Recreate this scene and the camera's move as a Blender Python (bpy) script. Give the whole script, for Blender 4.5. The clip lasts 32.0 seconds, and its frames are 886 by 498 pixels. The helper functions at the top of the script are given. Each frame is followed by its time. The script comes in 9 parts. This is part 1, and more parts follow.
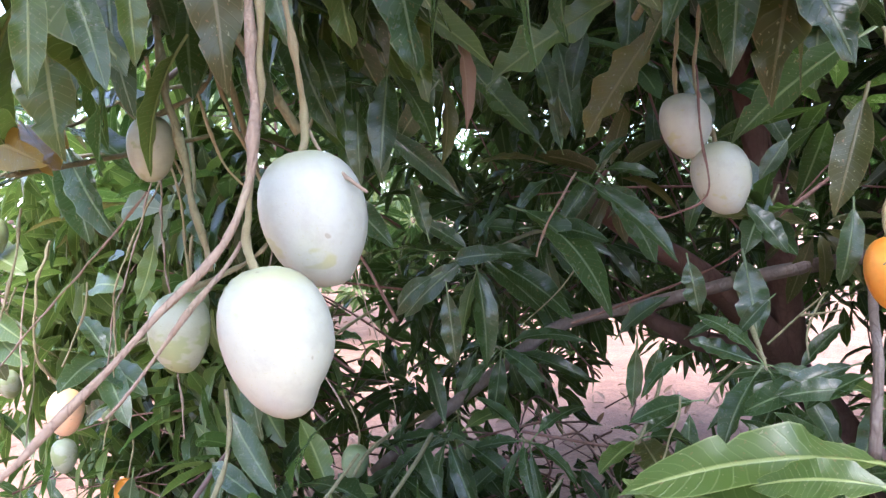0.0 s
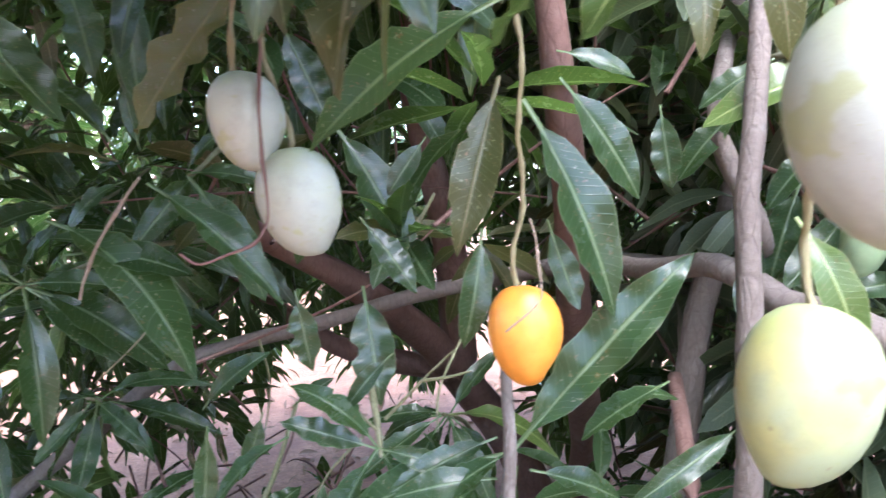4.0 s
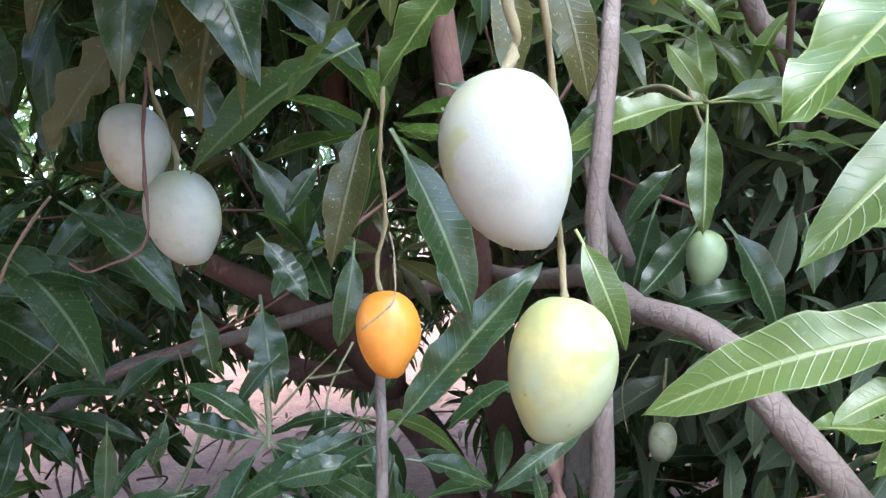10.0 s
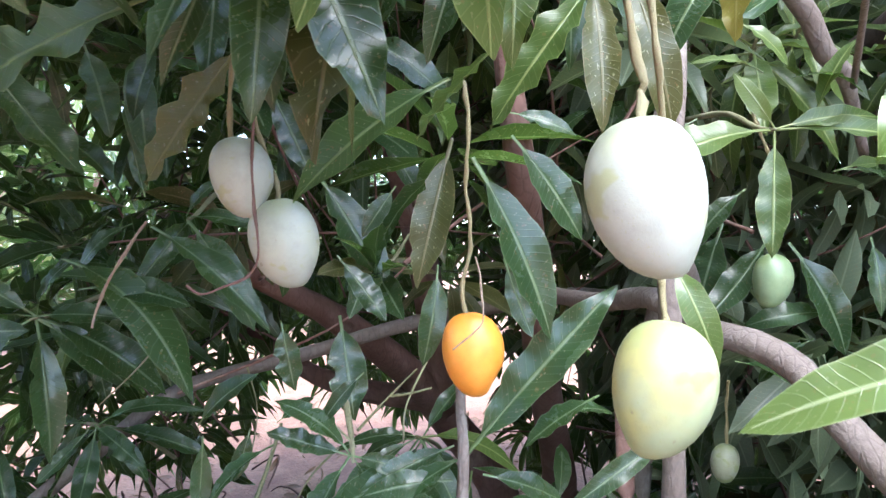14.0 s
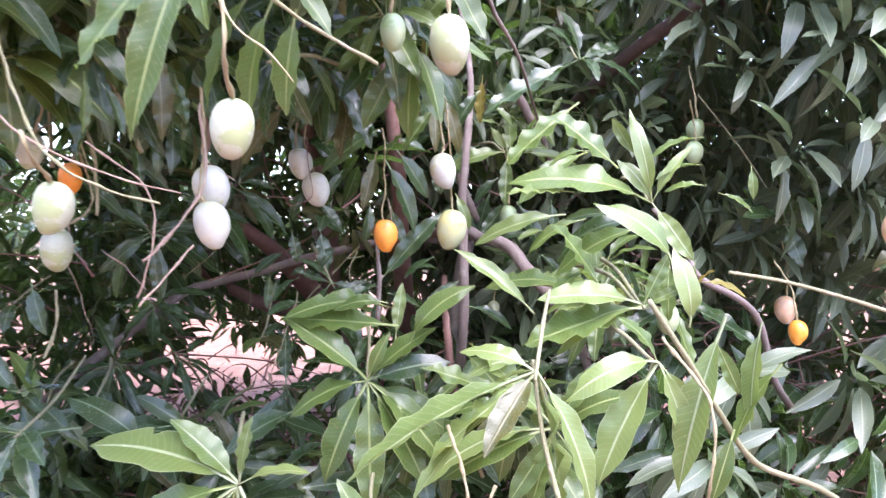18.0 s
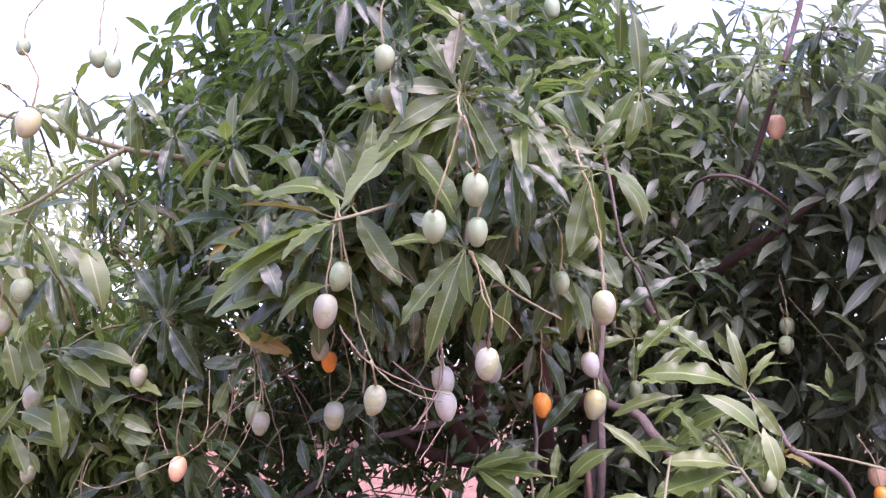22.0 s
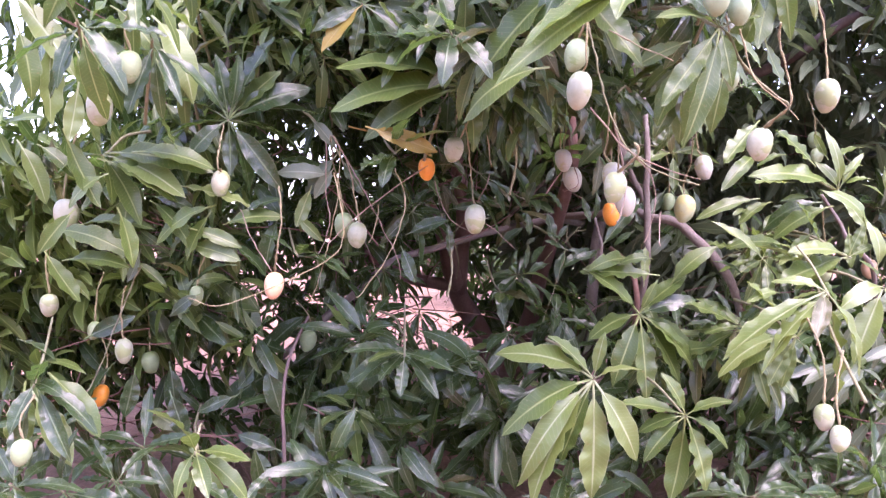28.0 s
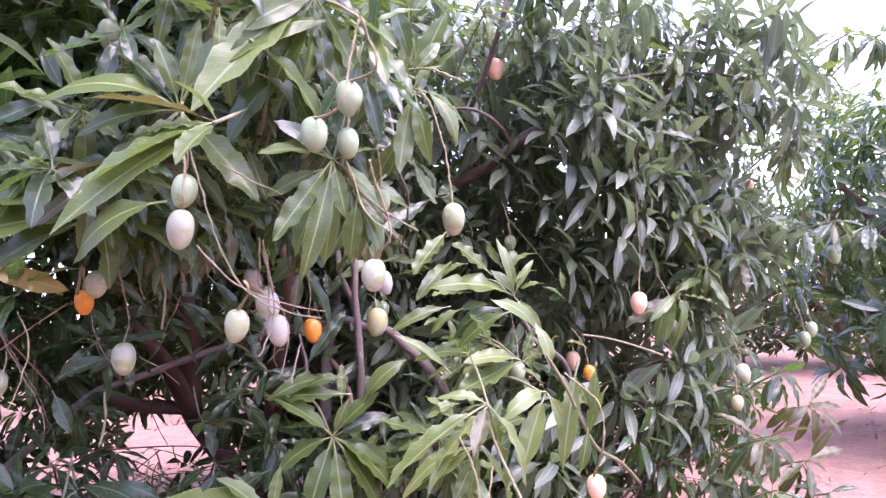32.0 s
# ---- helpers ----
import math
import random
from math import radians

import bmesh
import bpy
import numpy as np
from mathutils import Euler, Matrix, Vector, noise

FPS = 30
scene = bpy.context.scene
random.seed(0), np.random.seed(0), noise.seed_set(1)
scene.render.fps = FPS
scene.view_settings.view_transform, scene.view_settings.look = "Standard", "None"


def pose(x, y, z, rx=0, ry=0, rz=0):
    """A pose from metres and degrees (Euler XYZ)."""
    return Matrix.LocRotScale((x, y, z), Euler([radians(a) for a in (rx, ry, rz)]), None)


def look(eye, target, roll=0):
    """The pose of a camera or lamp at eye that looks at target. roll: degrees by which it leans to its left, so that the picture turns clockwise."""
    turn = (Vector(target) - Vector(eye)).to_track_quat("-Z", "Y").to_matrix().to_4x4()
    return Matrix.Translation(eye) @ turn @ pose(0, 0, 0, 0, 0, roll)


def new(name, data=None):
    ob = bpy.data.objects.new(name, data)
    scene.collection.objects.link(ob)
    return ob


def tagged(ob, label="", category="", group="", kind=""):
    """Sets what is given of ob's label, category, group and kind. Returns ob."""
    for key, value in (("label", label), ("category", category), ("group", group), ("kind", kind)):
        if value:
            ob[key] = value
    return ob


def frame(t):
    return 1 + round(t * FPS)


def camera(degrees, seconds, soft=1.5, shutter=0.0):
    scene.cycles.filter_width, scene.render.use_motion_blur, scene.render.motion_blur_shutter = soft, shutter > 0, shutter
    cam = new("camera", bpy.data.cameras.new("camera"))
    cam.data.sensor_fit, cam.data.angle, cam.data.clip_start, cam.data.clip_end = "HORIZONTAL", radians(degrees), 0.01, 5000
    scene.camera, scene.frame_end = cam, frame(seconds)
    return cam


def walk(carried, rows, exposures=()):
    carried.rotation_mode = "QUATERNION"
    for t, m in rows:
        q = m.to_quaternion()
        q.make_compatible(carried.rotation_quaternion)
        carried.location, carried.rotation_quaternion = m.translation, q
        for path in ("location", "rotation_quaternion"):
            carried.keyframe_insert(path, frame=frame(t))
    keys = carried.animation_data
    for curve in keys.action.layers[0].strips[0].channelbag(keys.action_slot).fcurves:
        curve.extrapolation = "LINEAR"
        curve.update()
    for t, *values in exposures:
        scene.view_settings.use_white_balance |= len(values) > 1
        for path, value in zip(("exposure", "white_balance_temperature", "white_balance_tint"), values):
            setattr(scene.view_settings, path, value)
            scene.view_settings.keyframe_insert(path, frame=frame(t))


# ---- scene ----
cam = camera(62.7, 32.0, soft=1.35, shutter=0.4)
PATH = [
    (0, (0.035, 0.066, 1.497), (0.035, 2.063, 1.4), -1.4),
    (0.5, (0.048, 0.056, 1.493), (0.07, 2.053, 1.384), -1.3),
    (1, (0.062, 0.053, 1.492), (0.132, 2.049, 1.385), -1.6),
    (1.5, (0.077, 0.059, 1.489), (0.205, 2.051, 1.365), -1.5),
    (2, (0.119, 0.084, 1.487), (0.376, 2.062, 1.345), -1.1),
    (2.5, (0.118, 0.105, 1.465), (0.458, 2.074, 1.374), 0.8),
    (3, (0.172, 0.216, 1.489), (0.65, 2.157, 1.424), 0.4),
    (3.5, (0.238, 0.33, 1.533), (0.903, 2.214, 1.431), -1.0),
    (4, (0.294, 0.398, 1.542), (1.04, 2.248, 1.397), -0.2),
    (4.5, (0.374, 0.373, 1.557), (1.193, 2.193, 1.435), 0.7),
    (6.5, (0.361, 0.269, 1.563), (1.259, 2.056, 1.525), 0.3),
    (7, (0.379, 0.241, 1.563), (1.31, 2.011, 1.545), -0.3),
    (7.5, (0.376, 0.231, 1.559), (1.281, 2.015, 1.529), -0.7),
    (8, (0.373, 0.226, 1.56), (1.269, 2.015, 1.53), -0.6),
    (8.5, (0.352, 0.244, 1.565), (1.202, 2.055, 1.53), -0.1),
    (9, (0.344, 0.263, 1.554), (1.177, 2.08, 1.483), -0.1),
    (9.5, (0.344, 0.257, 1.552), (1.195, 2.065, 1.481), -0.6),
    (10, (0.343, 0.259, 1.539), (1.198, 2.064, 1.446), -0.2),
    (10.5, (0.374, 0.298, 1.547), (1.262, 2.086, 1.433), -1.0),
    (11, (0.38, 0.345, 1.557), (1.279, 2.131, 1.493), -0.6),
    (11.5, (0.406, 0.382, 1.563), (1.309, 2.165, 1.506), -1.0),
    (12, (0.393, 0.38, 1.577), (1.254, 2.185, 1.549), -0.9),
    (12.5, (0.341, 0.346, 1.576), (1.134, 2.182, 1.555), 0.1),
    (13, (0.308, 0.317, 1.572), (1.136, 2.138, 1.564), 0.7),
    (13.5, (0.308, 0.298, 1.567), (1.109, 2.131, 1.542), 0.4),
    (14, (0.269, 0.248, 1.546), (1.047, 2.09, 1.507), -0.2),
    (14.5, (0.222, 0.148, 1.52), (1.114, 1.938, 1.529), -0.1),
    (15, (0.194, 0.029, 1.504), (1.36, 1.653, 1.455), -0.4),
    (15.5, (0.148, -0.122, 1.442), (1.538, 1.315, 1.492), 0.6),
    (17.5, (-0.363, -0.762, 1.403), (0.834, 0.835, 1.279), 1.0),
    (18, (-0.52, -0.908, 1.41), (0.636, 0.723, 1.368), 0.7),
    (18.5, (-0.545, -1.071, 1.427), (0.464, 0.655, 1.401), 1.3),
    (19, (-0.55, -1.255, 1.395), (0.367, 0.523, 1.37), 0.3),
    (19.5, (-0.712, -1.377, 1.43), (0.186, 0.41, 1.406), 1.8),
    (20, (-0.883, -1.43, 1.485), (0.055, 0.337, 1.494), -0.2),
    (20.5, (-1.014, -1.462, 1.499), (-0.086, 0.301, 1.677), 1.3),
    (21, (-0.992, -1.553, 1.544), (-0.177, 0.246, 1.859), 2.4),
    (21.5, (-1.012, -1.563, 1.55), (-0.21, 0.24, 1.873), 3.8),
    (22, (-1.084, -1.519, 1.523), (-0.22, 0.254, 1.856), 2.0),
    (22.5, (-1.098, -1.525, 1.55), (-0.265, 0.282, 1.748), 0.9),
    (23, (-1.095, -1.465, 1.512), (-0.341, 0.383, 1.639), -1.7),
    (23.5, (-1.132, -1.352, 1.475), (-0.385, 0.497, 1.632), -0.4),
    (24, (-1.206, -1.179, 1.51), (-0.307, 0.592, 1.742), 2.1),
    (24.5, (-1.294, -1.008, 1.476), (-0.308, 0.722, 1.671), 2.6),
    (25, (-1.457, -0.916, 1.455), (-0.346, 0.738, 1.628), 2.8),
    (25.5, (-1.736, -0.835, 1.423), (-0.48, 0.718, 1.52), 0.1),
    (27.5, (-1.958, -0.739, 1.367), (-0.629, 0.756, 1.347), 0.4),
    (28, (-1.962, -0.74, 1.329), (-0.608, 0.731, 1.274), 0.8),
    (28.5, (-1.995, -0.706, 1.27), (-0.61, 0.737, 1.235), 0.3),
    (29, (-1.898, -0.775, 1.319), (-0.555, 0.707, 1.298), -0.0),
    (29.5, (-1.846, -0.781, 1.306), (-0.432, 0.634, 1.311), -0.2),
    (30, (-1.79, -0.801, 1.344), (-0.277, 0.506, 1.398), -0.8),
    (30.5, (-1.682, -0.901, 1.375), (-0.106, 0.327, 1.458), -1.0),
    (31, (-1.641, -0.976, 1.395), (-0.014, 0.176, 1.552), -2.1),
    (31.5, (-1.613, -0.992, 1.436), (0.048, 0.108, 1.606), -2.8),
    (32, (-1.585, -1.057, 1.448), (0.089, 0.024, 1.619), -3.3),
]
walk(cam, [(t, look(eye, target, roll)) for t, eye, target, roll in PATH], [(0, 3.13, 5870, 18), (2, 3.28, 5900, 17), (3, 3.62, 5790, 16), (4.2, 3.55, 5690, 14), (6.5, 3.02, 5590, 11), (8, 2.87, 5560, 16), (9, 2.97, 5560, 11), (10.5, 2.99, 5560, 11), (12, 2.72, 5840, 11), (13, 3.12, 5690, 9), (15.5, 3.44, 5750, 16), (18, 3.17, 5850, 29), (20, 3.25, 5560, 41), (21, 2.5, 5700, 52), (22, 2.3, 6100, 53), (23, 2.44, 6650, 51), (24, 2.64, 6650, 53), (25, 2.79, 6420, 52), (28, 3.08, 6170, 49), (30, 3.3, 5800, 48), (31, 2.9, 5950, 45), (32, 2.74, 5950, 52)])

# ---- world, sun ----
world = bpy.data.worlds.new("overcast_sky")
scene.world = world
world.use_nodes = True
wn, wl = world.node_tree.nodes, world.node_tree.links
sky = wn.new("ShaderNodeTexSky")
sky.sky_type = "NISHITA"
sky.sun_disc = False
sky.sun_elevation, sky.sun_rotation = radians(63), radians(187)
sky.air_density, sky.dust_density, sky.ozone_density = 1.0, 1.5, 1.0
wn["Background"].inputs["Strength"].default_value = 0.15
pale = wn.new("ShaderNodeHueSaturation")
pale.inputs["Saturation"].default_value, pale.inputs["Value"].default_value = 0.8, 1.0
wl.new(sky.outputs[0], pale.inputs["Color"])
wl.new(pale.outputs[0], wn["Background"].inputs["Color"])
sun = new("sun", bpy.data.lights.new("sun", "SUN"))
sun.data.energy, sun.data.angle, sun.data.color = 1.3, radians(50), (1.0, 0.96, 0.9)
# the sun stands behind the camera, high up
sun.matrix_world = look((0, 0, 10), (0.6, 5.0, 0))

# ---- materials ----


def material(name):
    m = bpy.data.materials.new(name)
    m.use_nodes = True
    return m, m.node_tree.nodes, m.node_tree.links, m.node_tree.nodes["Principled BSDF"]


def math_node(n, l, op, a, b=None, c=None):
    k = n.new("ShaderNodeMath")
    k.operation = op
    for i, v in enumerate((a, b, c)):
        if v is None:
            continue
        if isinstance(v, (int, float)):
            k.inputs[i].default_value = v
        else:
            l.new(v, k.inputs[i])
    return k.outputs[0]


def mix_rgb(n, l, fac, a, b, mode="MIX"):
    k = n.new("ShaderNodeMix")
    k.data_type, k.blend_type = "RGBA", mode
    for i, v in ((0, fac), (6, a), (7, b)):
        if isinstance(v, (int, float)):
            k.inputs[i].default_value = v
        elif isinstance(v, tuple):
            k.inputs[i].default_value = (*v, 1)
        else:
            l.new(v, k.inputs[i])
    return k.outputs[2]


def noise_node(n, l, vec, scale, detail=3, rough=0.6):
    k = n.new("ShaderNodeTexNoise")
    k.inputs["Scale"].default_value, k.inputs["Detail"].default_value, k.inputs["Roughness"].default_value = scale, detail, rough
    if vec is not None:
        l.new(vec, k.inputs["Vector"])
    return k.outputs["Fac"]


def ramp(n, l, fac, stops):
    k = n.new("ShaderNodeValToRGB")
    while len(k.color_ramp.elements) < len(stops):
        k.color_ramp.elements.new(0.5)
    for e, (p, c) in zip(k.color_ramp.elements, stops):
        e.position, e.color = p, (*c, 1)
    l.new(fac, k.inputs[0])
    return k.outputs[0]


def smooth(n, l, v, lo, hi):
    k = n.new("ShaderNodeMapRange")
    k.interpolation_type = "SMOOTHSTEP"
    l.new(v, k.inputs[0])
    k.inputs[1].default_value, k.inputs[2].default_value = lo, hi
    return k.outputs[0]


def bump(n, l, bsdf, height, strength, distance):
    k = n.new("ShaderNodeBump")
    k.inputs["Strength"].default_value, k.inputs["Distance"].default_value = strength, distance
    l.new(height, k.inputs["Height"])
    l.new(k.outputs[0], bsdf.inputs["Normal"])


def leaf_material(name, dark, light, rib, through_colour, gloss=0.32, spots=0.5, browning=0.35):
    """A leaf: pale midrib and side veins along its UV map, brown spots and edges, light that shines through."""
    m, n, l, b = material(name)
    uv = n.new("ShaderNodeTexCoord").outputs["UV"]
    sep = n.new("ShaderNodeSeparateXYZ")
    l.new(uv, sep.inputs[0])
    info, geo = n.new("ShaderNodeObjectInfo"), n.new("ShaderNodeNewGeometry")
    rnd = math_node(n, l, "FRACT", math_node(n, l, "ADD", info.outputs["Random"], geo.outputs["Random Per Island"]))
    side = math_node(n, l, "ABSOLUTE", math_node(n, l, "SUBTRACT", sep.outputs[0], 0.5))
    veins = math_node(n, l, "SINE", math_node(n, l, "MULTIPLY", math_node(n, l, "SUBTRACT", sep.outputs[1], math_node(n, l, "MULTIPLY", side, 0.22)), 125.0))
    vein = smooth(n, l, veins, 0.86, 1.0)
    ribmask = math_node(n, l, "SUBTRACT", 1.0, smooth(n, l, side, 0.018, 0.05))
    shift = n.new("ShaderNodeCombineXYZ")
    l.new(math_node(n, l, "MULTIPLY", sep.outputs[0], 0.3), shift.inputs[0])
    l.new(sep.outputs[1], shift.inputs[1])
    l.new(math_node(n, l, "MULTIPLY", rnd, 37.0), shift.inputs[2])
    cloud = noise_node(n, l, shift.outputs[0], 4.0, 4)
    spot = noise_node(n, l, shift.outputs[0], 26.0, 2)
    tone = mix_rgb(n, l, math_node(n, l, "MULTIPLY_ADD", cloud, 0.5, math_node(n, l, "MULTIPLY", rnd, 0.6)), dark, light)
    tone = mix_rgb(n, l, math_node(n, l, "MULTIPLY", vein, 0.17), tone, rib)
    brown = math_node(n, l, "MULTIPLY", smooth(n, l, spot, 0.65, 0.70), spots)
    tone = mix_rgb(n, l, brown, tone, (0.20, 0.12, 0.05))
    speck = noise_node(n, l, shift.outputs[0], 41.0, 1)
    tone = mix_rgb(n, l, math_node(n, l, "MULTIPLY", smooth(n, l, speck, 0.68, 0.73), spots), tone, (0.30, 0.29, 0.15))
    edge = math_node(n, l, "MULTIPLY", smooth(n, l, math_node(n, l, "ADD", side, math_node(n, l, "MULTIPLY", cloud, 0.25)), 0.62, 0.68), browning)
    tone = mix_rgb(n, l, edge, tone, (0.24, 0.15, 0.06))
    margin = math_node(n, l, "MULTIPLY", smooth(n, l, side, 0.462, 0.492), 0.45)
    tone = mix_rgb(n, l, margin, tone, rib)
    tone = mix_rgb(n, l, math_node(n, l, "MULTIPLY", ribmask, 0.75), tone, rib)
    l.new(tone, b.inputs["Base Color"])
    l.new(math_node(n, l, "MULTIPLY_ADD", cloud, 0.16, gloss - 0.06), b.inputs["Roughness"])
    b.inputs["Specular IOR Level"].default_value = 0.68
    bump(n, l, b, math_node(n, l, "ADD", math_node(n, l, "MULTIPLY", vein, 0.5), math_node(n, l, "ADD", ribmask, cloud)), 0.35, 0.002)
    t = n.new("ShaderNodeBsdfTranslucent")
    l.new(mix_rgb(n, l, 0.6, tone, through_colour), t.inputs["Color"])
    mx = n.new("ShaderNodeMixShader")
    mx.inputs[0].default_value = 0.40
    l.new(b.outputs[0], mx.inputs[1])
    l.new(t.outputs[0], mx.inputs[2])
    l.new(mx.outputs[0], n["Material Output"].inputs["Surface"])
    return m


LEAF = {
    "mature": leaf_material("mature_leaf", (0.013, 0.030, 0.012), (0.041, 0.080, 0.030), (0.20, 0.27, 0.13), (0.14, 0.25, 0.035), 0.24),
    "young": leaf_material("young_leaf", (0.034, 0.070, 0.014), (0.104, 0.160, 0.036), (0.34, 0.40, 0.15), (0.18, 0.27, 0.04), 0.32, 0.5, 0.35),
    "spot": leaf_material("spotted_leaf", (0.022, 0.055, 0.014), (0.065, 0.115, 0.032), (0.27, 0.34, 0.14), (0.18, 0.28, 0.04), 0.34, 1.0, 0.6),
    # greyed and lightened leaf: haze and sky glint are put into its colour
    "skylit": leaf_material("skylit_leaf", (0.058, 0.082, 0.050), (0.142, 0.182, 0.108), (0.28, 0.32, 0.20), (0.16, 0.24, 0.08), 0.34, 0.5, 0.35),
    # yellow-green growth, lightened beyond young so that light from above is in the colour
    "fresh_lit": leaf_material("fresh_lit_leaf", (0.066, 0.116, 0.028), (0.180, 0.240, 0.070), (0.40, 0.45, 0.25), (0.28, 0.36, 0.07), 0.32, 0.4, 0.35),
    "bronze": leaf_material("bronze_leaf", (0.030, 0.046, 0.010), (0.080, 0.082, 0.018), (0.22, 0.20, 0.10), (0.16, 0.14, 0.03), 0.36, 0.9, 0.7),
    "olive": leaf_material("olive_leaf", (0.10, 0.095, 0.014), (0.20, 0.17, 0.03), (0.30, 0.26, 0.09), (0.3, 0.24, 0.03), 0.36, 1.0, 0.7),
    "yellow": leaf_material("yellow_leaf", (0.20, 0.15, 0.02), (0.31, 0.235, 0.04), (0.42, 0.32, 0.10), (0.4, 0.26, 0.05), 0.4, 1.0, 0.8),
    "dry": leaf_material("dry_leaf", (0.13, 0.075, 0.045), (0.27, 0.17, 0.11), (0.32, 0.23, 0.15), (0.2, 0.12, 0.06), 0.6, 0.6, 0.5),
}


def fruit_material(name, base, patch, cheek, bloom_at=0.45, rough=0.42):
    """A waxy mango skin: a powdery bloom, rubbed patches where the green shows, fine dots, a cheek of another tint."""
    m, n, l, b = material(name)
    tc, info = n.new("ShaderNodeTexCoord"), n.new("ShaderNodeObjectInfo")
    add = n.new("ShaderNodeVectorMath")
    add.operation = "ADD"
    off = n.new("ShaderNodeCombineXYZ")
    for i in range(3):
        l.new(math_node(n, l, "MULTIPLY", info.outputs["Random"], 7.0 + i), off.inputs[i])
    l.new(tc.outputs["Object"], add.inputs[0])
    l.new(off.outputs[0], add.inputs[1])
    v = add.outputs[0]
    big, fine = noise_node(n, l, v, 1.6, 3), noise_node(n, l, v, 55.0, 2)
    streak = n.new("ShaderNodeMapping")
    streak.inputs["Scale"].default_value = (1.0, 1.0, 1.7)
    l.new(v, streak.inputs["Vector"])
    rubbed = noise_node(n, l, streak.outputs[0], 1.5, 3)
    tone = mix_rgb(n, l, smooth(n, l, big, 0.42, 0.68), base, cheek)
    tone = mix_rgb(n, l, math_node(n, l, "MULTIPLY", smooth(n, l, rubbed, bloom_at + 0.17, bloom_at + 0.22), 0.7), tone, patch)
    height = n.new("ShaderNodeSeparateXYZ")
    l.new(tc.outputs["Object"], height.inputs[0])
    shoulder = smooth(n, l, math_node(n, l, "ADD", height.outputs[2], math_node(n, l, "MULTIPLY", big, 0.5)), 0.02, 0.22)
    tone = mix_rgb(n, l, math_node(n, l, "MULTIPLY", shoulder, 0.55), tone, patch)
    tone = mix_rgb(n, l, math_node(n, l, "MULTIPLY", smooth(n, l, fine, 0.64, 0.70), 0.4), tone, patch)
    mottle = noise_node(n, l, v, 5.0, 5, 0.65)
    tone = mix_rgb(n, l, math_node(n, l, "MULTIPLY", smooth(n, l, mottle, 0.42, 0.66), 0.35), tone, tuple(c * 0.62 + d * 0.1 for c, d in zip(base, patch)))
    mark = noise_node(n, l, v, 9.0, 1)
    tone = mix_rgb(n, l, math_node(n, l, "MULTIPLY", smooth(n, l, mark, 0.76, 0.79), 0.5), tone, (0.16, 0.13, 0.08))
    l.new(tone, b.inputs["Base Color"])
    l.new(math_node(n, l, "MULTIPLY_ADD", big, 0.25, rough - 0.1), b.inputs["Roughness"])
    b.inputs["Subsurface Weight"].default_value = 0.12
    b.inputs["Subsurface Radius"].default_value = (0.01, 0.008, 0.004)
    bump(n, l, b, math_node(n, l, "ADD", fine, math_node(n, l, "MULTIPLY", mottle, 0.35)), 0.12, 0.001)
    return m


FRUIT = {
    "pale": fruit_material("bloomed_mango_skin", (0.303, 0.318, 0.226), (0.20, 0.25, 0.085), (0.335, 0.348, 0.232), 0.36),
    "white": fruit_material("pale_mango_skin", (0.328, 0.340, 0.292), (0.29, 0.30, 0.13), (0.36, 0.366, 0.285), 0.40),
    "green": fruit_material("green_mango_skin", (0.22, 0.29, 0.16), (0.13, 0.20, 0.05), (0.28, 0.34, 0.19)),
    "yellow": fruit_material("yellowing_mango_skin", (0.30, 0.33, 0.20), (0.23, 0.27, 0.07), (0.38, 0.345, 0.13)),
    "orange": fruit_material("ripe_mango_skin", (0.70, 0.26, 0.03), (0.60, 0.19, 0.02), (0.75, 0.34, 0.06), 0.6, 0.34),
    "pink": fruit_material("blushing_mango_skin", (0.72, 0.46, 0.30), (0.62, 0.42, 0.16), (0.80, 0.46, 0.26)),
    "blush": fruit_material("blush_green_mango_skin", (0.32, 0.38, 0.18), (0.24, 0.30, 0.09), (0.50, 0.30, 0.18)),
}


def bark_material(name, dark, light, lichen, scale=1.0):
    m, n, l, b = material(name)
    tc = n.new("ShaderNodeTexCoord")
    v = tc.outputs["Object"]
    big, fine = noise_node(n, l, v, 7 * scale, 4), noise_node(n, l, v, 60 * scale, 4)
    crack = n.new("ShaderNodeTexVoronoi")
    crack.feature = "DISTANCE_TO_EDGE"
    crack.inputs["Scale"].default_value = 40 * scale
    wob = n.new("ShaderNodeMapping")
    wob.inputs["Scale"].default_value = (1.0, 1.0, 0.35)
    l.new(v, wob.inputs["Vector"])
    l.new(wob.outputs[0], crack.inputs["Vector"])
    cr = smooth(n, l, crack.outputs["Distance"], 0.0, 0.12)
    tone = mix_rgb(n, l, fine, dark, light)
    tone = mix_rgb(n, l, math_node(n, l, "MULTIPLY", smooth(n, l, big, 0.55, 0.7), 0.55), tone, lichen)
    tone = mix_rgb(n, l, math_node(n, l, "MULTIPLY", math_node(n, l, "SUBTRACT", 1.0, cr), 0.22), tone, tuple(c * 0.5 for c in dark))
    l.new(tone, b.inputs["Base Color"])
    b.inputs["Roughness"].default_value = 0.85
    bump(n, l, b, math_node(n, l, "ADD", math_node(n, l, "MULTIPLY", cr, 0.25), fine), 0.5, 0.005)
    return m


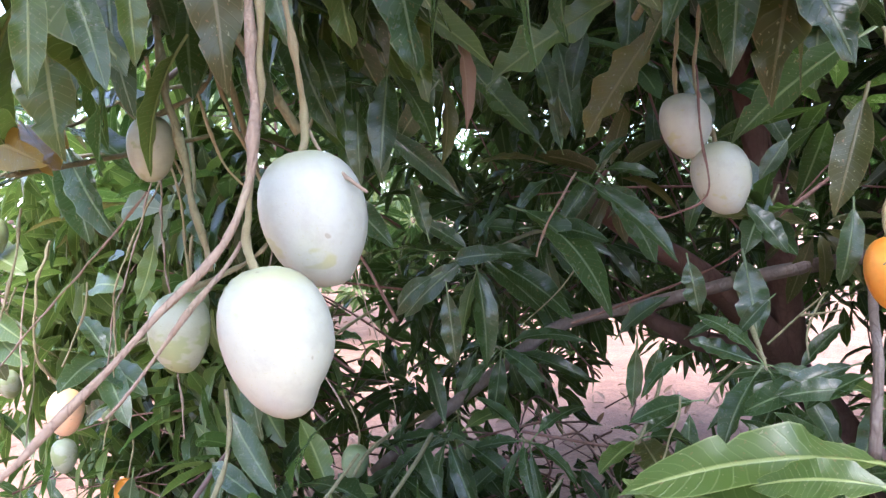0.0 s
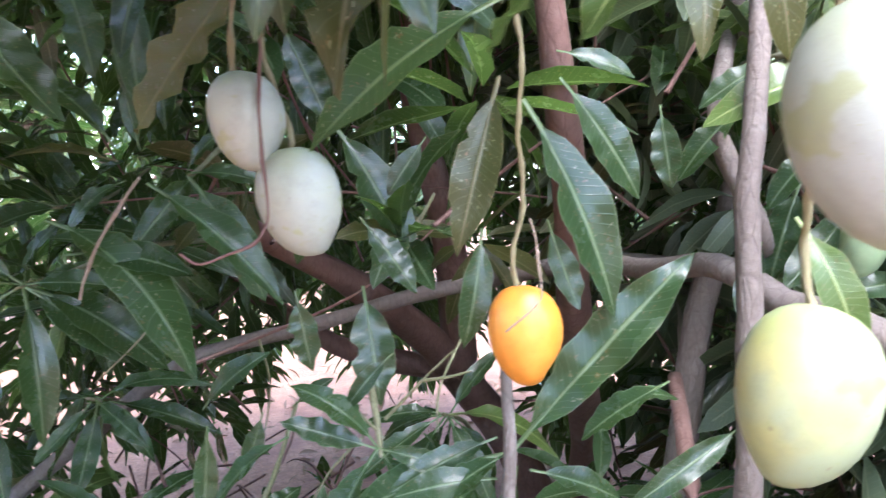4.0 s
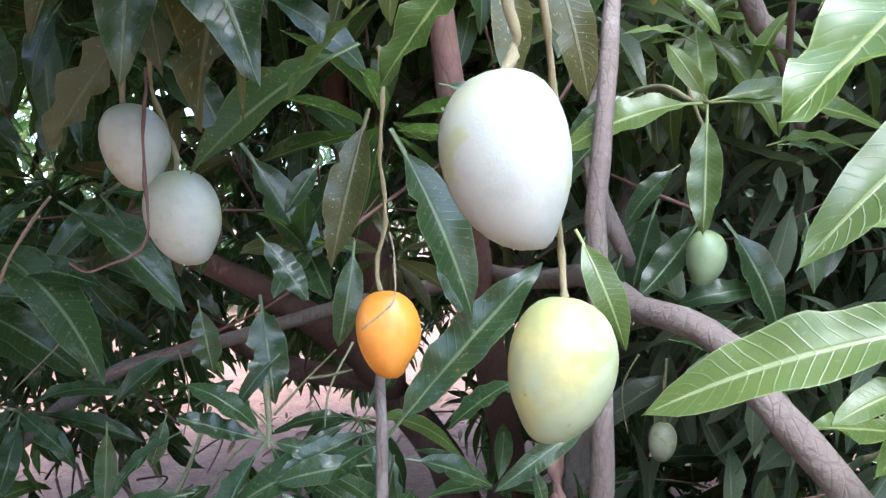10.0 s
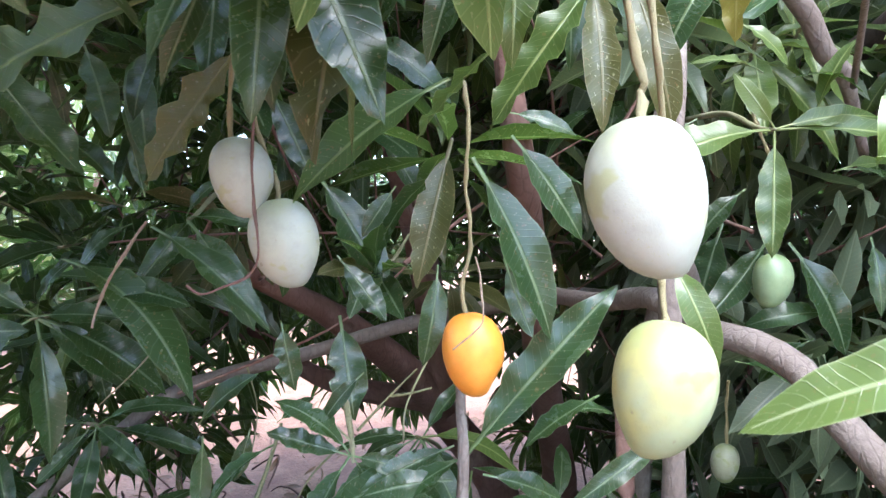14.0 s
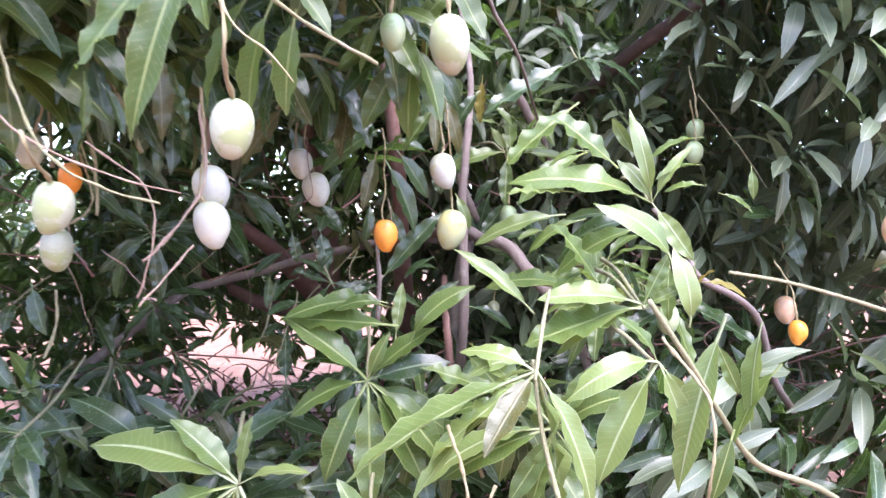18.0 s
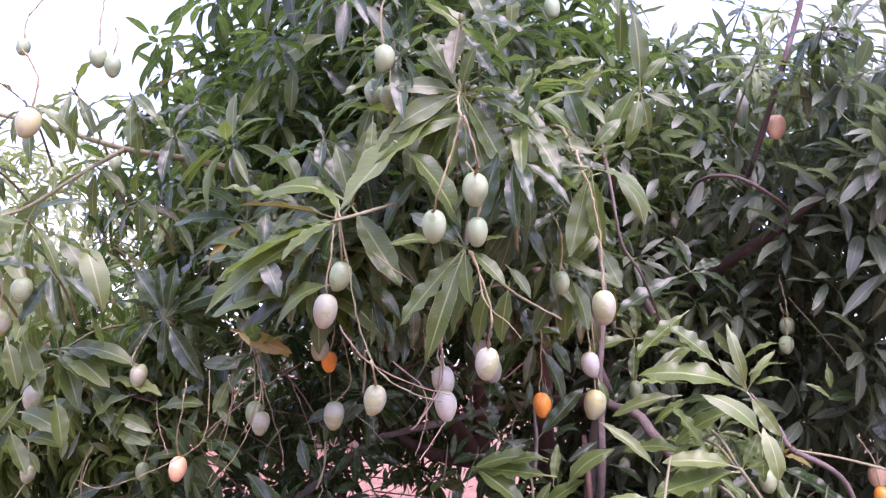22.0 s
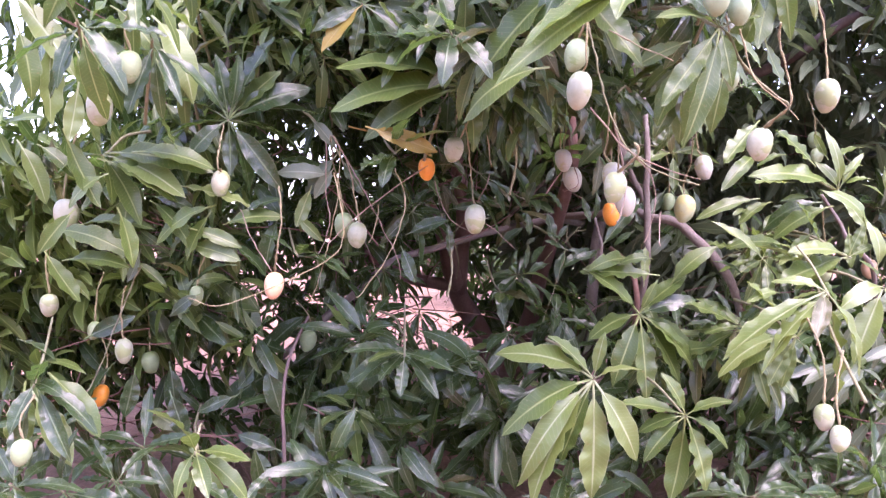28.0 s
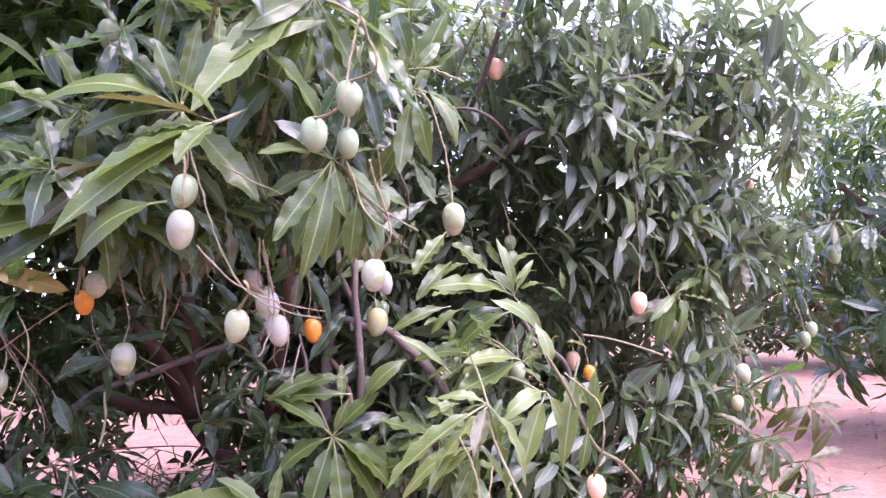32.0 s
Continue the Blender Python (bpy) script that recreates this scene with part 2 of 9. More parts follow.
BARK = {
    "limb": bark_material("red_brown_bark", (0.105, 0.050, 0.040), (0.19, 0.105, 0.083), (0.23, 0.165, 0.14)),
    "bough": bark_material("dark_bough_bark", (0.062, 0.040, 0.036), (0.125, 0.088, 0.078), (0.18, 0.14, 0.125)),
    "grey": bark_material("grey_branch_bark", (0.105, 0.080, 0.070), (0.20, 0.162, 0.142), (0.29, 0.26, 0.235), 1.6),
    "twig": bark_material("twig_bark", (0.12, 0.13, 0.065), (0.24, 0.22, 0.12), (0.30, 0.26, 0.20), 3.0),
    "stalk": bark_material("fruit_stalk", (0.19, 0.165, 0.08), (0.34, 0.29, 0.16), (0.26, 0.17, 0.12), 3.0),
    "pinkstalk": bark_material("bare_fruit_stalk", (0.17, 0.115, 0.085), (0.30, 0.225, 0.16), (0.30, 0.26, 0.17), 3.0),
}


def soil_material():
    m, n, l, b = material("red_soil")
    v = n.new("ShaderNodeTexCoord").outputs["Object"]
    big, mid, fine = noise_node(n, l, v, 0.35, 4), noise_node(n, l, v, 2.7, 5), noise_node(n, l, v, 45, 5)
    tone = ramp(n, l, mid, ((0.3, (0.21, 0.098, 0.068)), (0.55, (0.315, 0.166, 0.106)), (0.75, (0.40, 0.23, 0.152))))
    tone = mix_rgb(n, l, math_node(n, l, "MULTIPLY", smooth(n, l, big, 0.45, 0.65), 0.35), tone, (0.36, 0.22, 0.165))
    tone = mix_rgb(n, l, math_node(n, l, "MULTIPLY", smooth(n, l, fine, 0.35, 0.7), 0.6), tone, (0.15, 0.075, 0.05))
    clod = noise_node(n, l, v, 13.0, 4, 0.7)
    tone = mix_rgb(n, l, math_node(n, l, "MULTIPLY", smooth(n, l, clod, 0.46, 0.62), 0.5), tone, (0.17, 0.085, 0.052))
    l.new(tone, b.inputs["Base Color"])
    b.inputs["Roughness"].default_value = 0.95
    bump(n, l, b, math_node(n, l, "ADD", fine, mid), 0.7, 0.03)
    return m


SOIL = soil_material()

# ---- shapes ----


def mesh_from(name, verts, faces, mats, uvs=None, smooth_faces=True):
    me = bpy.data.meshes.new(name)
    me.from_pydata(verts, [], faces)
    for m in mats:
        me.materials.append(m)
    if smooth_faces:
        me.polygons.foreach_set("use_smooth", [True] * len(me.polygons))
    if uvs is not None:
        layer = me.uv_layers.new(name="UVMap")
        idx = np.empty(len(me.loops), dtype=np.int32)
        me.loops.foreach_get("vertex_index", idx)
        layer.data.foreach_set("uv", np.asarray(uvs, dtype=np.float32)[idx].ravel())
    me.update()
    return me


def leaf_shape(seed, droop, fold, wave, half, bite, twist=0.0, rows=17, lean=False):
    """Vertices, faces and UVs of a lance-shaped leaf, one unit long along +y from the foot of its stalk, upper side to +z."""
    r = random.Random(seed)
    cols = (-1.0, 0.0, 1.0) if lean else (-1.0, -0.55, 0.0, 0.55, 1.0)
    nc = len(cols)
    verts, uvs, faces = [], [], []
    py, pz, ang, step = 0.13, 0.0, droop * 0.1, 0.87 / (rows - 1)
    ph1, ph2, k1, k2 = r.uniform(0, 6), r.uniform(0, 6), r.uniform(2.2, 4.6), r.uniform(2.2, 4.6)
    bites = [(r.uniform(0.2, 0.95), r.choice((-1, 1)), r.uniform(0.03, 0.06), r.uniform(0.15, 0.4)) for _ in range(bite)]
    for i in range(rows):
        v = i / (rows - 1)
        w = half * 0.84 * max(0.0, 1 - abs((v - 0.5) / 0.502) ** 2.3) ** 1.05 + 0.001
        tw = twist * v
        for c in cols:
            cut = 1.0
            for at, s, size, deep in bites:
                if s * c > 0.9 and abs(v - at) < size:
                    cut = min(cut, 1 - deep * (1 - abs(v - at) / size) - 0.1)
            x = c * w * cut
            z = abs(x) * fold * 1.25 + 1.15 * wave * half * abs(c) ** 1.5 * (math.sin(k1 * 6.28 * v + ph1) if c > 0 else math.sin(k2 * 6.28 * v + ph2)) * min(1, 4 * v * (1.2 - v))
            xx, zz = x * math.cos(tw) - z * math.sin(tw), x * math.sin(tw) + z * math.cos(tw)
            verts.append((xx, py - zz * math.sin(ang) * -1, pz + zz * math.cos(ang)))
            uvs.append((0.5 + 0.5 * c, v))
        ang = -droop * (0.1 + 0.9 * v)
        py += step * math.cos(ang)
        pz += step * math.sin(ang)
    for i in range(rows - 1):
        for j in range(nc - 1):
            a = i * nc + j
            faces.append((a, a + 1, a + nc + 1, a + nc))
    if lean:
        return verts, faces, uvs
    # the stalk and the raised rib below the blade
    base = len(verts)
    path = [(0.0, 0.0, 0.0)] + [(verts[k * 5 + 2][0], verts[k * 5 + 2][1], verts[k * 5 + 2][2] - 0.001) for k in range(0, rows, 3)]
    for i, p in enumerate(path):
        s = (0.0105 if i < 2 else 0.006 * (1 - (i - 1) / len(path)))
        for a in range(3):
            t = a * 2.094 + 0.52
            verts.append((p[0] + s * math.cos(t), p[1], p[2] + s * math.sin(t)))
            uvs.append((0.5, 0.01))
    for i in range(len(path) - 1):
        for a in range(3):
            q = base + i * 3
            faces.append((q + a, q + (a + 1) % 3, q + 3 + (a + 1) % 3, q + 3 + a))
    return verts, faces, uvs


LEAF_KINDS = [(11, 0.4, 0.36, 0.14, 0.112, 0), (12, 0.75, 0.42, 0.18, 0.105, 0), (13, 1.05, 0.36, 0.20, 0.108, 2), (14, 0.2, 0.28, 0.22, 0.120, 1),
              (15, 0.55, 0.50, 0.14, 0.098, 3), (16, 1.3, 0.40, 0.16, 0.105, 0), (17, 0.35, 0.25, 0.26, 0.128, 3), (18, 0.9, 0.32, 0.24, 0.116, 1),
              (19, -0.35, 0.35, 0.18, 0.105, 0), (20, 0.65, 0.60, 0.16, 0.102, 2)]
LEAF_DATA = [leaf_shape(*k, twist=0.25 * ((i % 3) - 1)) for i, k in enumerate(LEAF_KINDS)]
FAR_DATA = [leaf_shape(*k, twist=0.25 * ((i % 3) - 1), rows=6, lean=True) for i, k in enumerate(LEAF_KINDS)]
LEAF_MESH = {}


def leaf_mesh(kind, tint):
    if (kind, tint) not in LEAF_MESH:
        v, fs, uv = LEAF_DATA[kind]
        LEAF_MESH[kind, tint] = mesh_from("leaf", v, fs, [LEAF[tint]], uv)
    return LEAF_MESH[kind, tint]


def part(name, me, parent, label=""):
    ob = new(name, me)
    ob.parent = parent
    return tagged(ob, label)


def aim(base, along, upward, length, width=1.0):
    """The pose of a leaf: its foot at base, along its way, upper side towards upward."""
    y = Vector(along).normalized()
    z = Vector(upward) - y * y.dot(Vector(upward))
    if z.length < 1e-3:
        z = Vector((0.3, 0.5, 0.2)) - y * y.dot(Vector((0.3, 0.5, 0.2)))
    z.normalize()
    x = y.cross(z)
    m = Matrix((x, y, z)).transposed().to_4x4()
    return Matrix.Translation(base) @ m @ Matrix.Diagonal((length * width, length, length, 1))


def whorl_poses(centre, axis, count, length, r, spread=(55, 105), sag=0.25):
    """Poses and kinds of the leaves round the end of a shoot that points along axis."""
    axis = Vector(axis).normalized()
    side = axis.orthogonal().normalized()
    other = axis.cross(side)
    out = []
    turn = r.uniform(0, 6.28)
    for i in range(count):
        a = turn + i * 2.39996 + r.uniform(-0.25, 0.25)
        tilt = radians(spread[0] + (spread[1] - spread[0]) * (i / max(1, count - 1)) + r.uniform(-10, 10))
        d = axis * math.cos(tilt) + (side * math.cos(a) + other * math.sin(a)) * math.sin(tilt)
        d.z -= sag * r.uniform(0.6, 1.4)
        up = Vector((0, 0, 1)) * 0.75 + axis * 0.6 + Vector((r.uniform(-0.35, 0.35), r.uniform(-0.35, 0.35), 0))
        foot = Vector(centre) - axis * (0.10 * length * i / max(1, count - 1) * 2.2)
        out.append((aim(foot, d, up, length * r.uniform(0.72, 1.12), r.uniform(1.0, 1.3)), r.randrange(len(LEAF_DATA))))
    return out


def tube(points, radii, sides=7, knots=0.0, seed=0, ends=True):
    """A bent, tapering round branch through the points: vertices and faces."""
    r = random.Random(seed)
    pts = [Vector(p) for p in points]
    fine, rad = [], []
    n = len(pts)
    for i in range(n - 1):
        p0, p1, p2, p3 = pts[max(i - 1, 0)], pts[i], pts[i + 1], pts[min(i + 2, n - 1)]
        steps = max(2, min(10, int((p2 - p1).length / (max(radii) * 2.5)) + 1))
        for k in range(steps):
            t = k / steps
            fine.append(0.5 * (2 * p1 + (p2 - p0) * t + (2 * p0 - 5 * p1 + 4 * p2 - p3) * t * t + (3 * p1 - 3 * p2 + p3 - p0) * t**3))
            rad.append(radii[i] + (radii[i + 1] - radii[i]) * t)
    fine.append(pts[-1])
    rad.append(radii[-1])
    verts, faces = [], []
    ref = Vector((0.31, 0.52, 0.79))
    for i, p in enumerate(fine):
        d = (fine[min(i + 1, len(fine) - 1)] - fine[max(i - 1, 0)]).normalized()
        u = d.cross(ref)
        u = (u if u.length > 0.1 else d.cross(Vector((1, 0, 0)))).normalized()
        w = d.cross(u)
        for a in range(sides):
            t = a * 2 * math.pi / sides
            s = rad[i] * (1 + knots * r.uniform(-1, 1))
            verts.append(tuple(p + (u * math.cos(t) + w * math.sin(t)) * s))
    for i in range(len(fine) - 1):
        for a in range(sides):
            q = i * sides
            faces.append((q + a, q + (a + 1) % sides, q + sides + (a + 1) % sides, q + sides + a))
    if ends:
        faces.append(tuple(range(sides))[::-1])
        faces.append(tuple(range(len(verts) - sides, len(verts))))
    return verts, faces


def knobby(points, radii, every=0.014):
    """The same line with a small swelling at every old joint."""
    pts, rad = [], []
    r = random.Random(int(abs(points[0][0]) * 9973 + abs(points[0][2]) * 7919))
    drift = Vector()
    count = len(points)
    for i in range(count - 1):
        p0, a, b, p3 = (Vector(points[min(max(j, 0), count - 1)]) for j in (i - 1, i, i + 1, i + 2))
        n = max(1, int((b - a).length / every))
        for k in range(n):
            t = k / n
            q = (radii[i] + (radii[i + 1] - radii[i]) * t) * 0.82
            swell = r.uniform(1.35, 1.75) if (len(pts) % 3 == 2) else 1.0
            drift = drift * 0.8 + Vector((r.uniform(-1, 1), r.uniform(-1, 1), r.uniform(-0.4, 0.4))) * every * 0.13
            mid = 0.5 * (2 * a + (b - p0) * t + (2 * p0 - 5 * a + 4 * b - p3) * t * t + (3 * a - 3 * b + p3 - p0) * t**3)
            pts.append(mid + (drift if pts else Vector()))
            rad.append(q * swell)
    return pts + [Vector(points[-1])], rad + [radii[-1]]


def stem(name, points, radii, mat, parent, label="", sides=7, knots=0.06, seed=1):
    v, fs = tube(points, radii, sides, knots, seed)
    return part(name, mesh_from(name, v, fs, [mat]), parent, label)


# ---- ground ----


def ground_height(x, y):
    near = 0.05 * noise.noise(Vector((x * 0.5, y * 0.5, 0))) + 0.02 * noise.noise(Vector((x * 2.1, y * 2.1, 3)))
    return near - 0.03


def build_ground():
    xs = [-900, -300, -120, -60, -30, -18] + [-12 + 0.4 * i for i in range(86)] + [26, 34, 50, 90, 200, 500, 900]
    ys = [-900, -300, -100, -40, -20, -10] + [-6 + 0.4 * i for i in range(86)] + [32, 40, 60, 110, 300, 900]
    verts = [(x, y, ground_height(x, y)) for y in ys for x in xs]
    w = len(xs)
    faces = [(j * w + i, j * w + i + 1, (j + 1) * w + i + 1, (j + 1) * w + i) for j in range(len(ys) - 1) for i in range(w - 1)]
    ob = new("ground", mesh_from("ground", verts, faces, [SOIL]))
    tagged(ob, "bare reddish sandy orchard soil with dry litter", "ground", kind="structure")


build_ground()

# ---- the mango tree ----
tree = tagged(new("mango_tree"), "low spreading mango tree with dark glossy leaves and hanging fruit", "tree")
tree.location = (1.0, 2.0, 0.0)
bpy.context.view_layer.update()


def under_tree(ob):
    ob.parent = tree
    ob.matrix_parent_inverse = Matrix.Translation((-1.0, -2.0, 0.0))
    return ob


def limb(name, points, radii, tint="limb", label="", sides=9, knots=0.07, seed=1):
    if name == "fruit_stalk":
        points, radii = knobby(points, radii, 0.022)
    return under_tree(stem(name, points, radii, BARK[tint], None, label, sides, knots, seed))


def shoot(centre, axis, count, length, tint="mature", seed=1, back=0.35, spread=(55, 105), sag=0.25, mix=0.15, label=""):
    """A leafy shoot: a twig that ends at centre and points along axis, with its leaves as parts."""
    r = random.Random(seed * 7919 + 13)
    c, a = Vector(centre), Vector(axis).normalized()
    start = c - a * back + Vector((r.uniform(-0.05, 0.05), r.uniform(-0.02, 0.08), -0.25 * back + r.uniform(-0.04, 0.04)))
    v, fs = tube([start, (start + c) / 2 + Vector((0, 0, 0.02)), c, c + a * 0.015], [0.006, 0.005, 0.0042, 0.002], 6, 0.08, seed)
    twig = under_tree(part("shoot", mesh_from("shoot", v, fs, [BARK["twig"]]), None, label))
    for m, kind in whorl_poses(centre, axis, count, length, r, spread, sag):
        t = tint
        if r.random() < mix:
            t = r.choice(("mature", "bronze", "young"))
        ob = new("leaf", leaf_mesh(kind, t))
        ob.parent = twig
        ob.matrix_basis = m
    return twig


def leaf(foot, tip, facing, width=1.0, kind=0, tint="mature", on=None):
    """One leaf of the tree from its foot to its tip, its upper side towards facing."""
    f, t = Vector(foot), Vector(tip)
    v = LEAF_DATA[kind][0]
    end = Vector(v[16 * 5 + 2])
    d = t - f
    size = d.length / end.length
    # turn the drooping shape so that its own tip meets the given tip
    y = d.normalized()
    z = Vector(facing) - y * y.dot(Vector(facing))
    z.normalize()
    frame_m = Matrix((y.cross(z), y, z)).transposed().to_4x4()
    e = end.normalized()
    turn = Matrix.Rotation(-math.atan2(e.z, e.y), 4, "X")
    ob = under_tree(new("leaf", leaf_mesh(kind, tint)))
    ob.matrix_basis = Matrix.Translation(f) @ frame_m @ turn @ Matrix.Diagonal((size * width, size, size, 1))
    if on is not None:
        ob.parent = on
        ob.matrix_parent_inverse = Matrix.Identity(4)
    return ob


def twig_end(centre, seed):
    """The end of a bare twig that bears a whorl of leaves."""
    r = random.Random(seed * 17 + 3)
    c = Vector(centre)
    back = Vector((0.3 + r.uniform(-0.2, 0.2), 0.5, 0.12 + r.uniform(-0.1, 0.15))) * 0.6
    v, fs = tube([c + back, c + back * 0.5 + Vector((r.uniform(-0.02, 0.02), 0, 0.02)), c + back * 0.12, c - back * 0.04], [0.006, 0.0052, 0.0042, 0.002], 7, 0.1, seed)
    return under_tree(part("shoot", mesh_from("shoot", v, fs, [BARK["twig"]]), None))


def spray(centre, ends, tint, facing, seed=1):
    """A shoot whose leaves run from its end to the given leaf tips."""
    r = random.Random(seed * 31 + 7)
    c = Vector(centre)
    mean = sum((Vector(e) for e in ends), Vector()) / len(ends)
    back = Vector((0.55, 0.85, 0.1)) * 0.25 - (mean - c) * 0.6
    v, fs = tube([c + back + Vector((0, 0, r.uniform(-0.05, 0.1))), c + back * 0.5 + Vector((0, 0, 0.02)), c, c - back * 0.05], [0.0035, 0.0045, 0.004, 0.002], 7, 0.1, seed)
    twig = under_tree(part("shoot", mesh_from("shoot", v, fs, [BARK["twig"]]), None))
    for e in ends:
        f0, t0 = c - back.normalized() * r.uniform(-0.06, 0.01) * 0.4, Vector(e)
        d = t0 - f0
        kind = r.choice((0, 0, 1, 3, 4, 7, 9, 2, 6))
        t = tint if r.random() > 0.12 else r.choice(("mature", "bronze", "young"))
        up = Vector(facing) + Vector((r.uniform(-0.4, 0.4), r.uniform(-0.4, 0.4), r.uniform(-0.1, 0.3)))
        ob = leaf(f0, t0, up, 1.2 * min(1.35, max(0.8, 0.24 / d.length)) * r.uniform(0.9, 1.12), kind, t)
        ob.parent = twig
        ob.matrix_parent_inverse = Matrix.Identity(4)
    return twig


def foliage(name, places, tint, seed, parent, label=""):
    """Many leaves at places (centre, axis, count, length) joined into one mesh of kind stuff."""
    r = random.Random(seed)
    V, F, U, n = [], [], [], 0
    data = [(np.array(v + [(0, 0, 0)] * 0), fs, np.array(u)) for v, fs, u in FAR_DATA]
    for c, a, k, length in places:
        for m, kind in whorl_poses(c, a, k, length, r):
            v, fs, u = data[kind]
            mm = np.array(m)
            V.append(v @ mm[:3, :3].T + mm[:3, 3])
            U.append(u)
            F.append((np.array([q for q in fs], dtype=np.int64) + n))
            n += len(v)
    V, U, F = np.concatenate(V), np.concatenate(U), np.concatenate(F)
    me = bpy.data.meshes.new(name)
    me.vertices.add(len(V))
    me.vertices.foreach_set("co", V.astype(np.float32).ravel())
    me.loops.add(F.size)
    me.loops.foreach_set("vertex_index", F.astype(np.int32).ravel())
    me.polygons.add(len(F))
    me.polygons.foreach_set("loop_start", np.arange(0, F.size, 4, dtype=np.int32))
    me.polygons.foreach_set("use_smooth", [True] * len(F))
    layer = me.uv_layers.new(name="UVMap")
    layer.data.foreach_set("uv", U[F.ravel()].astype(np.float32).ravel())
    me.materials.append(LEAF[tint])
    me.update()
    me.validate()
    ob = new(name, me)
    if parent is not None:
        ob.parent = parent
    return tagged(ob, label, kind="stuff")


def fruit_shape(seed):
    """A mango one unit long hanging from its top at the origin: fuller above, narrowing to a side beak."""
    r = random.Random(seed)
    rows, cols = 15, 18
    wide, beak, lean, flat = r.uniform(0.36, 0.40), r.uniform(0.03, 0.10), r.uniform(-0.05, 0.08), r.uniform(0.88, 0.95)
    notch = r.choice((0.08, 0.16, 0.24))
    verts, faces = [(0, 0, -0.012)], []
    for i in range(1, rows):
        u = i / rows
        z = -0.5 + 0.5 * math.cos(math.pi * u)
        s = math.sin(math.pi * u)
        w = wide * s**0.86 * (1.10 - 0.34 * u**1.5)
        cx = lean * math.sin(math.pi * u) + beak * u**3
        for j in range(cols):
            a = j * 2 * math.pi / cols
            dent = 1 - notch * math.exp(-((u - 0.76) / 0.11) ** 2) * max(0, math.cos(a)) ** 1.5
            verts.append((cx + w * math.cos(a) * dent, w * flat * math.sin(a), z - 0.012))
    verts.append((beak, 0, -1.008))
    last = len(verts) - 1
    for j in range(cols):
        k = (j + 1) % cols
        faces.append((0, 1 + j, 1 + k))
        for i in range(rows - 2):
            q = 1 + i * cols
            faces.append((q + j, q + cols + j, q + cols + k, q + k))
        q = 1 + (rows - 2) * cols
        faces.append((q + j, last, q + k))
    return verts, faces


FRUIT_MESH = {}
FRUIT_AT = []
FRUIT_LABEL = {
    "pale": "pale grey-green mango with a powdery bloom", "white": "large whitish-green mango with a waxy bloom", "green": "dull green unripe mango hanging",
    "yellow": "yellowish-green ripening mango on its stalk", "orange": "ripe orange-yellow mango on its stalk", "pink": "pinkish-orange mango with a pale bloom",
    "blush": "green mango with a reddish cheek"}


def mango(top, size, tint="pale", turn=0.0, tip=(0, 0), stalk=(), shape=0, wide=1.0):
    """A mango whose top is at top; tip leans its lower end; the stalk goes up from it through the given points."""
    if (shape, tint) not in FRUIT_MESH:
        FRUIT_MESH[shape, tint] = mesh_from("mango", *fruit_shape(shape + 5), [FRUIT[tint]])
    ob = new("mango", FRUIT_MESH[shape, tint])
    ob.matrix_basis = pose(*top, tip[0], tip[1], turn) @ Matrix.Diagonal((size * wide, size * wide, size, 1))
    FRUIT_AT.append(Vector(top) - Vector((0, 0, size / 2)))
    tagged(ob, FRUIT_LABEL[tint], "mango", "mangoes on the tree")
    if not stalk:
        r = random.Random(int(abs(top[0] * 1000 + top[2] * 777)))
        up = r.uniform(0.10, 0.24)
        stalk = [(top[0] + r.uniform(-0.02, 0.02), top[1] + 0.01, top[2] + up * 0.5), (top[0] + r.uniform(-0.05, 0.05), top[1] + r.uniform(0, 0.06), top[2] + up)]
    pts = [Vector(top) + Vector((0, 0, -0.006))] + [Vector(p) for p in stalk]
    radii = [0.0042] + [0.0027] * (len(pts) - 2) + [0.0034]
    v, fs = tube(*knobby(pts, radii), 6, 0.16, 3)
    inv = ob.matrix_basis.inverted()
    v = [tuple(inv @ Vector(p)) for p in v]
    st = new("stalk", mesh_from("stalk", v, fs, [BARK["stalk"]]))
    st.parent = ob
    return ob


limb("trunk", [(1.53, 2.42, -0.15), (1.55, 2.45, 0.1), (1.57, 2.49, 0.27), (1.55, 2.54, 0.42)], [0.12, 0.1, 0.092, 0.08], seed=3)
limb("limb", [(1.56, 2.52, 0.32), (1.464, 2.607, 0.645), (1.300, 2.630, 0.876), (1.124, 2.528, 1.070), (0.930, 2.372, 1.216), (0.733, 2.218, 1.346), (0.571, 2.099, 1.427), (0.397, 1.991, 1.539)], [0.078, 0.07, 0.062, 0.055, 0.046, 0.038, 0.03, 0.02], seed=4)
limb("limb", [(1.25, 2.60, 0.93), (1.19, 2.52, 1.2), (1.12, 2.42, 1.45), (1.0, 2.4, 1.9), (0.9, 2.3, 2.6)], [0.058, 0.054, 0.05, 0.04, 0.02], seed=14)
limb("limb", [(1.22, 2.58, 0.97), (1.03, 2.66, 1.0), (0.84, 2.72, 1.06), (0.5, 2.9, 1.3)], [0.045, 0.04, 0.034, 0.022], seed=15)
limb("limb", [(1.56, 2.50, 0.28), (1.532, 2.274, 0.685), (1.358, 2.039, 1.011), (1.183, 1.801, 1.261), (1.042, 1.601, 1.526), (0.954, 1.484, 1.689), (0.9, 1.5, 2.1)], [0.07, 0.058, 0.048, 0.04, 0.034, 0.03, 0.02], seed=5)
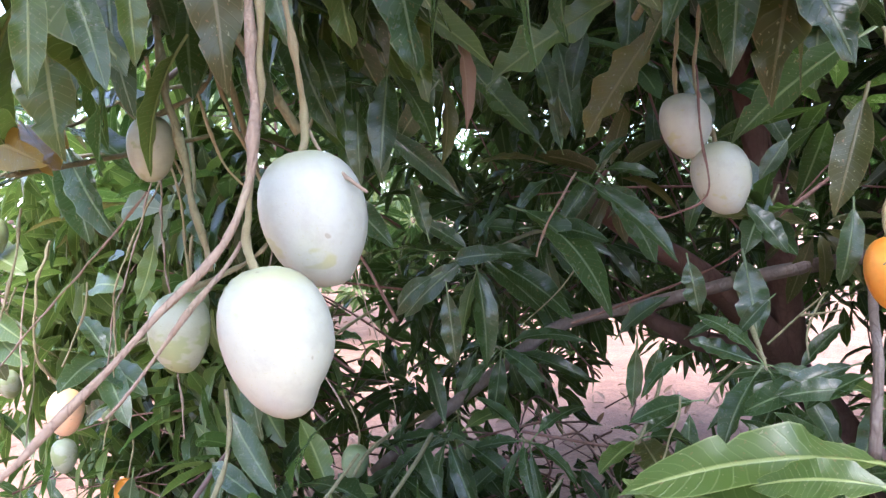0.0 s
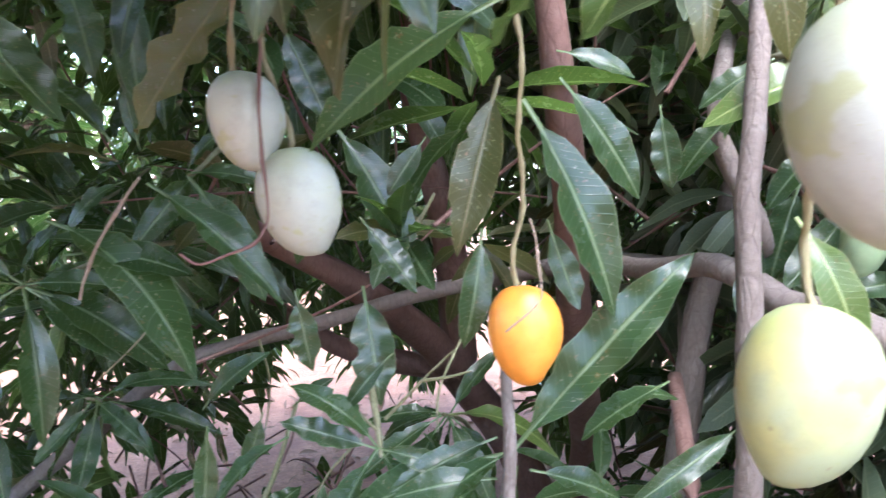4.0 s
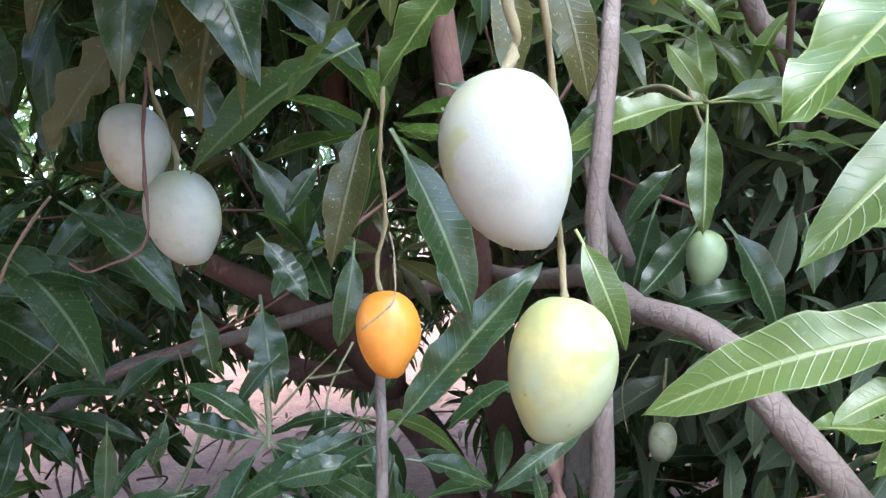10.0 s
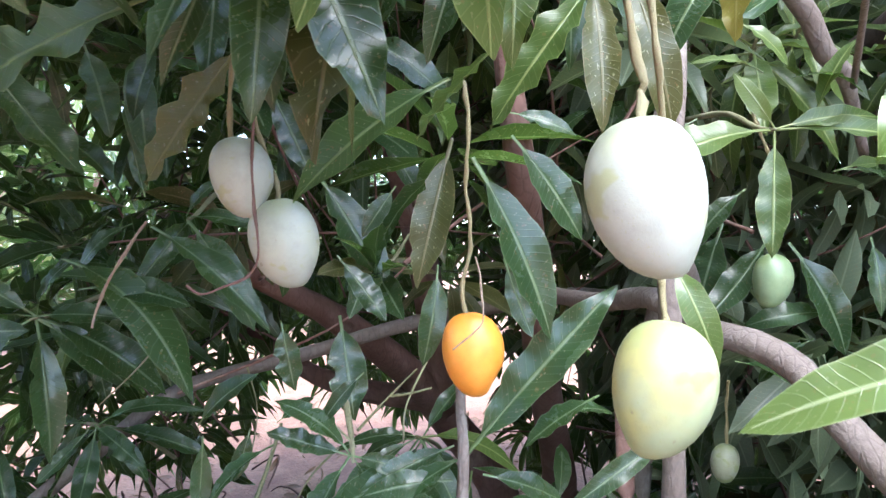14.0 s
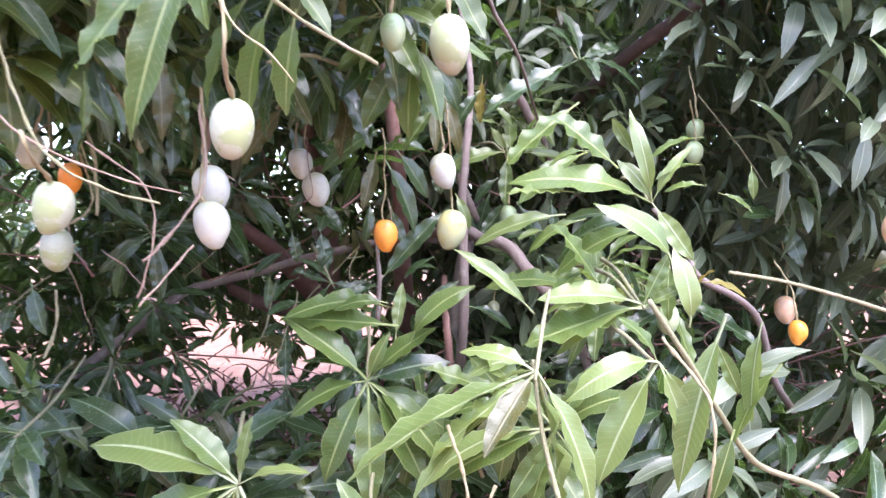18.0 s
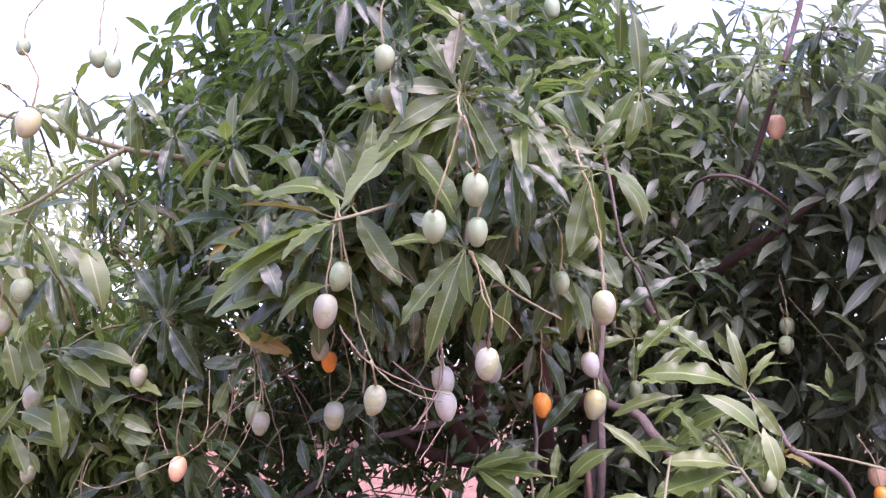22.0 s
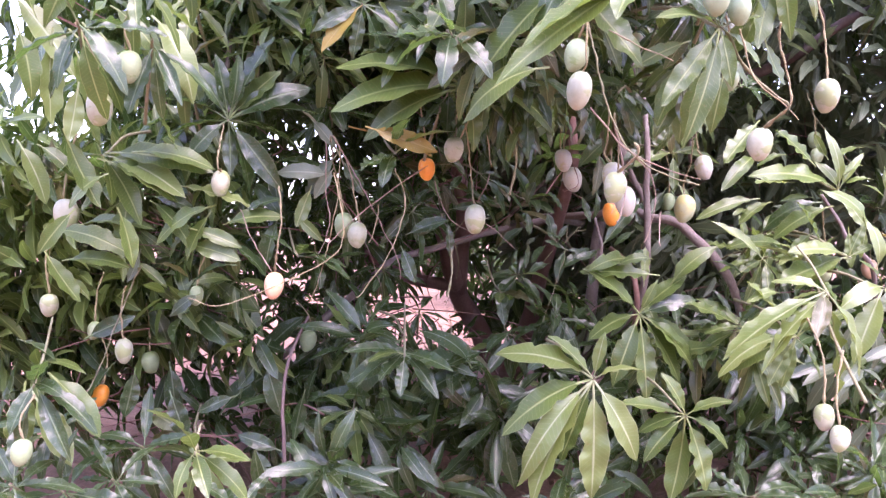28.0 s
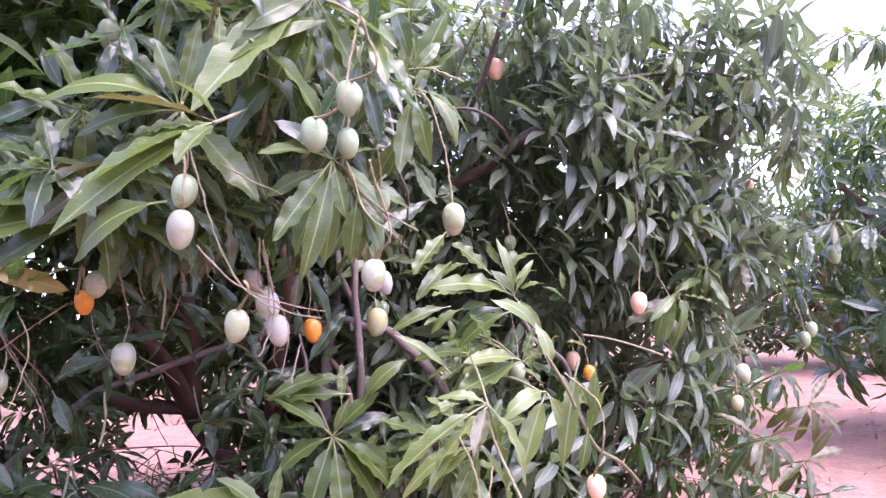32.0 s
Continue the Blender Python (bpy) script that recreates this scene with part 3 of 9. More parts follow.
limb("limb", [(1.5, 2.1, 0.35), (1.40, 1.75, 0.6), (1.348, 1.655, 0.834), (1.406, 1.656, 1.283), (1.471, 1.647, 1.494), (1.536, 1.690, 1.698), (1.614, 1.789, 2.141)], [0.05, 0.042, 0.036, 0.032, 0.028, 0.024, 0.014], "grey", seed=9)
limb("limb", [(-0.202, 2.350, 0.679), (0.030, 2.252, 0.897), (0.176, 2.190, 1.022), (0.346, 2.172, 1.152), (0.499, 2.159, 1.199), (0.653, 2.090, 1.241), (0.857, 1.999, 1.308), (1.061, 1.908, 1.356), (1.239, 1.827, 1.391), (1.447, 1.787, 1.375)], [0.018, 0.019, 0.019, 0.019, 0.018, 0.018, 0.018, 0.02, 0.022, 0.024], "grey", "", 9, 0.07, 7)
limb("branch", [(1.212, 1.895, 1.404), (1.100, 1.452, 1.413), (1.076, 1.243, 1.438), (1.085, 1.128, 1.396), (1.088, 1.038, 1.388), (1.106, 0.974, 1.358), (1.104, 0.917, 1.308), (1.120, 0.864, 1.257), (1.158, 0.811, 1.181), (1.228, 0.774, 1.056), (1.316, 0.781, 0.852), (1.434, 0.824, 0.541)], [0.02, 0.018, 0.02, 0.021, 0.021, 0.021, 0.022, 0.022, 0.022, 0.018, 0.012, 0.006], "grey", "", 9, 0.07, 9)
limb("branch", [(1.30, 1.60, 0.72), (1.12, 1.30, 0.86), (1.01, 1.13, 1.01), (0.980, 1.079, 1.170), (0.967, 1.070, 1.356), (0.967, 1.074, 1.457), (0.964, 1.079, 1.535), (0.972, 1.078, 1.613), (1.003, 1.102, 1.750), (1.027, 1.127, 1.830), (1.059, 1.162, 1.960), (1.11, 1.28, 2.2), (1.16, 1.45, 2.5)], [0.02, 0.019, 0.018, 0.017, 0.016, 0.015, 0.015, 0.014, 0.014, 0.013, 0.012, 0.01, 0.008], "grey", "", 9, 0.07, 10)
limb("branch", [(1.163, 1.058, 1.925), (1.215, 1.054, 1.874), (1.250, 1.058, 1.825), (1.285, 1.052, 1.797), (1.343, 1.078, 1.746), (1.402, 1.104, 1.680)], [0.016, 0.016, 0.016, 0.014, 0.01, 0.008], "grey", "", 9, 0.07, 11)
limb("branch", [(0.660, 1.114, 1.123), (0.659, 1.107, 1.212), (0.656, 1.099, 1.272), (0.662, 1.121, 1.323), (0.675, 1.150, 1.389)], [0.009, 0.008, 0.0075, 0.007, 0.006], "grey", "", 7, 0.07, 12)
limb("branch", [(1.264, 1.429, 1.842), (1.084, 1.262, 1.661), (1.071, 1.208, 1.567), (1.100, 1.183, 1.481), (1.319, 1.393, 1.371)], [0.014, 0.015, 0.015, 0.014, 0.014], "grey", "", 9, 0.07, 13)
limb("branch", [(1.003, 1.160, 0.837), (0.927, 1.089, 0.997), (0.942, 1.138, 1.161), (1.085, 1.345, 1.244)], [0.015, 0.014, 0.013, 0.012], "limb", "", 9, 0.07, 14)
limb("branch", [(1.856, 1.489, 1.968), (1.692, 0.979, 2.113), (1.630, 0.696, 2.181), (1.629, 0.495, 2.291), (1.838, 0.333, 2.430), (2.069, 0.134, 2.602), (2.514, -0.196, 2.667), (2.845, -0.515, 2.610)], [0.03, 0.028, 0.026, 0.022, 0.016, 0.012, 0.009, 0.004], "bough", "", 9, 0.07, 17)
limb("branch", [(1.485, 1.074, 2.372), (1.230, 0.730, 2.372), (1.230, 0.547, 2.349), (1.391, 0.494, 2.276), (1.878, 0.676, 2.213)], [0.007, 0.0075, 0.0075, 0.008, 0.009], "bough", "", 9, 0.07, 18)
limb("branch", [(2.018, 1.271, 2.349), (1.589, 0.772, 2.483), (1.495, 0.537, 2.790), (1.588, 0.495, 3.105), (1.662, 0.463, 3.404)], [0.012, 0.013, 0.013, 0.012, 0.01], "bough", "", 9, 0.07, 20)
limb("branch", [(3.266, 1.117, 2.574), (2.525, 0.832, 2.503), (2.149, 0.805, 2.394), (1.766, 0.895, 2.471), (1.698, 0.931, 2.600)], [0.016, 0.016, 0.015, 0.013, 0.012], "bough", "", 9, 0.07, 22)
limb("branch", [(-1.620, 2.138, 2.592), (-1.307, 1.802, 2.469), (-1.008, 1.579, 2.360), (-0.758, 1.479, 2.329), (-0.380, 1.755, 2.367), (0.002, 2.353, 2.433)], [0.008, 0.01, 0.012, 0.015, 0.016, 0.016], "twig", "", 9, 0.07, 23)
limb("branch", [(-1.467, 1.468, 1.985), (-1.322, 1.458, 2.050), (-1.152, 1.486, 2.214), (-1.008, 1.579, 2.360)], [0.006, 0.007, 0.008, 0.009], "twig", "", 7, 0.07, 24)
limb("branch", [(-0.2, 2.55, 2.6), (-0.34, 2.47, 2.37), (-0.53, 2.18, 2.07), (-0.66, 1.93, 1.85), (-0.70, 1.84, 1.76)], [0.015, 0.013, 0.010, 0.007, 0.004], "grey", "", 8, 0.1, 25)
limb("branch", [(-0.512, 1.821, 0.071), (-0.605, 1.577, 0.344), (-0.626, 1.537, 0.565), (-0.618, 1.561, 0.681), (-0.560, 1.622, 0.829), (-0.451, 1.663, 0.985)], [0.009, 0.008, 0.007, 0.006, 0.006, 0.005], "bough", "", 9, 0.07, 26)
limb("branch", [(0.557, -0.042, 1.293), (0.644, -0.065, 1.179), (0.759, -0.058, 1.062), (0.902, -0.054, 0.935), (1.183, -0.033, 0.826), (1.519, 0.016, 0.672)], [0.005, 0.0055, 0.006, 0.0065, 0.007, 0.008], "twig", "", 7, 0.07, 29)
limb("branch", [(1.071, 0.363, 1.485), (1.157, 0.318, 1.368), (1.191, 0.300, 1.300), (1.435, 0.285, 1.191), (1.598, 0.312, 0.970), (1.785, 0.327, 0.820)], [0.006, 0.008, 0.009, 0.01, 0.011, 0.012], "grey", "", 7, 0.07, 30)
limb("branch", [(0.693, -0.115, 1.345), (0.842, -0.137, 1.325), (1.009, -0.169, 1.290), (1.277, -0.198, 1.230)], [0.003, 0.0035, 0.004, 0.005], "twig", "", 7, 0.07, 31)
limb("branch", [(1.586, 0.598, 1.885), (1.663, 0.501, 1.720), (1.717, 0.416, 1.561), (1.728, 0.354, 1.451)], [0.003, 0.0035, 0.003, 0.002], "twig", "", 7, 0.07, 32)
limb("branch", [(0.436, 0.136, 1.168), (0.420, 0.088, 1.039), (0.413, 0.036, 0.933), (0.410, -0.019, 0.832)], [0.004, 0.0045, 0.005, 0.006], "twig", "", 7, 0.07, 33)
limb("branch", [(-0.222, 0.177, 2.283), (-0.10, 0.40, 2.42), (0.2, 0.8, 2.5), (0.6, 1.3, 2.4), (0.9, 2.0, 2.3)], [0.006, 0.008, 0.011, 0.014, 0.018], "twig", "", 7, 0.07, 34)
limb("branch", [(0.18, 0.21, 2.19), (0.3, 0.45, 2.36), (0.5, 0.9, 2.46), (0.8, 1.5, 2.3)], [0.005, 0.007, 0.01, 0.014], "twig", "", 7, 0.07, 35)
limb("branch", [(-0.506, 1.673, 1.790), (-0.485, 1.575, 1.721), (-0.448, 1.491, 1.618), (-0.431, 1.444, 1.532)], [0.006, 0.005, 0.0042, 0.003], "twig", "", 7, 0.1, 51)
limb("fruit_stalk", [(-0.338, -0.064, 2.115), (-0.29, 0.05, 2.2), (-0.225, 0.175, 2.28)], [0.0034, 0.0034, 0.004], "stalk", "", 6, 0.12, 36)
limb("fruit_stalk", [(-0.068, -0.166, 2.012), (0.04, 0.0, 2.11), (0.18, 0.21, 2.19)], [0.0034, 0.0034, 0.004], "stalk", "", 6, 0.12, 37)
limb("branch", [(1.290, 1.038, 1.772), (0.876, 0.691, 1.916), (0.709, 0.610, 2.011), (0.652, 0.583, 2.118), (0.635, 0.591, 2.234), (0.592, 0.613, 2.467)], [0.005, 0.005, 0.006, 0.006, 0.007, 0.008], "grey", "", 7, 0.07, 37)
limb("fruit_stalk", [(-0.081, 0.544, 1.660), (-0.081, 0.532, 1.614), (-0.080, 0.520, 1.569), (-0.085, 0.507, 1.523), (-0.095, 0.496, 1.491), (-0.110, 0.485, 1.468), (-0.130, 0.474, 1.445), (-0.154, 0.462, 1.417), (-0.181, 0.451, 1.388), (-0.212, 0.439, 1.355)], [0.0036, 0.0034, 0.0033, 0.0031, 0.003, 0.0028, 0.0027, 0.0025, 0.0024, 0.0022], "pinkstalk", "bare dried fruit stalk", 6, 0.12, 2)
limb("fruit_stalk", [(-0.092, 0.525, 1.482), (-0.102, 0.515, 1.465), (-0.121, 0.503, 1.441), (-0.137, 0.502, 1.419), (-0.152, 0.491, 1.394), (-0.166, 0.490, 1.381)], [0.002, 0.0018, 0.0017, 0.0015, 0.0014, 0.0012], "pinkstalk", "bare dried fruit stalk", 6, 0.12, 3)
limb("fruit_stalk", [(-0.060, 0.589, 1.561), (-0.045, 0.568, 1.537), (-0.033, 0.547, 1.524), (-0.013, 0.537, 1.512)], [0.0018, 0.0015, 0.0013, 0.001], "pinkstalk", "bare dried fruit stalk", 6, 0.12, 4)
limb("fruit_stalk", [(0.391, 1.083, 1.694), (0.386, 1.061, 1.621), (0.390, 1.034, 1.552), (0.389, 1.023, 1.522), (0.378, 1.027, 1.504), (0.336, 1.045, 1.486), (0.317, 1.054, 1.494)], [0.0018, 0.0018, 0.0017, 0.0016, 0.0016, 0.0015, 0.0015], "limb", "bare dried fruit stalk", 6, 0.12, 5)
limb("fruit_stalk", [(0.640, 1.028, 1.520), (0.634, 1.008, 1.477), (0.618, 0.981, 1.444), (0.590, 0.981, 1.419)], [0.0014, 0.0013, 0.0011, 0.001], "pinkstalk", "bare dried fruit stalk", 6, 0.12, 6)
limb("fruit_stalk", [(0.284, 1.413, 1.567), (0.257, 1.402, 1.520), (0.227, 1.413, 1.458), (0.209, 1.420, 1.412)], [0.003, 0.0027, 0.0023, 0.002], "pinkstalk", "bare dried fruit stalk", 6, 0.12, 7)
limb("fruit_stalk", [(-0.256, 0.827, 1.707), (-0.242, 0.814, 1.647), (-0.230, 0.810, 1.577), (-0.223, 0.818, 1.520), (-0.215, 0.844, 1.442)], [0.005, 0.0047, 0.0045, 0.0043, 0.004], "twig", "bare dried fruit stalk", 6, 0.12, 8)
limb("fruit_stalk", [(-0.250, 0.924, 1.655), (-0.234, 0.922, 1.602), (-0.223, 0.930, 1.562), (-0.201, 0.938, 1.536)], [0.0022, 0.002, 0.0017, 0.0015], "stalk", "bare dried fruit stalk", 6, 0.12, 9)
limb("fruit_stalk", [(-0.310, 0.936, 1.691), (-0.317, 0.954, 1.648), (-0.325, 0.963, 1.622)], [0.003, 0.0027, 0.0025], "stalk", "bare dried fruit stalk", 6, 0.12, 10)
limb("fruit_stalk", [(-0.370, 1.069, 1.537), (-0.441, 1.116, 1.475), (-0.534, 1.162, 1.399), (-0.670, 1.206, 1.272)], [0.002, 0.0018, 0.0017, 0.0015], "pinkstalk", "bare dried fruit stalk", 6, 0.12, 11)
limb("fruit_stalk", [(-0.504, 1.162, 1.407), (-0.509, 1.160, 1.355), (-0.545, 1.156, 1.280)], [0.002, 0.0018, 0.0015], "stalk", "bare dried fruit stalk", 6, 0.12, 12)
limb("fruit_stalk", [(-0.268, 1.055, 1.263), (-0.266, 1.053, 1.208), (-0.279, 1.049, 1.139), (-0.295, 1.047, 1.101)], [0.004, 0.0037, 0.0033, 0.003], "twig", "bare dried fruit stalk", 6, 0.12, 13)
limb("fruit_stalk", [(-0.486, 0.373, 1.952), (-0.462, 0.360, 1.828), (-0.434, 0.335, 1.674), (-0.400, 0.306, 1.564), (-0.364, 0.265, 1.502), (-0.305, 0.211, 1.465), (-0.250, 0.171, 1.448)], [0.003, 0.0028, 0.0025, 0.0023, 0.0021, 0.0018, 0.0016], "twig", "bare dried fruit stalk", 6, 0.12, 14)
limb("fruit_stalk", [(-0.217, 0.094, 1.829), (-0.194, 0.083, 1.765), (-0.186, 0.056, 1.691), (-0.155, 0.017, 1.651), (-0.131, -0.018, 1.605)], [0.0026, 0.0022, 0.0018, 0.0014, 0.001], "stalk", "bare dried fruit stalk", 6, 0.12, 16)
limb("fruit_stalk", [(-0.154, 0.335, 1.385), (-0.198, 0.302, 1.337), (-0.254, 0.275, 1.292)], [0.0022, 0.0017, 0.0012], "pinkstalk", "bare dried fruit stalk", 6, 0.12, 17)
limb("fruit_stalk", [(-0.490, 1.452, 1.657), (-0.458, 1.350, 1.513), (-0.426, 1.275, 1.375), (-0.390, 1.208, 1.240), (-0.379, 1.195, 1.153)], [0.0025, 0.0022, 0.0019, 0.0017, 0.0014], "pinkstalk", "bare dried fruit stalk", 6, 0.12, 18)
limb("fruit_stalk", [(-0.509, 1.469, 1.636), (-0.536, 1.419, 1.452), (-0.557, 1.366, 1.334), (-0.590, 1.392, 1.226), (-0.618, 1.418, 1.226)], [0.0022, 0.002, 0.0017, 0.0014, 0.0012], "pinkstalk", "bare dried fruit stalk", 6, 0.12, 19)
limb("fruit_stalk", [(-0.472, 1.435, 1.617), (-0.538, 1.352, 1.412), (-0.568, 1.373, 1.236), (-0.608, 1.403, 1.071)], [0.0022, 0.0019, 0.0015, 0.0012], "stalk", "bare dried fruit stalk", 6, 0.12, 20)
limb("fruit_stalk", [(-0.755, 1.406, 1.182), (-0.792, 1.472, 1.292), (-0.805, 1.528, 1.386)], [0.002, 0.0018, 0.0015], "pinkstalk", "bare dried fruit stalk", 6, 0.12, 22)
limb("fruit_stalk", [(-0.472, 0.347, 1.635), (-0.437, 0.312, 1.573), (-0.379, 0.284, 1.527), (-0.298, 0.236, 1.488), (-0.217, 0.187, 1.465)], [0.0026, 0.0022, 0.0019, 0.0015, 0.0012], "pinkstalk", "bare dried fruit stalk", 6, 0.12, 24)
limb("fruit_stalk", [(-0.320, 0.340, 1.547), (-0.232, 0.325, 1.481), (-0.222, 0.312, 1.406), (-0.245, 0.330, 1.300)], [0.002, 0.0017, 0.0015, 0.0012], "pinkstalk", "bare dried fruit stalk", 6, 0.12, 25)
limb("fruit_stalk", [(-0.221, 1.199, 1.501), (-0.226, 1.131, 1.379), (-0.203, 1.040, 1.321)], [0.002, 0.0016, 0.0012], "pinkstalk", "bare dried fruit stalk", 6, 0.12, 26)
limb("fruit_stalk", [(-0.174, 1.015, 1.361), (-0.132, 0.974, 1.323), (-0.089, 0.933, 1.265)], [0.002, 0.0015, 0.001], "pinkstalk", "bare dried fruit stalk", 6, 0.12, 27)
limb("fruit_stalk", [(0.359, 1.063, 1.236), (0.333, 1.082, 1.123), (0.291, 1.116, 0.964)], [0.002, 0.0016, 0.0012], "twig", "bare dried fruit stalk", 6, 0.12, 28)
limb("fruit_stalk", [(-0.996, 1.900, 1.183), (-1.056, 1.949, 1.000), (-1.102, 1.986, 0.838), (-1.163, 2.035, 0.675)], [0.003, 0.0027, 0.0023, 0.002], "twig", "bare dried fruit stalk", 6, 0.12, 29)
limb("fruit_stalk", [(-1.232, 2.122, 1.279), (-1.213, 2.235, 1.151), (-1.181, 2.339, 1.069)], [0.002, 0.0018, 0.0015], "stalk", "bare dried fruit stalk", 6, 0.12, 30)
limb("fruit_stalk", [(-0.669, 1.174, 1.501), (-0.666, 1.117, 1.336), (-0.714, 1.143, 1.227), (-0.949, 1.325, 1.092), (-1.048, 1.377, 1.111)], [0.002, 0.0019, 0.0017, 0.0015, 0.0014], "stalk", "bare dried fruit stalk", 6, 0.12, 31)
limb("fruit_stalk", [(-0.529, 1.043, 1.518), (-0.528, 0.987, 1.392), (-0.584, 1.017, 1.232), (-0.663, 1.059, 1.116)], [0.0022, 0.0019, 0.0015, 0.0012], "stalk", "bare dried fruit stalk", 6, 0.12, 32)
limb("fruit_stalk", [(-0.210, 1.807, 1.463), (-0.146, 1.735, 1.290), (-0.092, 1.683, 1.097), (-0.084, 1.680, 1.034)], [0.002, 0.0017, 0.0013, 0.001], "pinkstalk", "bare dried fruit stalk", 6, 0.12, 33)
limb("fruit_stalk", [(-0.387, 0.357, 1.843), (-0.361, 0.287, 1.794), (-0.329, 0.207, 1.751)], [0.0025, 0.002, 0.0015], "stalk", "bare dried fruit stalk", 6, 0.12, 34)
limb("fruit_stalk", [(-0.189, 0.144, 1.837), (-0.116, 0.134, 1.771), (-0.034, 0.108, 1.715), (0.050, 0.077, 1.671)], [0.004, 0.0037, 0.0033, 0.003], "twig", "bare dried fruit stalk", 6, 0.12, 35)
limb("twig", [(0.548, 1.215, 1.276), (0.586, 1.188, 1.326), (0.618, 1.165, 1.365)], [0.0022, 0.0018, 0.0013], "twig", "", 6, 0.12, 50)
limb("twig", [(0.586, 1.188, 1.326), (0.613, 1.176, 1.330), (0.643, 1.174, 1.335)], [0.0022, 0.0018, 0.0013], "twig", "", 6, 0.12, 51)
limb("twig", [(0.511, 1.255, 1.293), (0.529, 1.235, 1.273), (0.547, 1.215, 1.253)], [0.0022, 0.0018, 0.0013], "twig", "", 6, 0.12, 52)
limb("twig", [(0.534, 1.264, 1.241), (0.499, 1.279, 1.202), (0.477, 1.287, 1.163)], [0.0022, 0.0018, 0.0013], "twig", "", 6, 0.12, 53)
limb("twig", [(0.688, 1.308, 1.346), (0.641, 1.272, 1.290), (0.619, 1.225, 1.248)], [0.0022, 0.0018, 0.0013], "twig", "", 6, 0.12, 54)
limb("twig", [(1.218, 1.283, 1.287), (1.189, 1.293, 1.226), (1.230, 1.326, 1.130)], [0.0022, 0.0018, 0.0013], "twig", "", 6, 0.12, 55)
limb("twig", [(0.330, 1.584, 1.402), (0.278, 1.605, 1.327), (0.204, 1.691, 1.240)], [0.0022, 0.0018, 0.0013], "twig", "", 6, 0.12, 56)
limb("twig", [(0.484, 1.838, 1.270), (0.504, 1.826, 1.177), (0.492, 1.828, 1.084)], [0.0022, 0.0018, 0.0013], "twig", "", 6, 0.12, 57)
mango((0.370, 1.101, 1.658), 0.093, "white", -25, (0, -8), stalk=[(0.368, 1.105, 1.701), (0.372, 1.104, 1.731), (0.376, 1.104, 1.779), (0.379, 1.105, 1.827)], shape=0)
mango((0.417, 1.088, 1.589), 0.104, "white", -25, (0, -8), stalk=[(0.419, 1.111, 1.614), (0.400, 1.111, 1.671), (0.395, 1.104, 1.709), (0.394, 1.085, 1.788), (0.394, 1.088, 1.841)], shape=1)
mango((0.638, 1.047, 1.453), 0.103, "orange", -25, (0, -4), stalk=[(0.635, 1.051, 1.486), (0.643, 1.049, 1.532), (0.636, 1.045, 1.616), (0.637, 1.047, 1.671), (0.647, 1.078, 1.738)], shape=2)
mango((0.523, 0.572, 1.611), 0.090, "white", -25, (0, -6), stalk=[(0.552, 0.611, 1.631), (0.555, 0.610, 1.637), (0.549, 0.613, 1.652), (0.546, 0.615, 1.677), (0.546, 0.617, 1.711)], shape=3)
mango((0.661, 0.715, 1.478), 0.112, "yellow", 155, (0, -5), stalk=[(0.666, 0.730, 1.509), (0.630, 0.684, 1.591), (0.610, 0.662, 1.662), (0.601, 0.657, 1.695), (0.599, 0.659, 1.738)], shape=4)
mango((-0.186, 0.046, 1.587), 0.081, "pale", 88, (3, 0), stalk=[(-0.225, -0.031, 1.623), (-0.232, -0.033, 1.681), (-0.264, -0.025, 1.766), (-0.294, -0.037, 1.802)], shape=0)
mango((-0.061, 0.563, 1.543), 0.095, "white", 0, (0, -8), stalk=[(-0.064, 0.590, 1.567), (-0.066, 0.581, 1.602), (-0.072, 0.573, 1.647), (-0.076, 0.566, 1.697)], shape=1)
mango((-0.079, 0.509, 1.468), 0.095, "white", 0, (0, -10), stalk=[(-0.091, 0.525, 1.484), (-0.084, 0.528, 1.528), (-0.080, 0.530, 1.581), (-0.079, 0.533, 1.635), (-0.078, 0.545, 1.689)], shape=2)
mango((-0.363, 0.343, 1.484), 0.083, "pale", 158, (-2, -3), stalk=[(-0.406, 0.255, 1.516), (-0.414, 0.256, 1.545)], shape=3)
mango((-0.279, 0.935, 1.412), 0.098, "pale", 44, (1, 3), stalk=[(-0.193, 1.037, 1.477), (-0.241, 1.019, 1.645), (-0.294, 1.006, 1.796)], shape=4)
mango((-0.209, 1.262, 1.589), 0.084, "orange", 259, (2, 4), stalk=[(-0.180, 1.304, 1.675), (-0.190, 1.317, 1.779)], shape=0)
mango((-0.328, 0.985, 1.630), 0.084, "pale", 126, (-1, -3), stalk=[(-0.266, 1.044, 1.692), (-0.297, 1.008, 1.787)], shape=1)
mango((-0.512, 0.345, 1.718), 0.094, "pale", 45, (7, 0), stalk=[(-0.523, 0.326, 1.728), (-0.512, 0.333, 1.809), (-0.503, 0.344, 1.892), (-0.496, 0.356, 1.977)], shape=2)
mango((-0.457, 0.400, 1.816), 0.085, "green", 149, (1, -8), stalk=[(-0.471, 0.377, 1.835), (-0.490, 0.359, 1.897), (-0.496, 0.356, 1.977)], shape=3)
mango((-0.321, 0.111, 1.926), 0.086, "green", 99, (1, 8), stalk=[(-0.380, -0.031, 1.914), (-0.355, -0.049, 2.026), (-0.338, -0.063, 2.113)], shape=4)
mango((-0.226, 0.073, 2.031), 0.089, "green", 306, (5, 5), stalk=[(-0.295, -0.073, 2.011), (-0.318, -0.069, 2.087), (-0.333, -0.065, 2.119)], shape=0)
mango((-0.197, 0.105, 1.923), 0.079, "green", 231, (1, 5), shape=1)
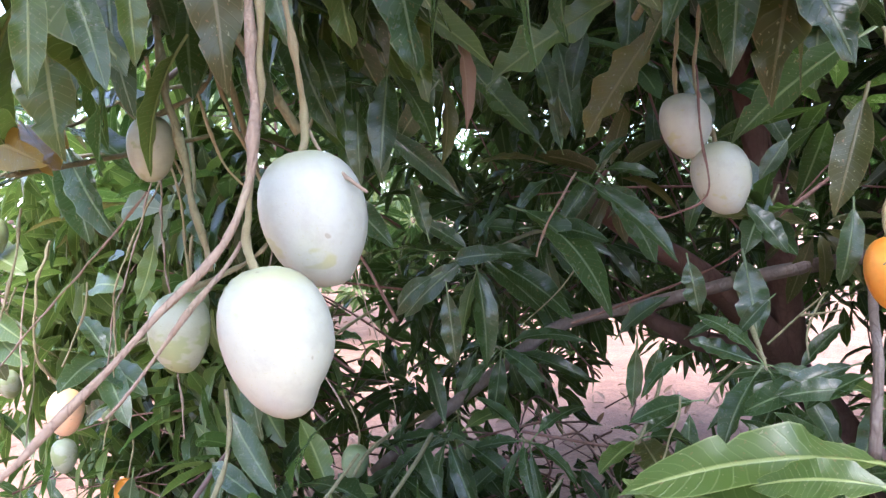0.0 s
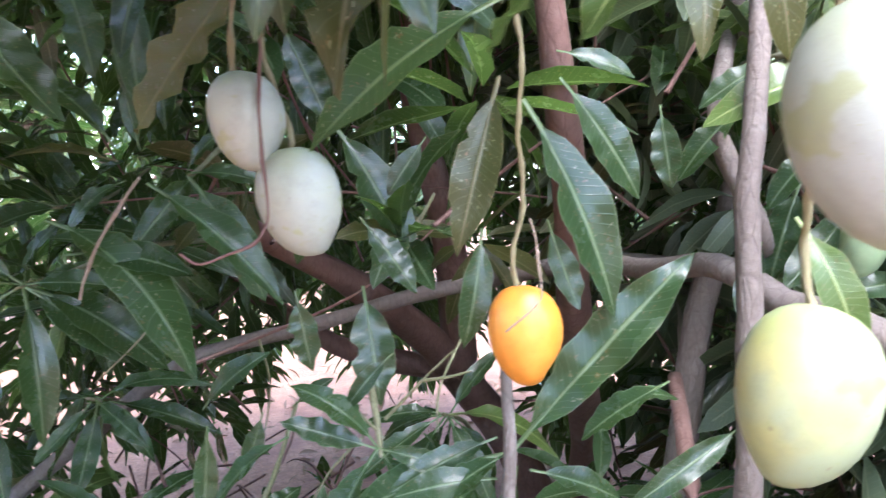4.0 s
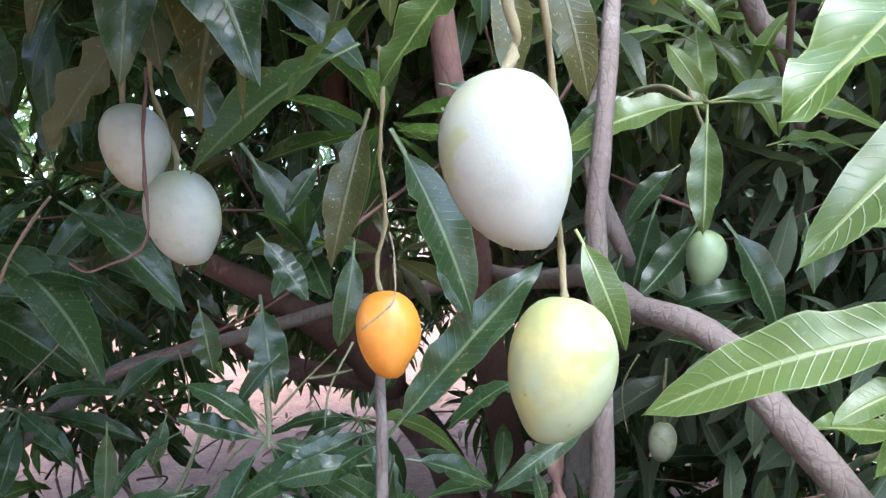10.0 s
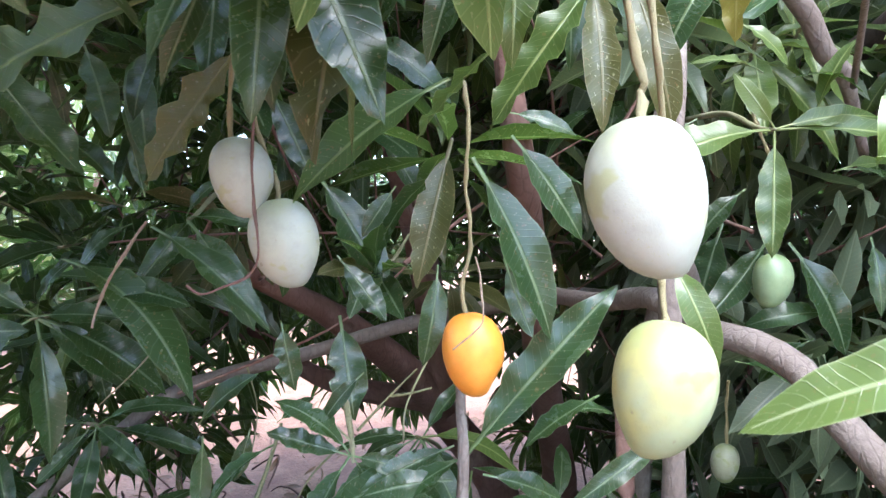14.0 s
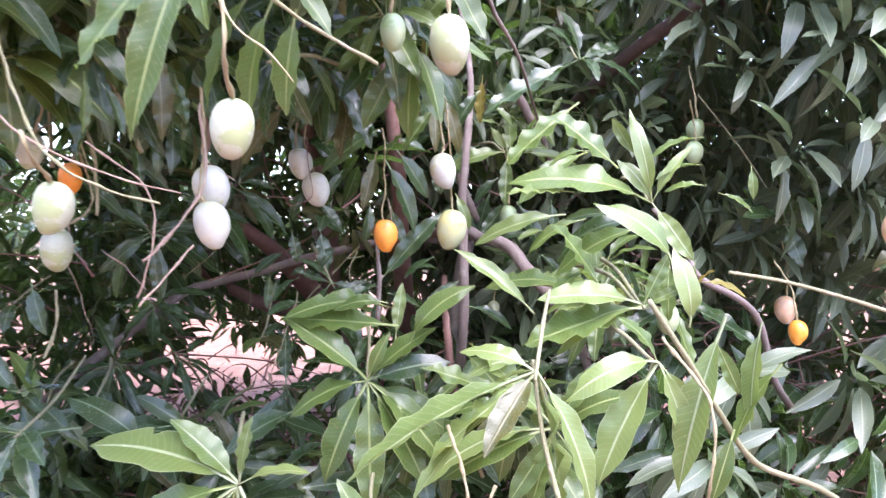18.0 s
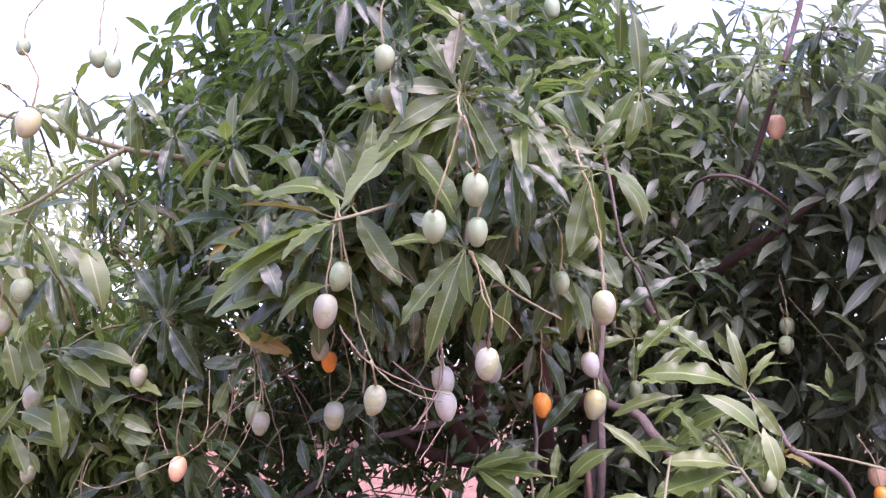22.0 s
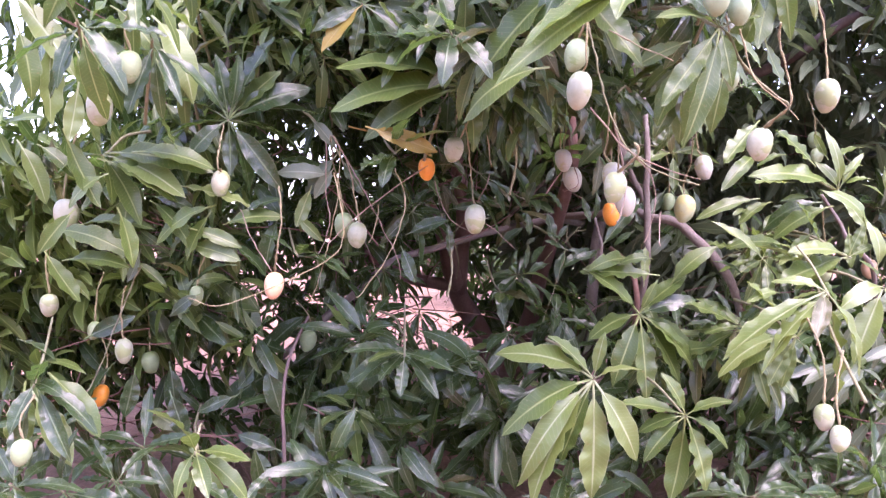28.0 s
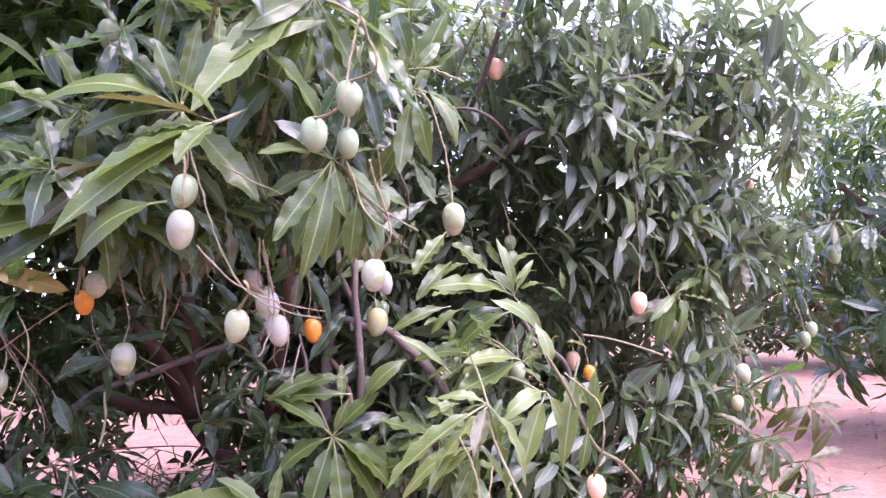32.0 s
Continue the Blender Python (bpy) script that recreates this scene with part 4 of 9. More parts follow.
mango((0.346, 0.746, 2.051), 0.089, "blush", 156, (-3, -1), shape=2)
mango((0.142, 0.016, 1.752), 0.093, "pale", 41, (0, -7), stalk=[(0.142, 0.023, 1.822), (0.144, 0.041, 1.931), (0.137, 0.069, 2.043), (0.140, 0.110, 2.100)], shape=3)
mango((-0.422, 1.377, 1.349), 0.093, "pale", 320, (-7, 6), stalk=[(-0.432, 1.391, 1.436), (-0.450, 1.412, 1.557), (-0.487, 1.450, 1.657)], shape=4)
mango((-0.445, 1.438, 1.385), 0.094, "green", 273, (0, 8), stalk=[(-0.445, 1.472, 1.479), (-0.459, 1.489, 1.560), (-0.494, 1.456, 1.657)], shape=0)
mango((-0.704, 1.467, 1.175), 0.094, "pink", 74, (7, 2), stalk=[(-0.730, 1.414, 1.256), (-0.720, 1.408, 1.369), (-0.708, 1.442, 1.464)], shape=1)
mango((-0.868, 1.531, 1.514), 0.089, "pale", 211, (-2, -6), stalk=[(-0.905, 1.490, 1.529), (-0.844, 1.576, 1.671)], shape=2)
mango((-1.244, 1.926, 1.414), 0.110, "pale", 141, (-2, 6), shape=3)
mango((-1.334, 1.274, 1.677), 0.091, "pale", 223, (-3, 3), shape=4)
mango((-1.271, 1.225, 1.783), 0.086, "green", 165, (2, -2), shape=0)
mango((-1.231, 2.146, 1.076), 0.086, "pale", 117, (-5, -7), shape=1)
mango((-1.015, 2.021, 0.910), 0.096, "pale", 62, (0, -1), shape=2)
mango((-1.024, 2.320, 0.943), 0.074, "green", 148, (2, -3), shape=3)
mango((-0.783, 2.376, 0.791), 0.101, "green", 21, (6, -8), shape=4)
mango((-0.987, 2.340, 0.682), 0.091, "orange", 146, (3, -6), shape=0)
mango((-0.211, 2.028, 0.873), 0.098, "green", 165, (2, -8), shape=1)
mango((0.192, 0.018, 0.857), 0.076, "pale", 78, (1, 2), shape=2)
mango((0.183, -0.026, 0.808), 0.074, "pale", 150, (5, -6), shape=3)
mango((0.624, -0.149, 0.910), 0.082, "pink", 149, (-2, 6), stalk=[(0.447, -0.249, 1.018), (0.439, -0.257, 1.149), (0.473, -0.140, 1.242)], shape=4)
mango((1.643, -0.007, 1.488), 0.102, "pink", 195, (-4, 0), stalk=[(1.665, -0.016, 1.655), (1.643, -0.030, 1.962), (1.676, -0.024, 2.178)], shape=0)
mango((1.563, 0.604, 2.694), 0.112, "pink", 293, (-3, 2), shape=1)
mango((2.125, 1.039, 1.859), 0.095, "green", 22, (-8, 3), shape=2)
mango((-1.278, 0.712, 2.201), 0.089, "yellow", 186, (6, -3), shape=3)
mango((1.833, 0.414, 1.216), 0.095, "pink", 292, (3, 1), shape=4)
mango((3.385, 0.921, 1.297), 0.090, "pink", 106, (-5, 6), shape=0)
mango((3.438, 0.850, 1.313), 0.090, "pink", 58, (5, -2), shape=1)
mango((1.864, -0.084, 1.348), 0.079, "pale", 28, (-7, -7), shape=2)
mango((1.836, -0.378, 1.146), 0.089, "pale", 310, (-3, -4), shape=3)
mango((2.045, -0.307, 0.981), 0.074, "yellow", 298, (-7, 7), shape=4)
mango((3.093, -0.485, 1.216), 0.091, "green", 18, (-1, 2), shape=0)
mango((3.112, -0.523, 1.269), 0.091, "green", 149, (-5, 8), shape=1)
mango((3.091, -0.260, 2.139), 0.075, "pink", 244, (5, -2), shape=2)
mango((3.279, -0.664, 1.708), 0.112, "green", 224, (-2, -1), shape=3)
mango((2.163, 0.159, 2.750), 0.103, "green", 18, (5, 7), shape=4)
mango((2.209, 0.075, 2.823), 0.103, "green", 227, (-1, 5), shape=0)
mango((2.186, 0.137, 2.655), 0.097, "green", 110, (-1, 5), shape=1)
mango((-0.091, 1.273, 2.560), 0.111, "green", 16, (7, -2), shape=2)
mango((-0.426, 0.248, 2.403), 0.081, "green", 129, (-7, 0), shape=3)
mango((-0.379, 0.453, 2.384), 0.079, "green", 106, (-1, 8), shape=4)
mango((-0.364, 0.344, 2.332), 0.074, "green", 133, (-1, 5), shape=0)
mango((-1.138, 1.193, 2.612), 0.081, "green", 26, (-4, 2), shape=1)
mango((-1.091, 1.178, 2.583), 0.085, "green", 291, (2, -5), shape=2)
mango((0.194, 0.352, 2.761), 0.078, "green", 253, (4, -7), shape=3)
mango((-1.419, 1.729, 2.793), 0.074, "green", 220, (4, -6), shape=4)
mango((1.540, 0.566, 1.797), 0.077, "green", 172, (-2, -3), shape=0)
mango((1.490, 0.536, 1.717), 0.075, "green", 328, (1, 7), shape=1)
mango((1.556, 0.221, 1.171), 0.074, "orange", 270, (2, 5), shape=2)
mango((1.179, 1.088, 1.516), 0.085, "green", 173, (-2, 0), shape=3)
mango((1.292, 1.297, 1.151), 0.074, "pale", 38, (4, 7), shape=4)
mango((1.207, 2.723, 1.437), 0.074, "pale", 22, (0, -2), shape=0)
mango((-0.800, 1.880, 1.106), 0.076, "green", 40, (2, 3), shape=2)
mango((1.158, 0.372, 1.223), 0.086, "green", 1, (4, -2), shape=4)
mango((-1.034, 2.393, 2.544), 0.084, "green", 6, (-2, -3), shape=0)
mango((-1.463, 1.496, 0.737), 0.074, "green", 202, (0, -5), shape=1)
mango((-0.177, 1.219, 1.991), 0.074, "pink", 281, (4, -1), shape=2)
mango((0.228, 0.335, 1.845), 0.074, "green", 82, (-7, -2), shape=3)
spray((0.093, 1.426, 0.765), [(-0.070, 1.596, 0.777), (-0.066, 1.539, 0.506), (-0.046, 1.476, 0.585), (0.014, 1.471, 0.448), (-0.011, 1.314, 0.678), (0.091, 1.322, 0.639), (0.143, 1.281, 0.776)], "mature", (-0.366, -0.382, 0.965), 6)
spray((-1.360, 1.814, 0.820), [(-1.387, 1.835, 0.559), (-1.285, 1.698, 0.584), (-1.214, 1.672, 0.663), (-1.376, 1.650, 0.917), (-1.316, 1.662, 0.801), (-1.434, 1.796, 0.676)], "mature", (-0.366, -0.382, 0.965), 11)
spray((-1.029, 1.367, 0.644), [(-1.166, 1.408, 0.787), (-1.110, 1.317, 0.532), (-1.050, 1.225, 0.543), (-0.953, 1.174, 0.650), (-0.900, 1.274, 0.484), (-1.105, 1.247, 0.736)], "young", (-0.366, -0.382, 0.965), 12)
spray((0.407, 0.095, 1.148), [(0.336, 0.238, 1.177), (0.196, 0.200, 0.906), (0.109, 0.277, 0.952), (0.270, 0.076, 1.022), (0.495, 0.030, 0.878), (0.465, 0.084, 0.814), (0.213, 0.173, 0.985), (0.378, 0.216, 1.098)], "fresh_lit", (-0.257, -0.490, 0.948), 17)
spray((1.186, 0.753, 1.974), [(0.888, 0.877, 1.783), (1.057, 0.839, 1.837), (1.102, 0.856, 2.094), (1.153, 0.643, 1.882), (1.376, 0.757, 2.043), (1.159, 0.819, 2.138), (1.355, 0.650, 1.878)], "mature", (-0.257, -0.490, 0.948), 23)
spray((1.945, 0.575, 2.194), [(1.767, 0.687, 2.295), (1.907, 0.684, 2.133), (1.813, 0.558, 2.270), (1.943, 0.441, 2.212), (2.127, 0.590, 2.111), (1.865, 0.517, 2.325)], "mature", (-0.257, -0.490, 0.948), 24)
spray((1.719, 0.359, 1.451), [(1.560, 0.453, 1.539), (1.470, 0.356, 1.469), (1.897, 0.220, 1.536), (1.679, 0.231, 1.535), (1.576, 0.327, 1.624), (1.707, 0.294, 1.320), (1.857, 0.257, 1.407)], "mature", (-0.257, -0.490, 0.948), 25)
spray((-0.331, 1.224, 0.885), [(-0.495, 1.286, 0.781), (-0.448, 1.222, 0.806), (-0.402, 1.161, 0.756), (-0.482, 1.242, 0.869), (-0.299, 1.008, 0.856), (-0.529, 1.317, 0.902), (-0.307, 1.070, 0.751)], "mature", (-0.257, -0.490, 0.948), 26)
spray((-0.529, 1.043, 1.564), [(-0.682, 1.014, 1.500), (-0.619, 0.993, 1.447), (-0.600, 0.880, 1.651), (-0.460, 0.841, 1.619)], "mature", (-0.257, -0.490, 0.948), 27)
spray((0.111, 2.191, 1.521), [(-0.112, 2.169, 1.644), (-0.133, 2.189, 1.556), (-0.073, 2.273, 1.480), (-0.002, 2.267, 1.580), (0.212, 2.014, 1.490), (0.284, 2.100, 1.552), (0.182, 2.260, 1.406), (0.036, 2.087, 1.697), (-0.034, 2.125, 1.464), (-0.115, 2.227, 1.698)], "mature", (0.018, -0.513, 0.976), 33)
spray((0.402, 1.446, 1.052), [(0.309, 1.369, 1.016), (0.505, 1.528, 1.082), (0.372, 1.551, 1.043), (0.549, 1.526, 1.000), (0.407, 1.286, 1.034)], "mature", (0.018, -0.513, 0.976), 37)
spray((-0.285, 1.852, 1.168), [(-0.421, 1.946, 1.094), (-0.326, 1.768, 1.077), (-0.247, 1.953, 1.043), (-0.152, 1.683, 1.222), (-0.224, 1.748, 1.265)], "mature", (0.018, -0.513, 0.976), 39)
spray((-0.627, 1.454, 1.229), [(-0.623, 1.280, 1.207), (-0.721, 1.562, 1.304), (-0.496, 1.340, 1.189), (-0.508, 1.293, 1.142), (-0.664, 1.345, 1.273)], "mature", (0.018, -0.513, 0.976), 40)
spray((0.679, 1.537, 1.469), [(0.547, 1.458, 1.478), (0.588, 1.397, 1.409), (0.671, 1.370, 1.408), (0.708, 1.367, 1.478), (0.569, 1.427, 1.542), (0.647, 1.411, 1.569)], "mature", (-0.217, -0.476, 0.969), 46)
spray((-0.555, 0.172, 1.881), [(-0.784, 0.282, 1.908), (-0.690, 0.276, 1.849), (-0.824, 0.337, 1.639), (-0.821, 0.262, 1.707), (-0.694, 0.125, 1.763), (-0.596, 0.267, 1.987), (-0.730, 0.288, 1.773)], "young", (-0.204, -0.561, 0.913), 49)
spray((-0.619, 0.698, 1.852), [(-0.784, 0.602, 1.865), (-0.698, 0.837, 1.781), (-0.700, 0.645, 1.693), (-0.582, 0.580, 1.720), (-0.598, 0.783, 2.009), (-0.467, 0.740, 1.809), (-0.802, 0.709, 1.815)], "mature", (-0.204, -0.561, 0.913), 54)
spray((0.939, 0.374, 1.216), [(0.716, 0.373, 1.213), (0.983, 0.446, 1.279), (0.880, 0.267, 1.294), (0.739, 0.371, 1.285), (0.724, 0.553, 1.272)], "fresh_lit", (-0.401, -0.403, 0.936), 61)
shoot((2.017, -0.074, 2.084), (-0.35, -0.6, 0.1), 14, 0.21, "mature", 50, 0.3, (50, 110), 0.9)
shoot((2.202, -0.150, 1.921), (-0.35, -0.6, 0.1), 13, 0.22, "young", 51, 0.3, (50, 110), 0.9)
shoot((2.406, -0.262, 1.807), (-0.35, -0.6, 0.1), 14, 0.22, "mature", 52, 0.3, (50, 110), 0.9)
shoot((2.715, -0.382, 1.877), (-0.35, -0.6, 0.1), 12, 0.23, "young", 53, 0.3, (50, 110), 0.9)
shoot((2.947, -0.545, 1.811), (-0.35, -0.6, 0.1), 11, 0.22, "mature", 54, 0.3, (50, 110), 0.9)
shoot((3.163, -0.700, 1.841), (-0.35, -0.6, 0.1), 11, 0.23, "mature", 55, 0.3, (50, 110), 0.9)
shoot((3.387, -0.856, 1.806), (-0.35, -0.6, 0.1), 13, 0.23, "mature", 56, 0.3, (50, 110), 0.9)
shoot((3.111, -0.512, 2.331), (-0.35, -0.6, 0.1), 11, 0.27, "young", 57, 0.3, (50, 110), 0.9)
shoot((3.074, -0.702, 2.723), (-0.35, -0.6, 0.1), 14, 0.24, "young", 58, 0.3, (50, 110), 0.9)
shoot((3.155, -0.856, 2.908), (-0.35, -0.6, 0.1), 12, 0.25, "young", 59, 0.3, (50, 110), 0.9)
shoot((2.650, -0.404, 2.653), (-0.35, -0.6, 0.1), 12, 0.22, "young", 60, 0.3, (50, 110), 0.9)
shoot((2.417, -0.206, 2.516), (-0.35, -0.6, 0.1), 13, 0.25, "mature", 61, 0.3, (50, 110), 0.9)
shoot((3.377, -1.019, 2.931), (-0.35, -0.6, 0.1), 14, 0.25, "mature", 62, 0.3, (50, 110), 0.9)
shoot((2.834, -0.542, 2.895), (-0.35, -0.6, 0.1), 12, 0.22, "mature", 63, 0.3, (50, 110), 0.9)
shoot((2.224, -0.127, 2.732), (-0.35, -0.6, 0.1), 14, 0.22, "young", 64, 0.3, (50, 110), 0.9)
shoot((2.338, -0.318, 1.651), (-0.35, -0.6, 0.1), 13, 0.20, "mature", 65, 0.3, (50, 110), 0.9)
shoot((2.143, -0.192, 1.600), (-0.35, -0.6, 0.1), 14, 0.23, "young", 66, 0.3, (50, 110), 0.9)
shoot((1.865, -0.051, 2.260), (-0.35, -0.6, 0.1), 12, 0.22, "mature", 67, 0.3, (50, 110), 0.9)
shoot((1.793, 0.068, 2.214), (-0.35, -0.6, 0.1), 13, 0.24, "young", 68, 0.3, (50, 110), 0.9)
shoot((1.869, -0.117, 1.467), (-0.35, -0.6, 0.1), 14, 0.26, "young", 70, 0.3, (50, 110), 0.9)
shoot((-1.353, 1.391, 2.424), (-0.3, -0.6, 0.15), 9, 0.22, "young", 80, 0.3, (50, 110), 0.6)
shoot((-1.208, 1.434, 2.517), (-0.3, -0.6, 0.15), 7, 0.24, "young", 81, 0.3, (50, 110), 0.6)
shoot((-1.014, 1.355, 2.510), (-0.3, -0.6, 0.15), 8, 0.23, "young", 82, 0.3, (50, 110), 0.6)
shoot((-0.850, 1.403, 2.412), (-0.3, -0.6, 0.15), 9, 0.25, "mature", 83, 0.3, (50, 110), 0.6)
shoot((-1.112, 1.520, 2.269), (-0.3, -0.6, 0.15), 9, 0.20, "young", 84, 0.3, (50, 110), 0.6)
shoot((-1.467, 1.452, 2.206), (-0.3, -0.6, 0.15), 7, 0.19, "mature", 85, 0.3, (50, 110), 0.6)
shoot((-1.283, 1.178, 1.962), (-0.3, -0.6, 0.15), 7, 0.21, "young", 86, 0.3, (50, 110), 0.6)
shoot((-1.425, 1.138, 1.805), (-0.3, -0.6, 0.15), 8, 0.23, "mature", 87, 0.3, (50, 110), 0.6)
shoot((-1.202, 1.262, 1.823), (-0.3, -0.6, 0.15), 6, 0.23, "mature", 88, 0.3, (50, 110), 0.6)
shoot((-0.942, 1.673, 2.178), (-0.3, -0.6, 0.15), 9, 0.21, "young", 89, 0.3, (50, 110), 0.6)
shoot((-0.757, 1.462, 2.576), (-0.3, -0.6, 0.15), 8, 0.20, "mature", 91, 0.3, (50, 110), 0.6)
# overhead shoots, added to shade the hanging leaves beneath
shoot((-0.138, 0.380, 2.287), (-0.3, -0.5, 0.4), 12, 0.21, "young", 110, 0.3, (50, 110), 0.5)
shoot((-0.073, 0.345, 2.444), (-0.3, -0.5, 0.4), 10, 0.25, "mature", 111, 0.3, (50, 110), 0.5)
shoot((-0.198, 0.578, 2.390), (-0.3, -0.5, 0.4), 10, 0.26, "mature", 112, 0.3, (50, 110), 0.5)
shoot((-0.032, 0.652, 2.192), (-0.3, -0.5, 0.4), 12, 0.21, "mature", 113, 0.3, (50, 110), 0.5)
shoot((-0.299, 0.654, 2.423), (-0.3, -0.5, 0.4), 11, 0.21, "young", 114, 0.3, (50, 110), 0.5)
shoot((-0.093, 0.466, 2.322), (-0.3, -0.5, 0.4), 11, 0.21, "mature", 117, 0.3, (50, 110), 0.5)
shoot((0.108, 0.470, 2.445), (-0.3, -0.5, 0.4), 10, 0.23, "mature", 118, 0.3, (50, 110), 0.5)
shoot((-0.469, 0.623, 2.240), (-0.3, -0.5, 0.4), 11, 0.23, "mature", 119, 0.3, (50, 110), 0.5)
shoot((-0.018, 0.167, 2.240), (-0.3, -0.5, 0.4), 11, 0.24, "young", 120, 0.3, (50, 110), 0.5)
shoot((-0.074, 0.135, 2.122), (-0.3, -0.5, 0.4), 12, 0.24, "mature", 121, 0.3, (50, 110), 0.5)
shoot((0.045, 0.317, 2.388), (-0.3, -0.5, 0.4), 9, 0.24, "young", 122, 0.3, (50, 110), 0.5)
shoot((-0.213, 0.502, 2.304), (-0.3, -0.5, 0.4), 12, 0.23, "young", 123, 0.3, (50, 110), 0.5)
shoot((0.060, 0.550, 2.243), (-0.3, -0.5, 0.4), 9, 0.23, "young", 124, 0.3, (50, 110), 0.5)
shoot((-0.324, 0.692, 2.202), (-0.3, -0.5, 0.4), 12, 0.25, "mature", 126, 0.3, (50, 110), 0.5)
shoot((0.070, 0.539, 2.220), (-0.3, -0.5, 0.4), 10, 0.23, "young", 127, 0.3, (50, 110), 0.5)
shoot((-0.238, 0.160, 2.485), (-0.3, -0.5, 0.4), 10, 0.24, "mature", 129, 0.3, (50, 110), 0.5)
shoot((-0.392, 0.260, 2.407), (-0.3, -0.5, 0.4), 11, 0.21, "mature", 130, 0.3, (50, 110), 0.5)
shoot((-1.415, 1.853, 0.498), (-0.5, -0.6, 0.5), 12, 0.22, "mature", 150, 0.3, (50, 105), 0.35)
shoot((-1.268, 1.851, 0.445), (-0.5, -0.6, 0.5), 13, 0.25, "mature", 151, 0.3, (50, 105), 0.35)
shoot((-1.110, 1.842, 0.450), (-0.5, -0.6, 0.5), 11, 0.19, "mature", 152, 0.3, (50, 105), 0.35)
shoot((-0.843, 1.458, 0.398), (-0.5, -0.6, 0.5), 13, 0.22, "mature", 153, 0.3, (50, 105), 0.35)
shoot((-0.542, 1.452, 0.385), (-0.5, -0.6, 0.5), 13, 0.23, "mature", 154, 0.3, (50, 105), 0.35)
shoot((-0.272, 1.474, 0.337), (-0.5, -0.6, 0.5), 12, 0.21, "mature", 155, 0.3, (50, 105), 0.35)
shoot((0.020, 1.475, 0.270), (-0.5, -0.6, 0.5), 12, 0.25, "mature", 156, 0.3, (50, 105), 0.35)
shoot((0.246, 1.402, 0.261), (-0.5, -0.6, 0.5), 12, 0.20, "mature", 157, 0.3, (50, 105), 0.35)
shoot((-1.238, 2.101, 0.593), (-0.5, -0.6, 0.5), 13, 0.20, "mature", 158, 0.3, (50, 105), 0.35)
shoot((-0.927, 2.082, 0.476), (-0.5, -0.6, 0.5), 11, 0.24, "mature", 159, 0.3, (50, 105), 0.35)
shoot((-0.076, 0.750, 0.357), (-0.5, -0.6, 0.5), 12, 0.22, "mature", 160, 0.3, (50, 105), 0.35)
shoot((0.602, 0.399, 0.387), (-0.5, -0.6, 0.5), 12, 0.22, "mature", 161, 0.3, (50, 105), 0.35)
shoot((0.992, 0.310, 0.319), (-0.5, -0.6, 0.5), 12, 0.20, "mature", 162, 0.3, (50, 105), 0.35)
shoot((1.136, 0.180, 0.408), (-0.5, -0.6, 0.5), 13, 0.19, "mature", 163, 0.3, (50, 105), 0.35)
shoot((2.214, -0.473, 1.071), (-0.4, -0.6, 0.2), 11, 0.23, "mature", 170, 0.3, (50, 105), 0.7)
shoot((2.428, -0.578, 0.893), (-0.4, -0.6, 0.2), 10, 0.23, "bronze", 171, 0.3, (50, 105), 0.7)
shoot((1.956, -0.419, 0.796), (-0.4, -0.6, 0.2), 13, 0.23, "bronze", 173, 0.3, (50, 105), 0.7)
shoot((2.076, -0.574, 0.689), (-0.4, -0.6, 0.2), 10, 0.23, "bronze", 174, 0.3, (50, 105), 0.7)
shoot((1.768, -0.476, 0.622), (-0.4, -0.6, 0.2), 11, 0.24, "mature", 175, 0.3, (50, 105), 0.7)
shoot((2.133, -0.633, 0.538), (-0.4, -0.6, 0.2), 10, 0.20, "mature", 176, 0.3, (50, 105), 0.7)
shoot((1.357, 1.298, 1.905), (-0.45, -0.7, 0.35), 10, 0.24, "young", 190, 0.3, (45, 100), 0.3)
shoot((1.474, 1.301, 1.940), (-0.45, -0.7, 0.35), 9, 0.21, "young", 191, 0.3, (45, 100), 0.3)
shoot((1.681, 1.205, 1.918), (-0.45, -0.7, 0.35), 11, 0.20, "young", 192, 0.3, (45, 100), 0.3)
shoot((1.394, 1.445, 1.863), (-0.45, -0.7, 0.35), 10, 0.24, "young", 193, 0.3, (45, 100), 0.3)
shoot((1.503, 0.423, 2.810), (-0.35, -0.5, 0.3), 11, 0.21, "young", 210, 0.3, (50, 105), 0.6)
shoot((1.689, 0.341, 2.672), (-0.35, -0.5, 0.3), 12, 0.25, "mature", 211, 0.3, (50, 105), 0.6)
shoot((1.866, 0.216, 2.896), (-0.35, -0.5, 0.3), 12, 0.21, "mature", 212, 0.3, (50, 105), 0.6)
shoot((2.189, 0.091, 2.870), (-0.35, -0.5, 0.3), 13, 0.21, "young", 214, 0.3, (50, 105), 0.6)
shoot((2.346, -0.001, 3.085), (-0.35, -0.5, 0.3), 11, 0.21, "mature", 215, 0.3, (50, 105), 0.6)
shoot((2.296, -0.040, 2.649), (-0.35, -0.5, 0.3), 11, 0.20, "young", 216, 0.3, (50, 105), 0.6)
shoot((2.574, -0.140, 2.891), (-0.35, -0.5, 0.3), 13, 0.24, "young", 217, 0.3, (50, 105), 0.6)
shoot((2.636, -0.264, 3.074), (-0.35, -0.5, 0.3), 11, 0.20, "mature", 218, 0.3, (50, 105), 0.6)
shoot((2.585, -0.294, 2.598), (-0.35, -0.5, 0.3), 12, 0.22, "mature", 219, 0.3, (50, 105), 0.6)
shoot((1.637, 0.277, 2.419), (-0.35, -0.5, 0.3), 12, 0.22, "young", 220, 0.3, (50, 105), 0.6)
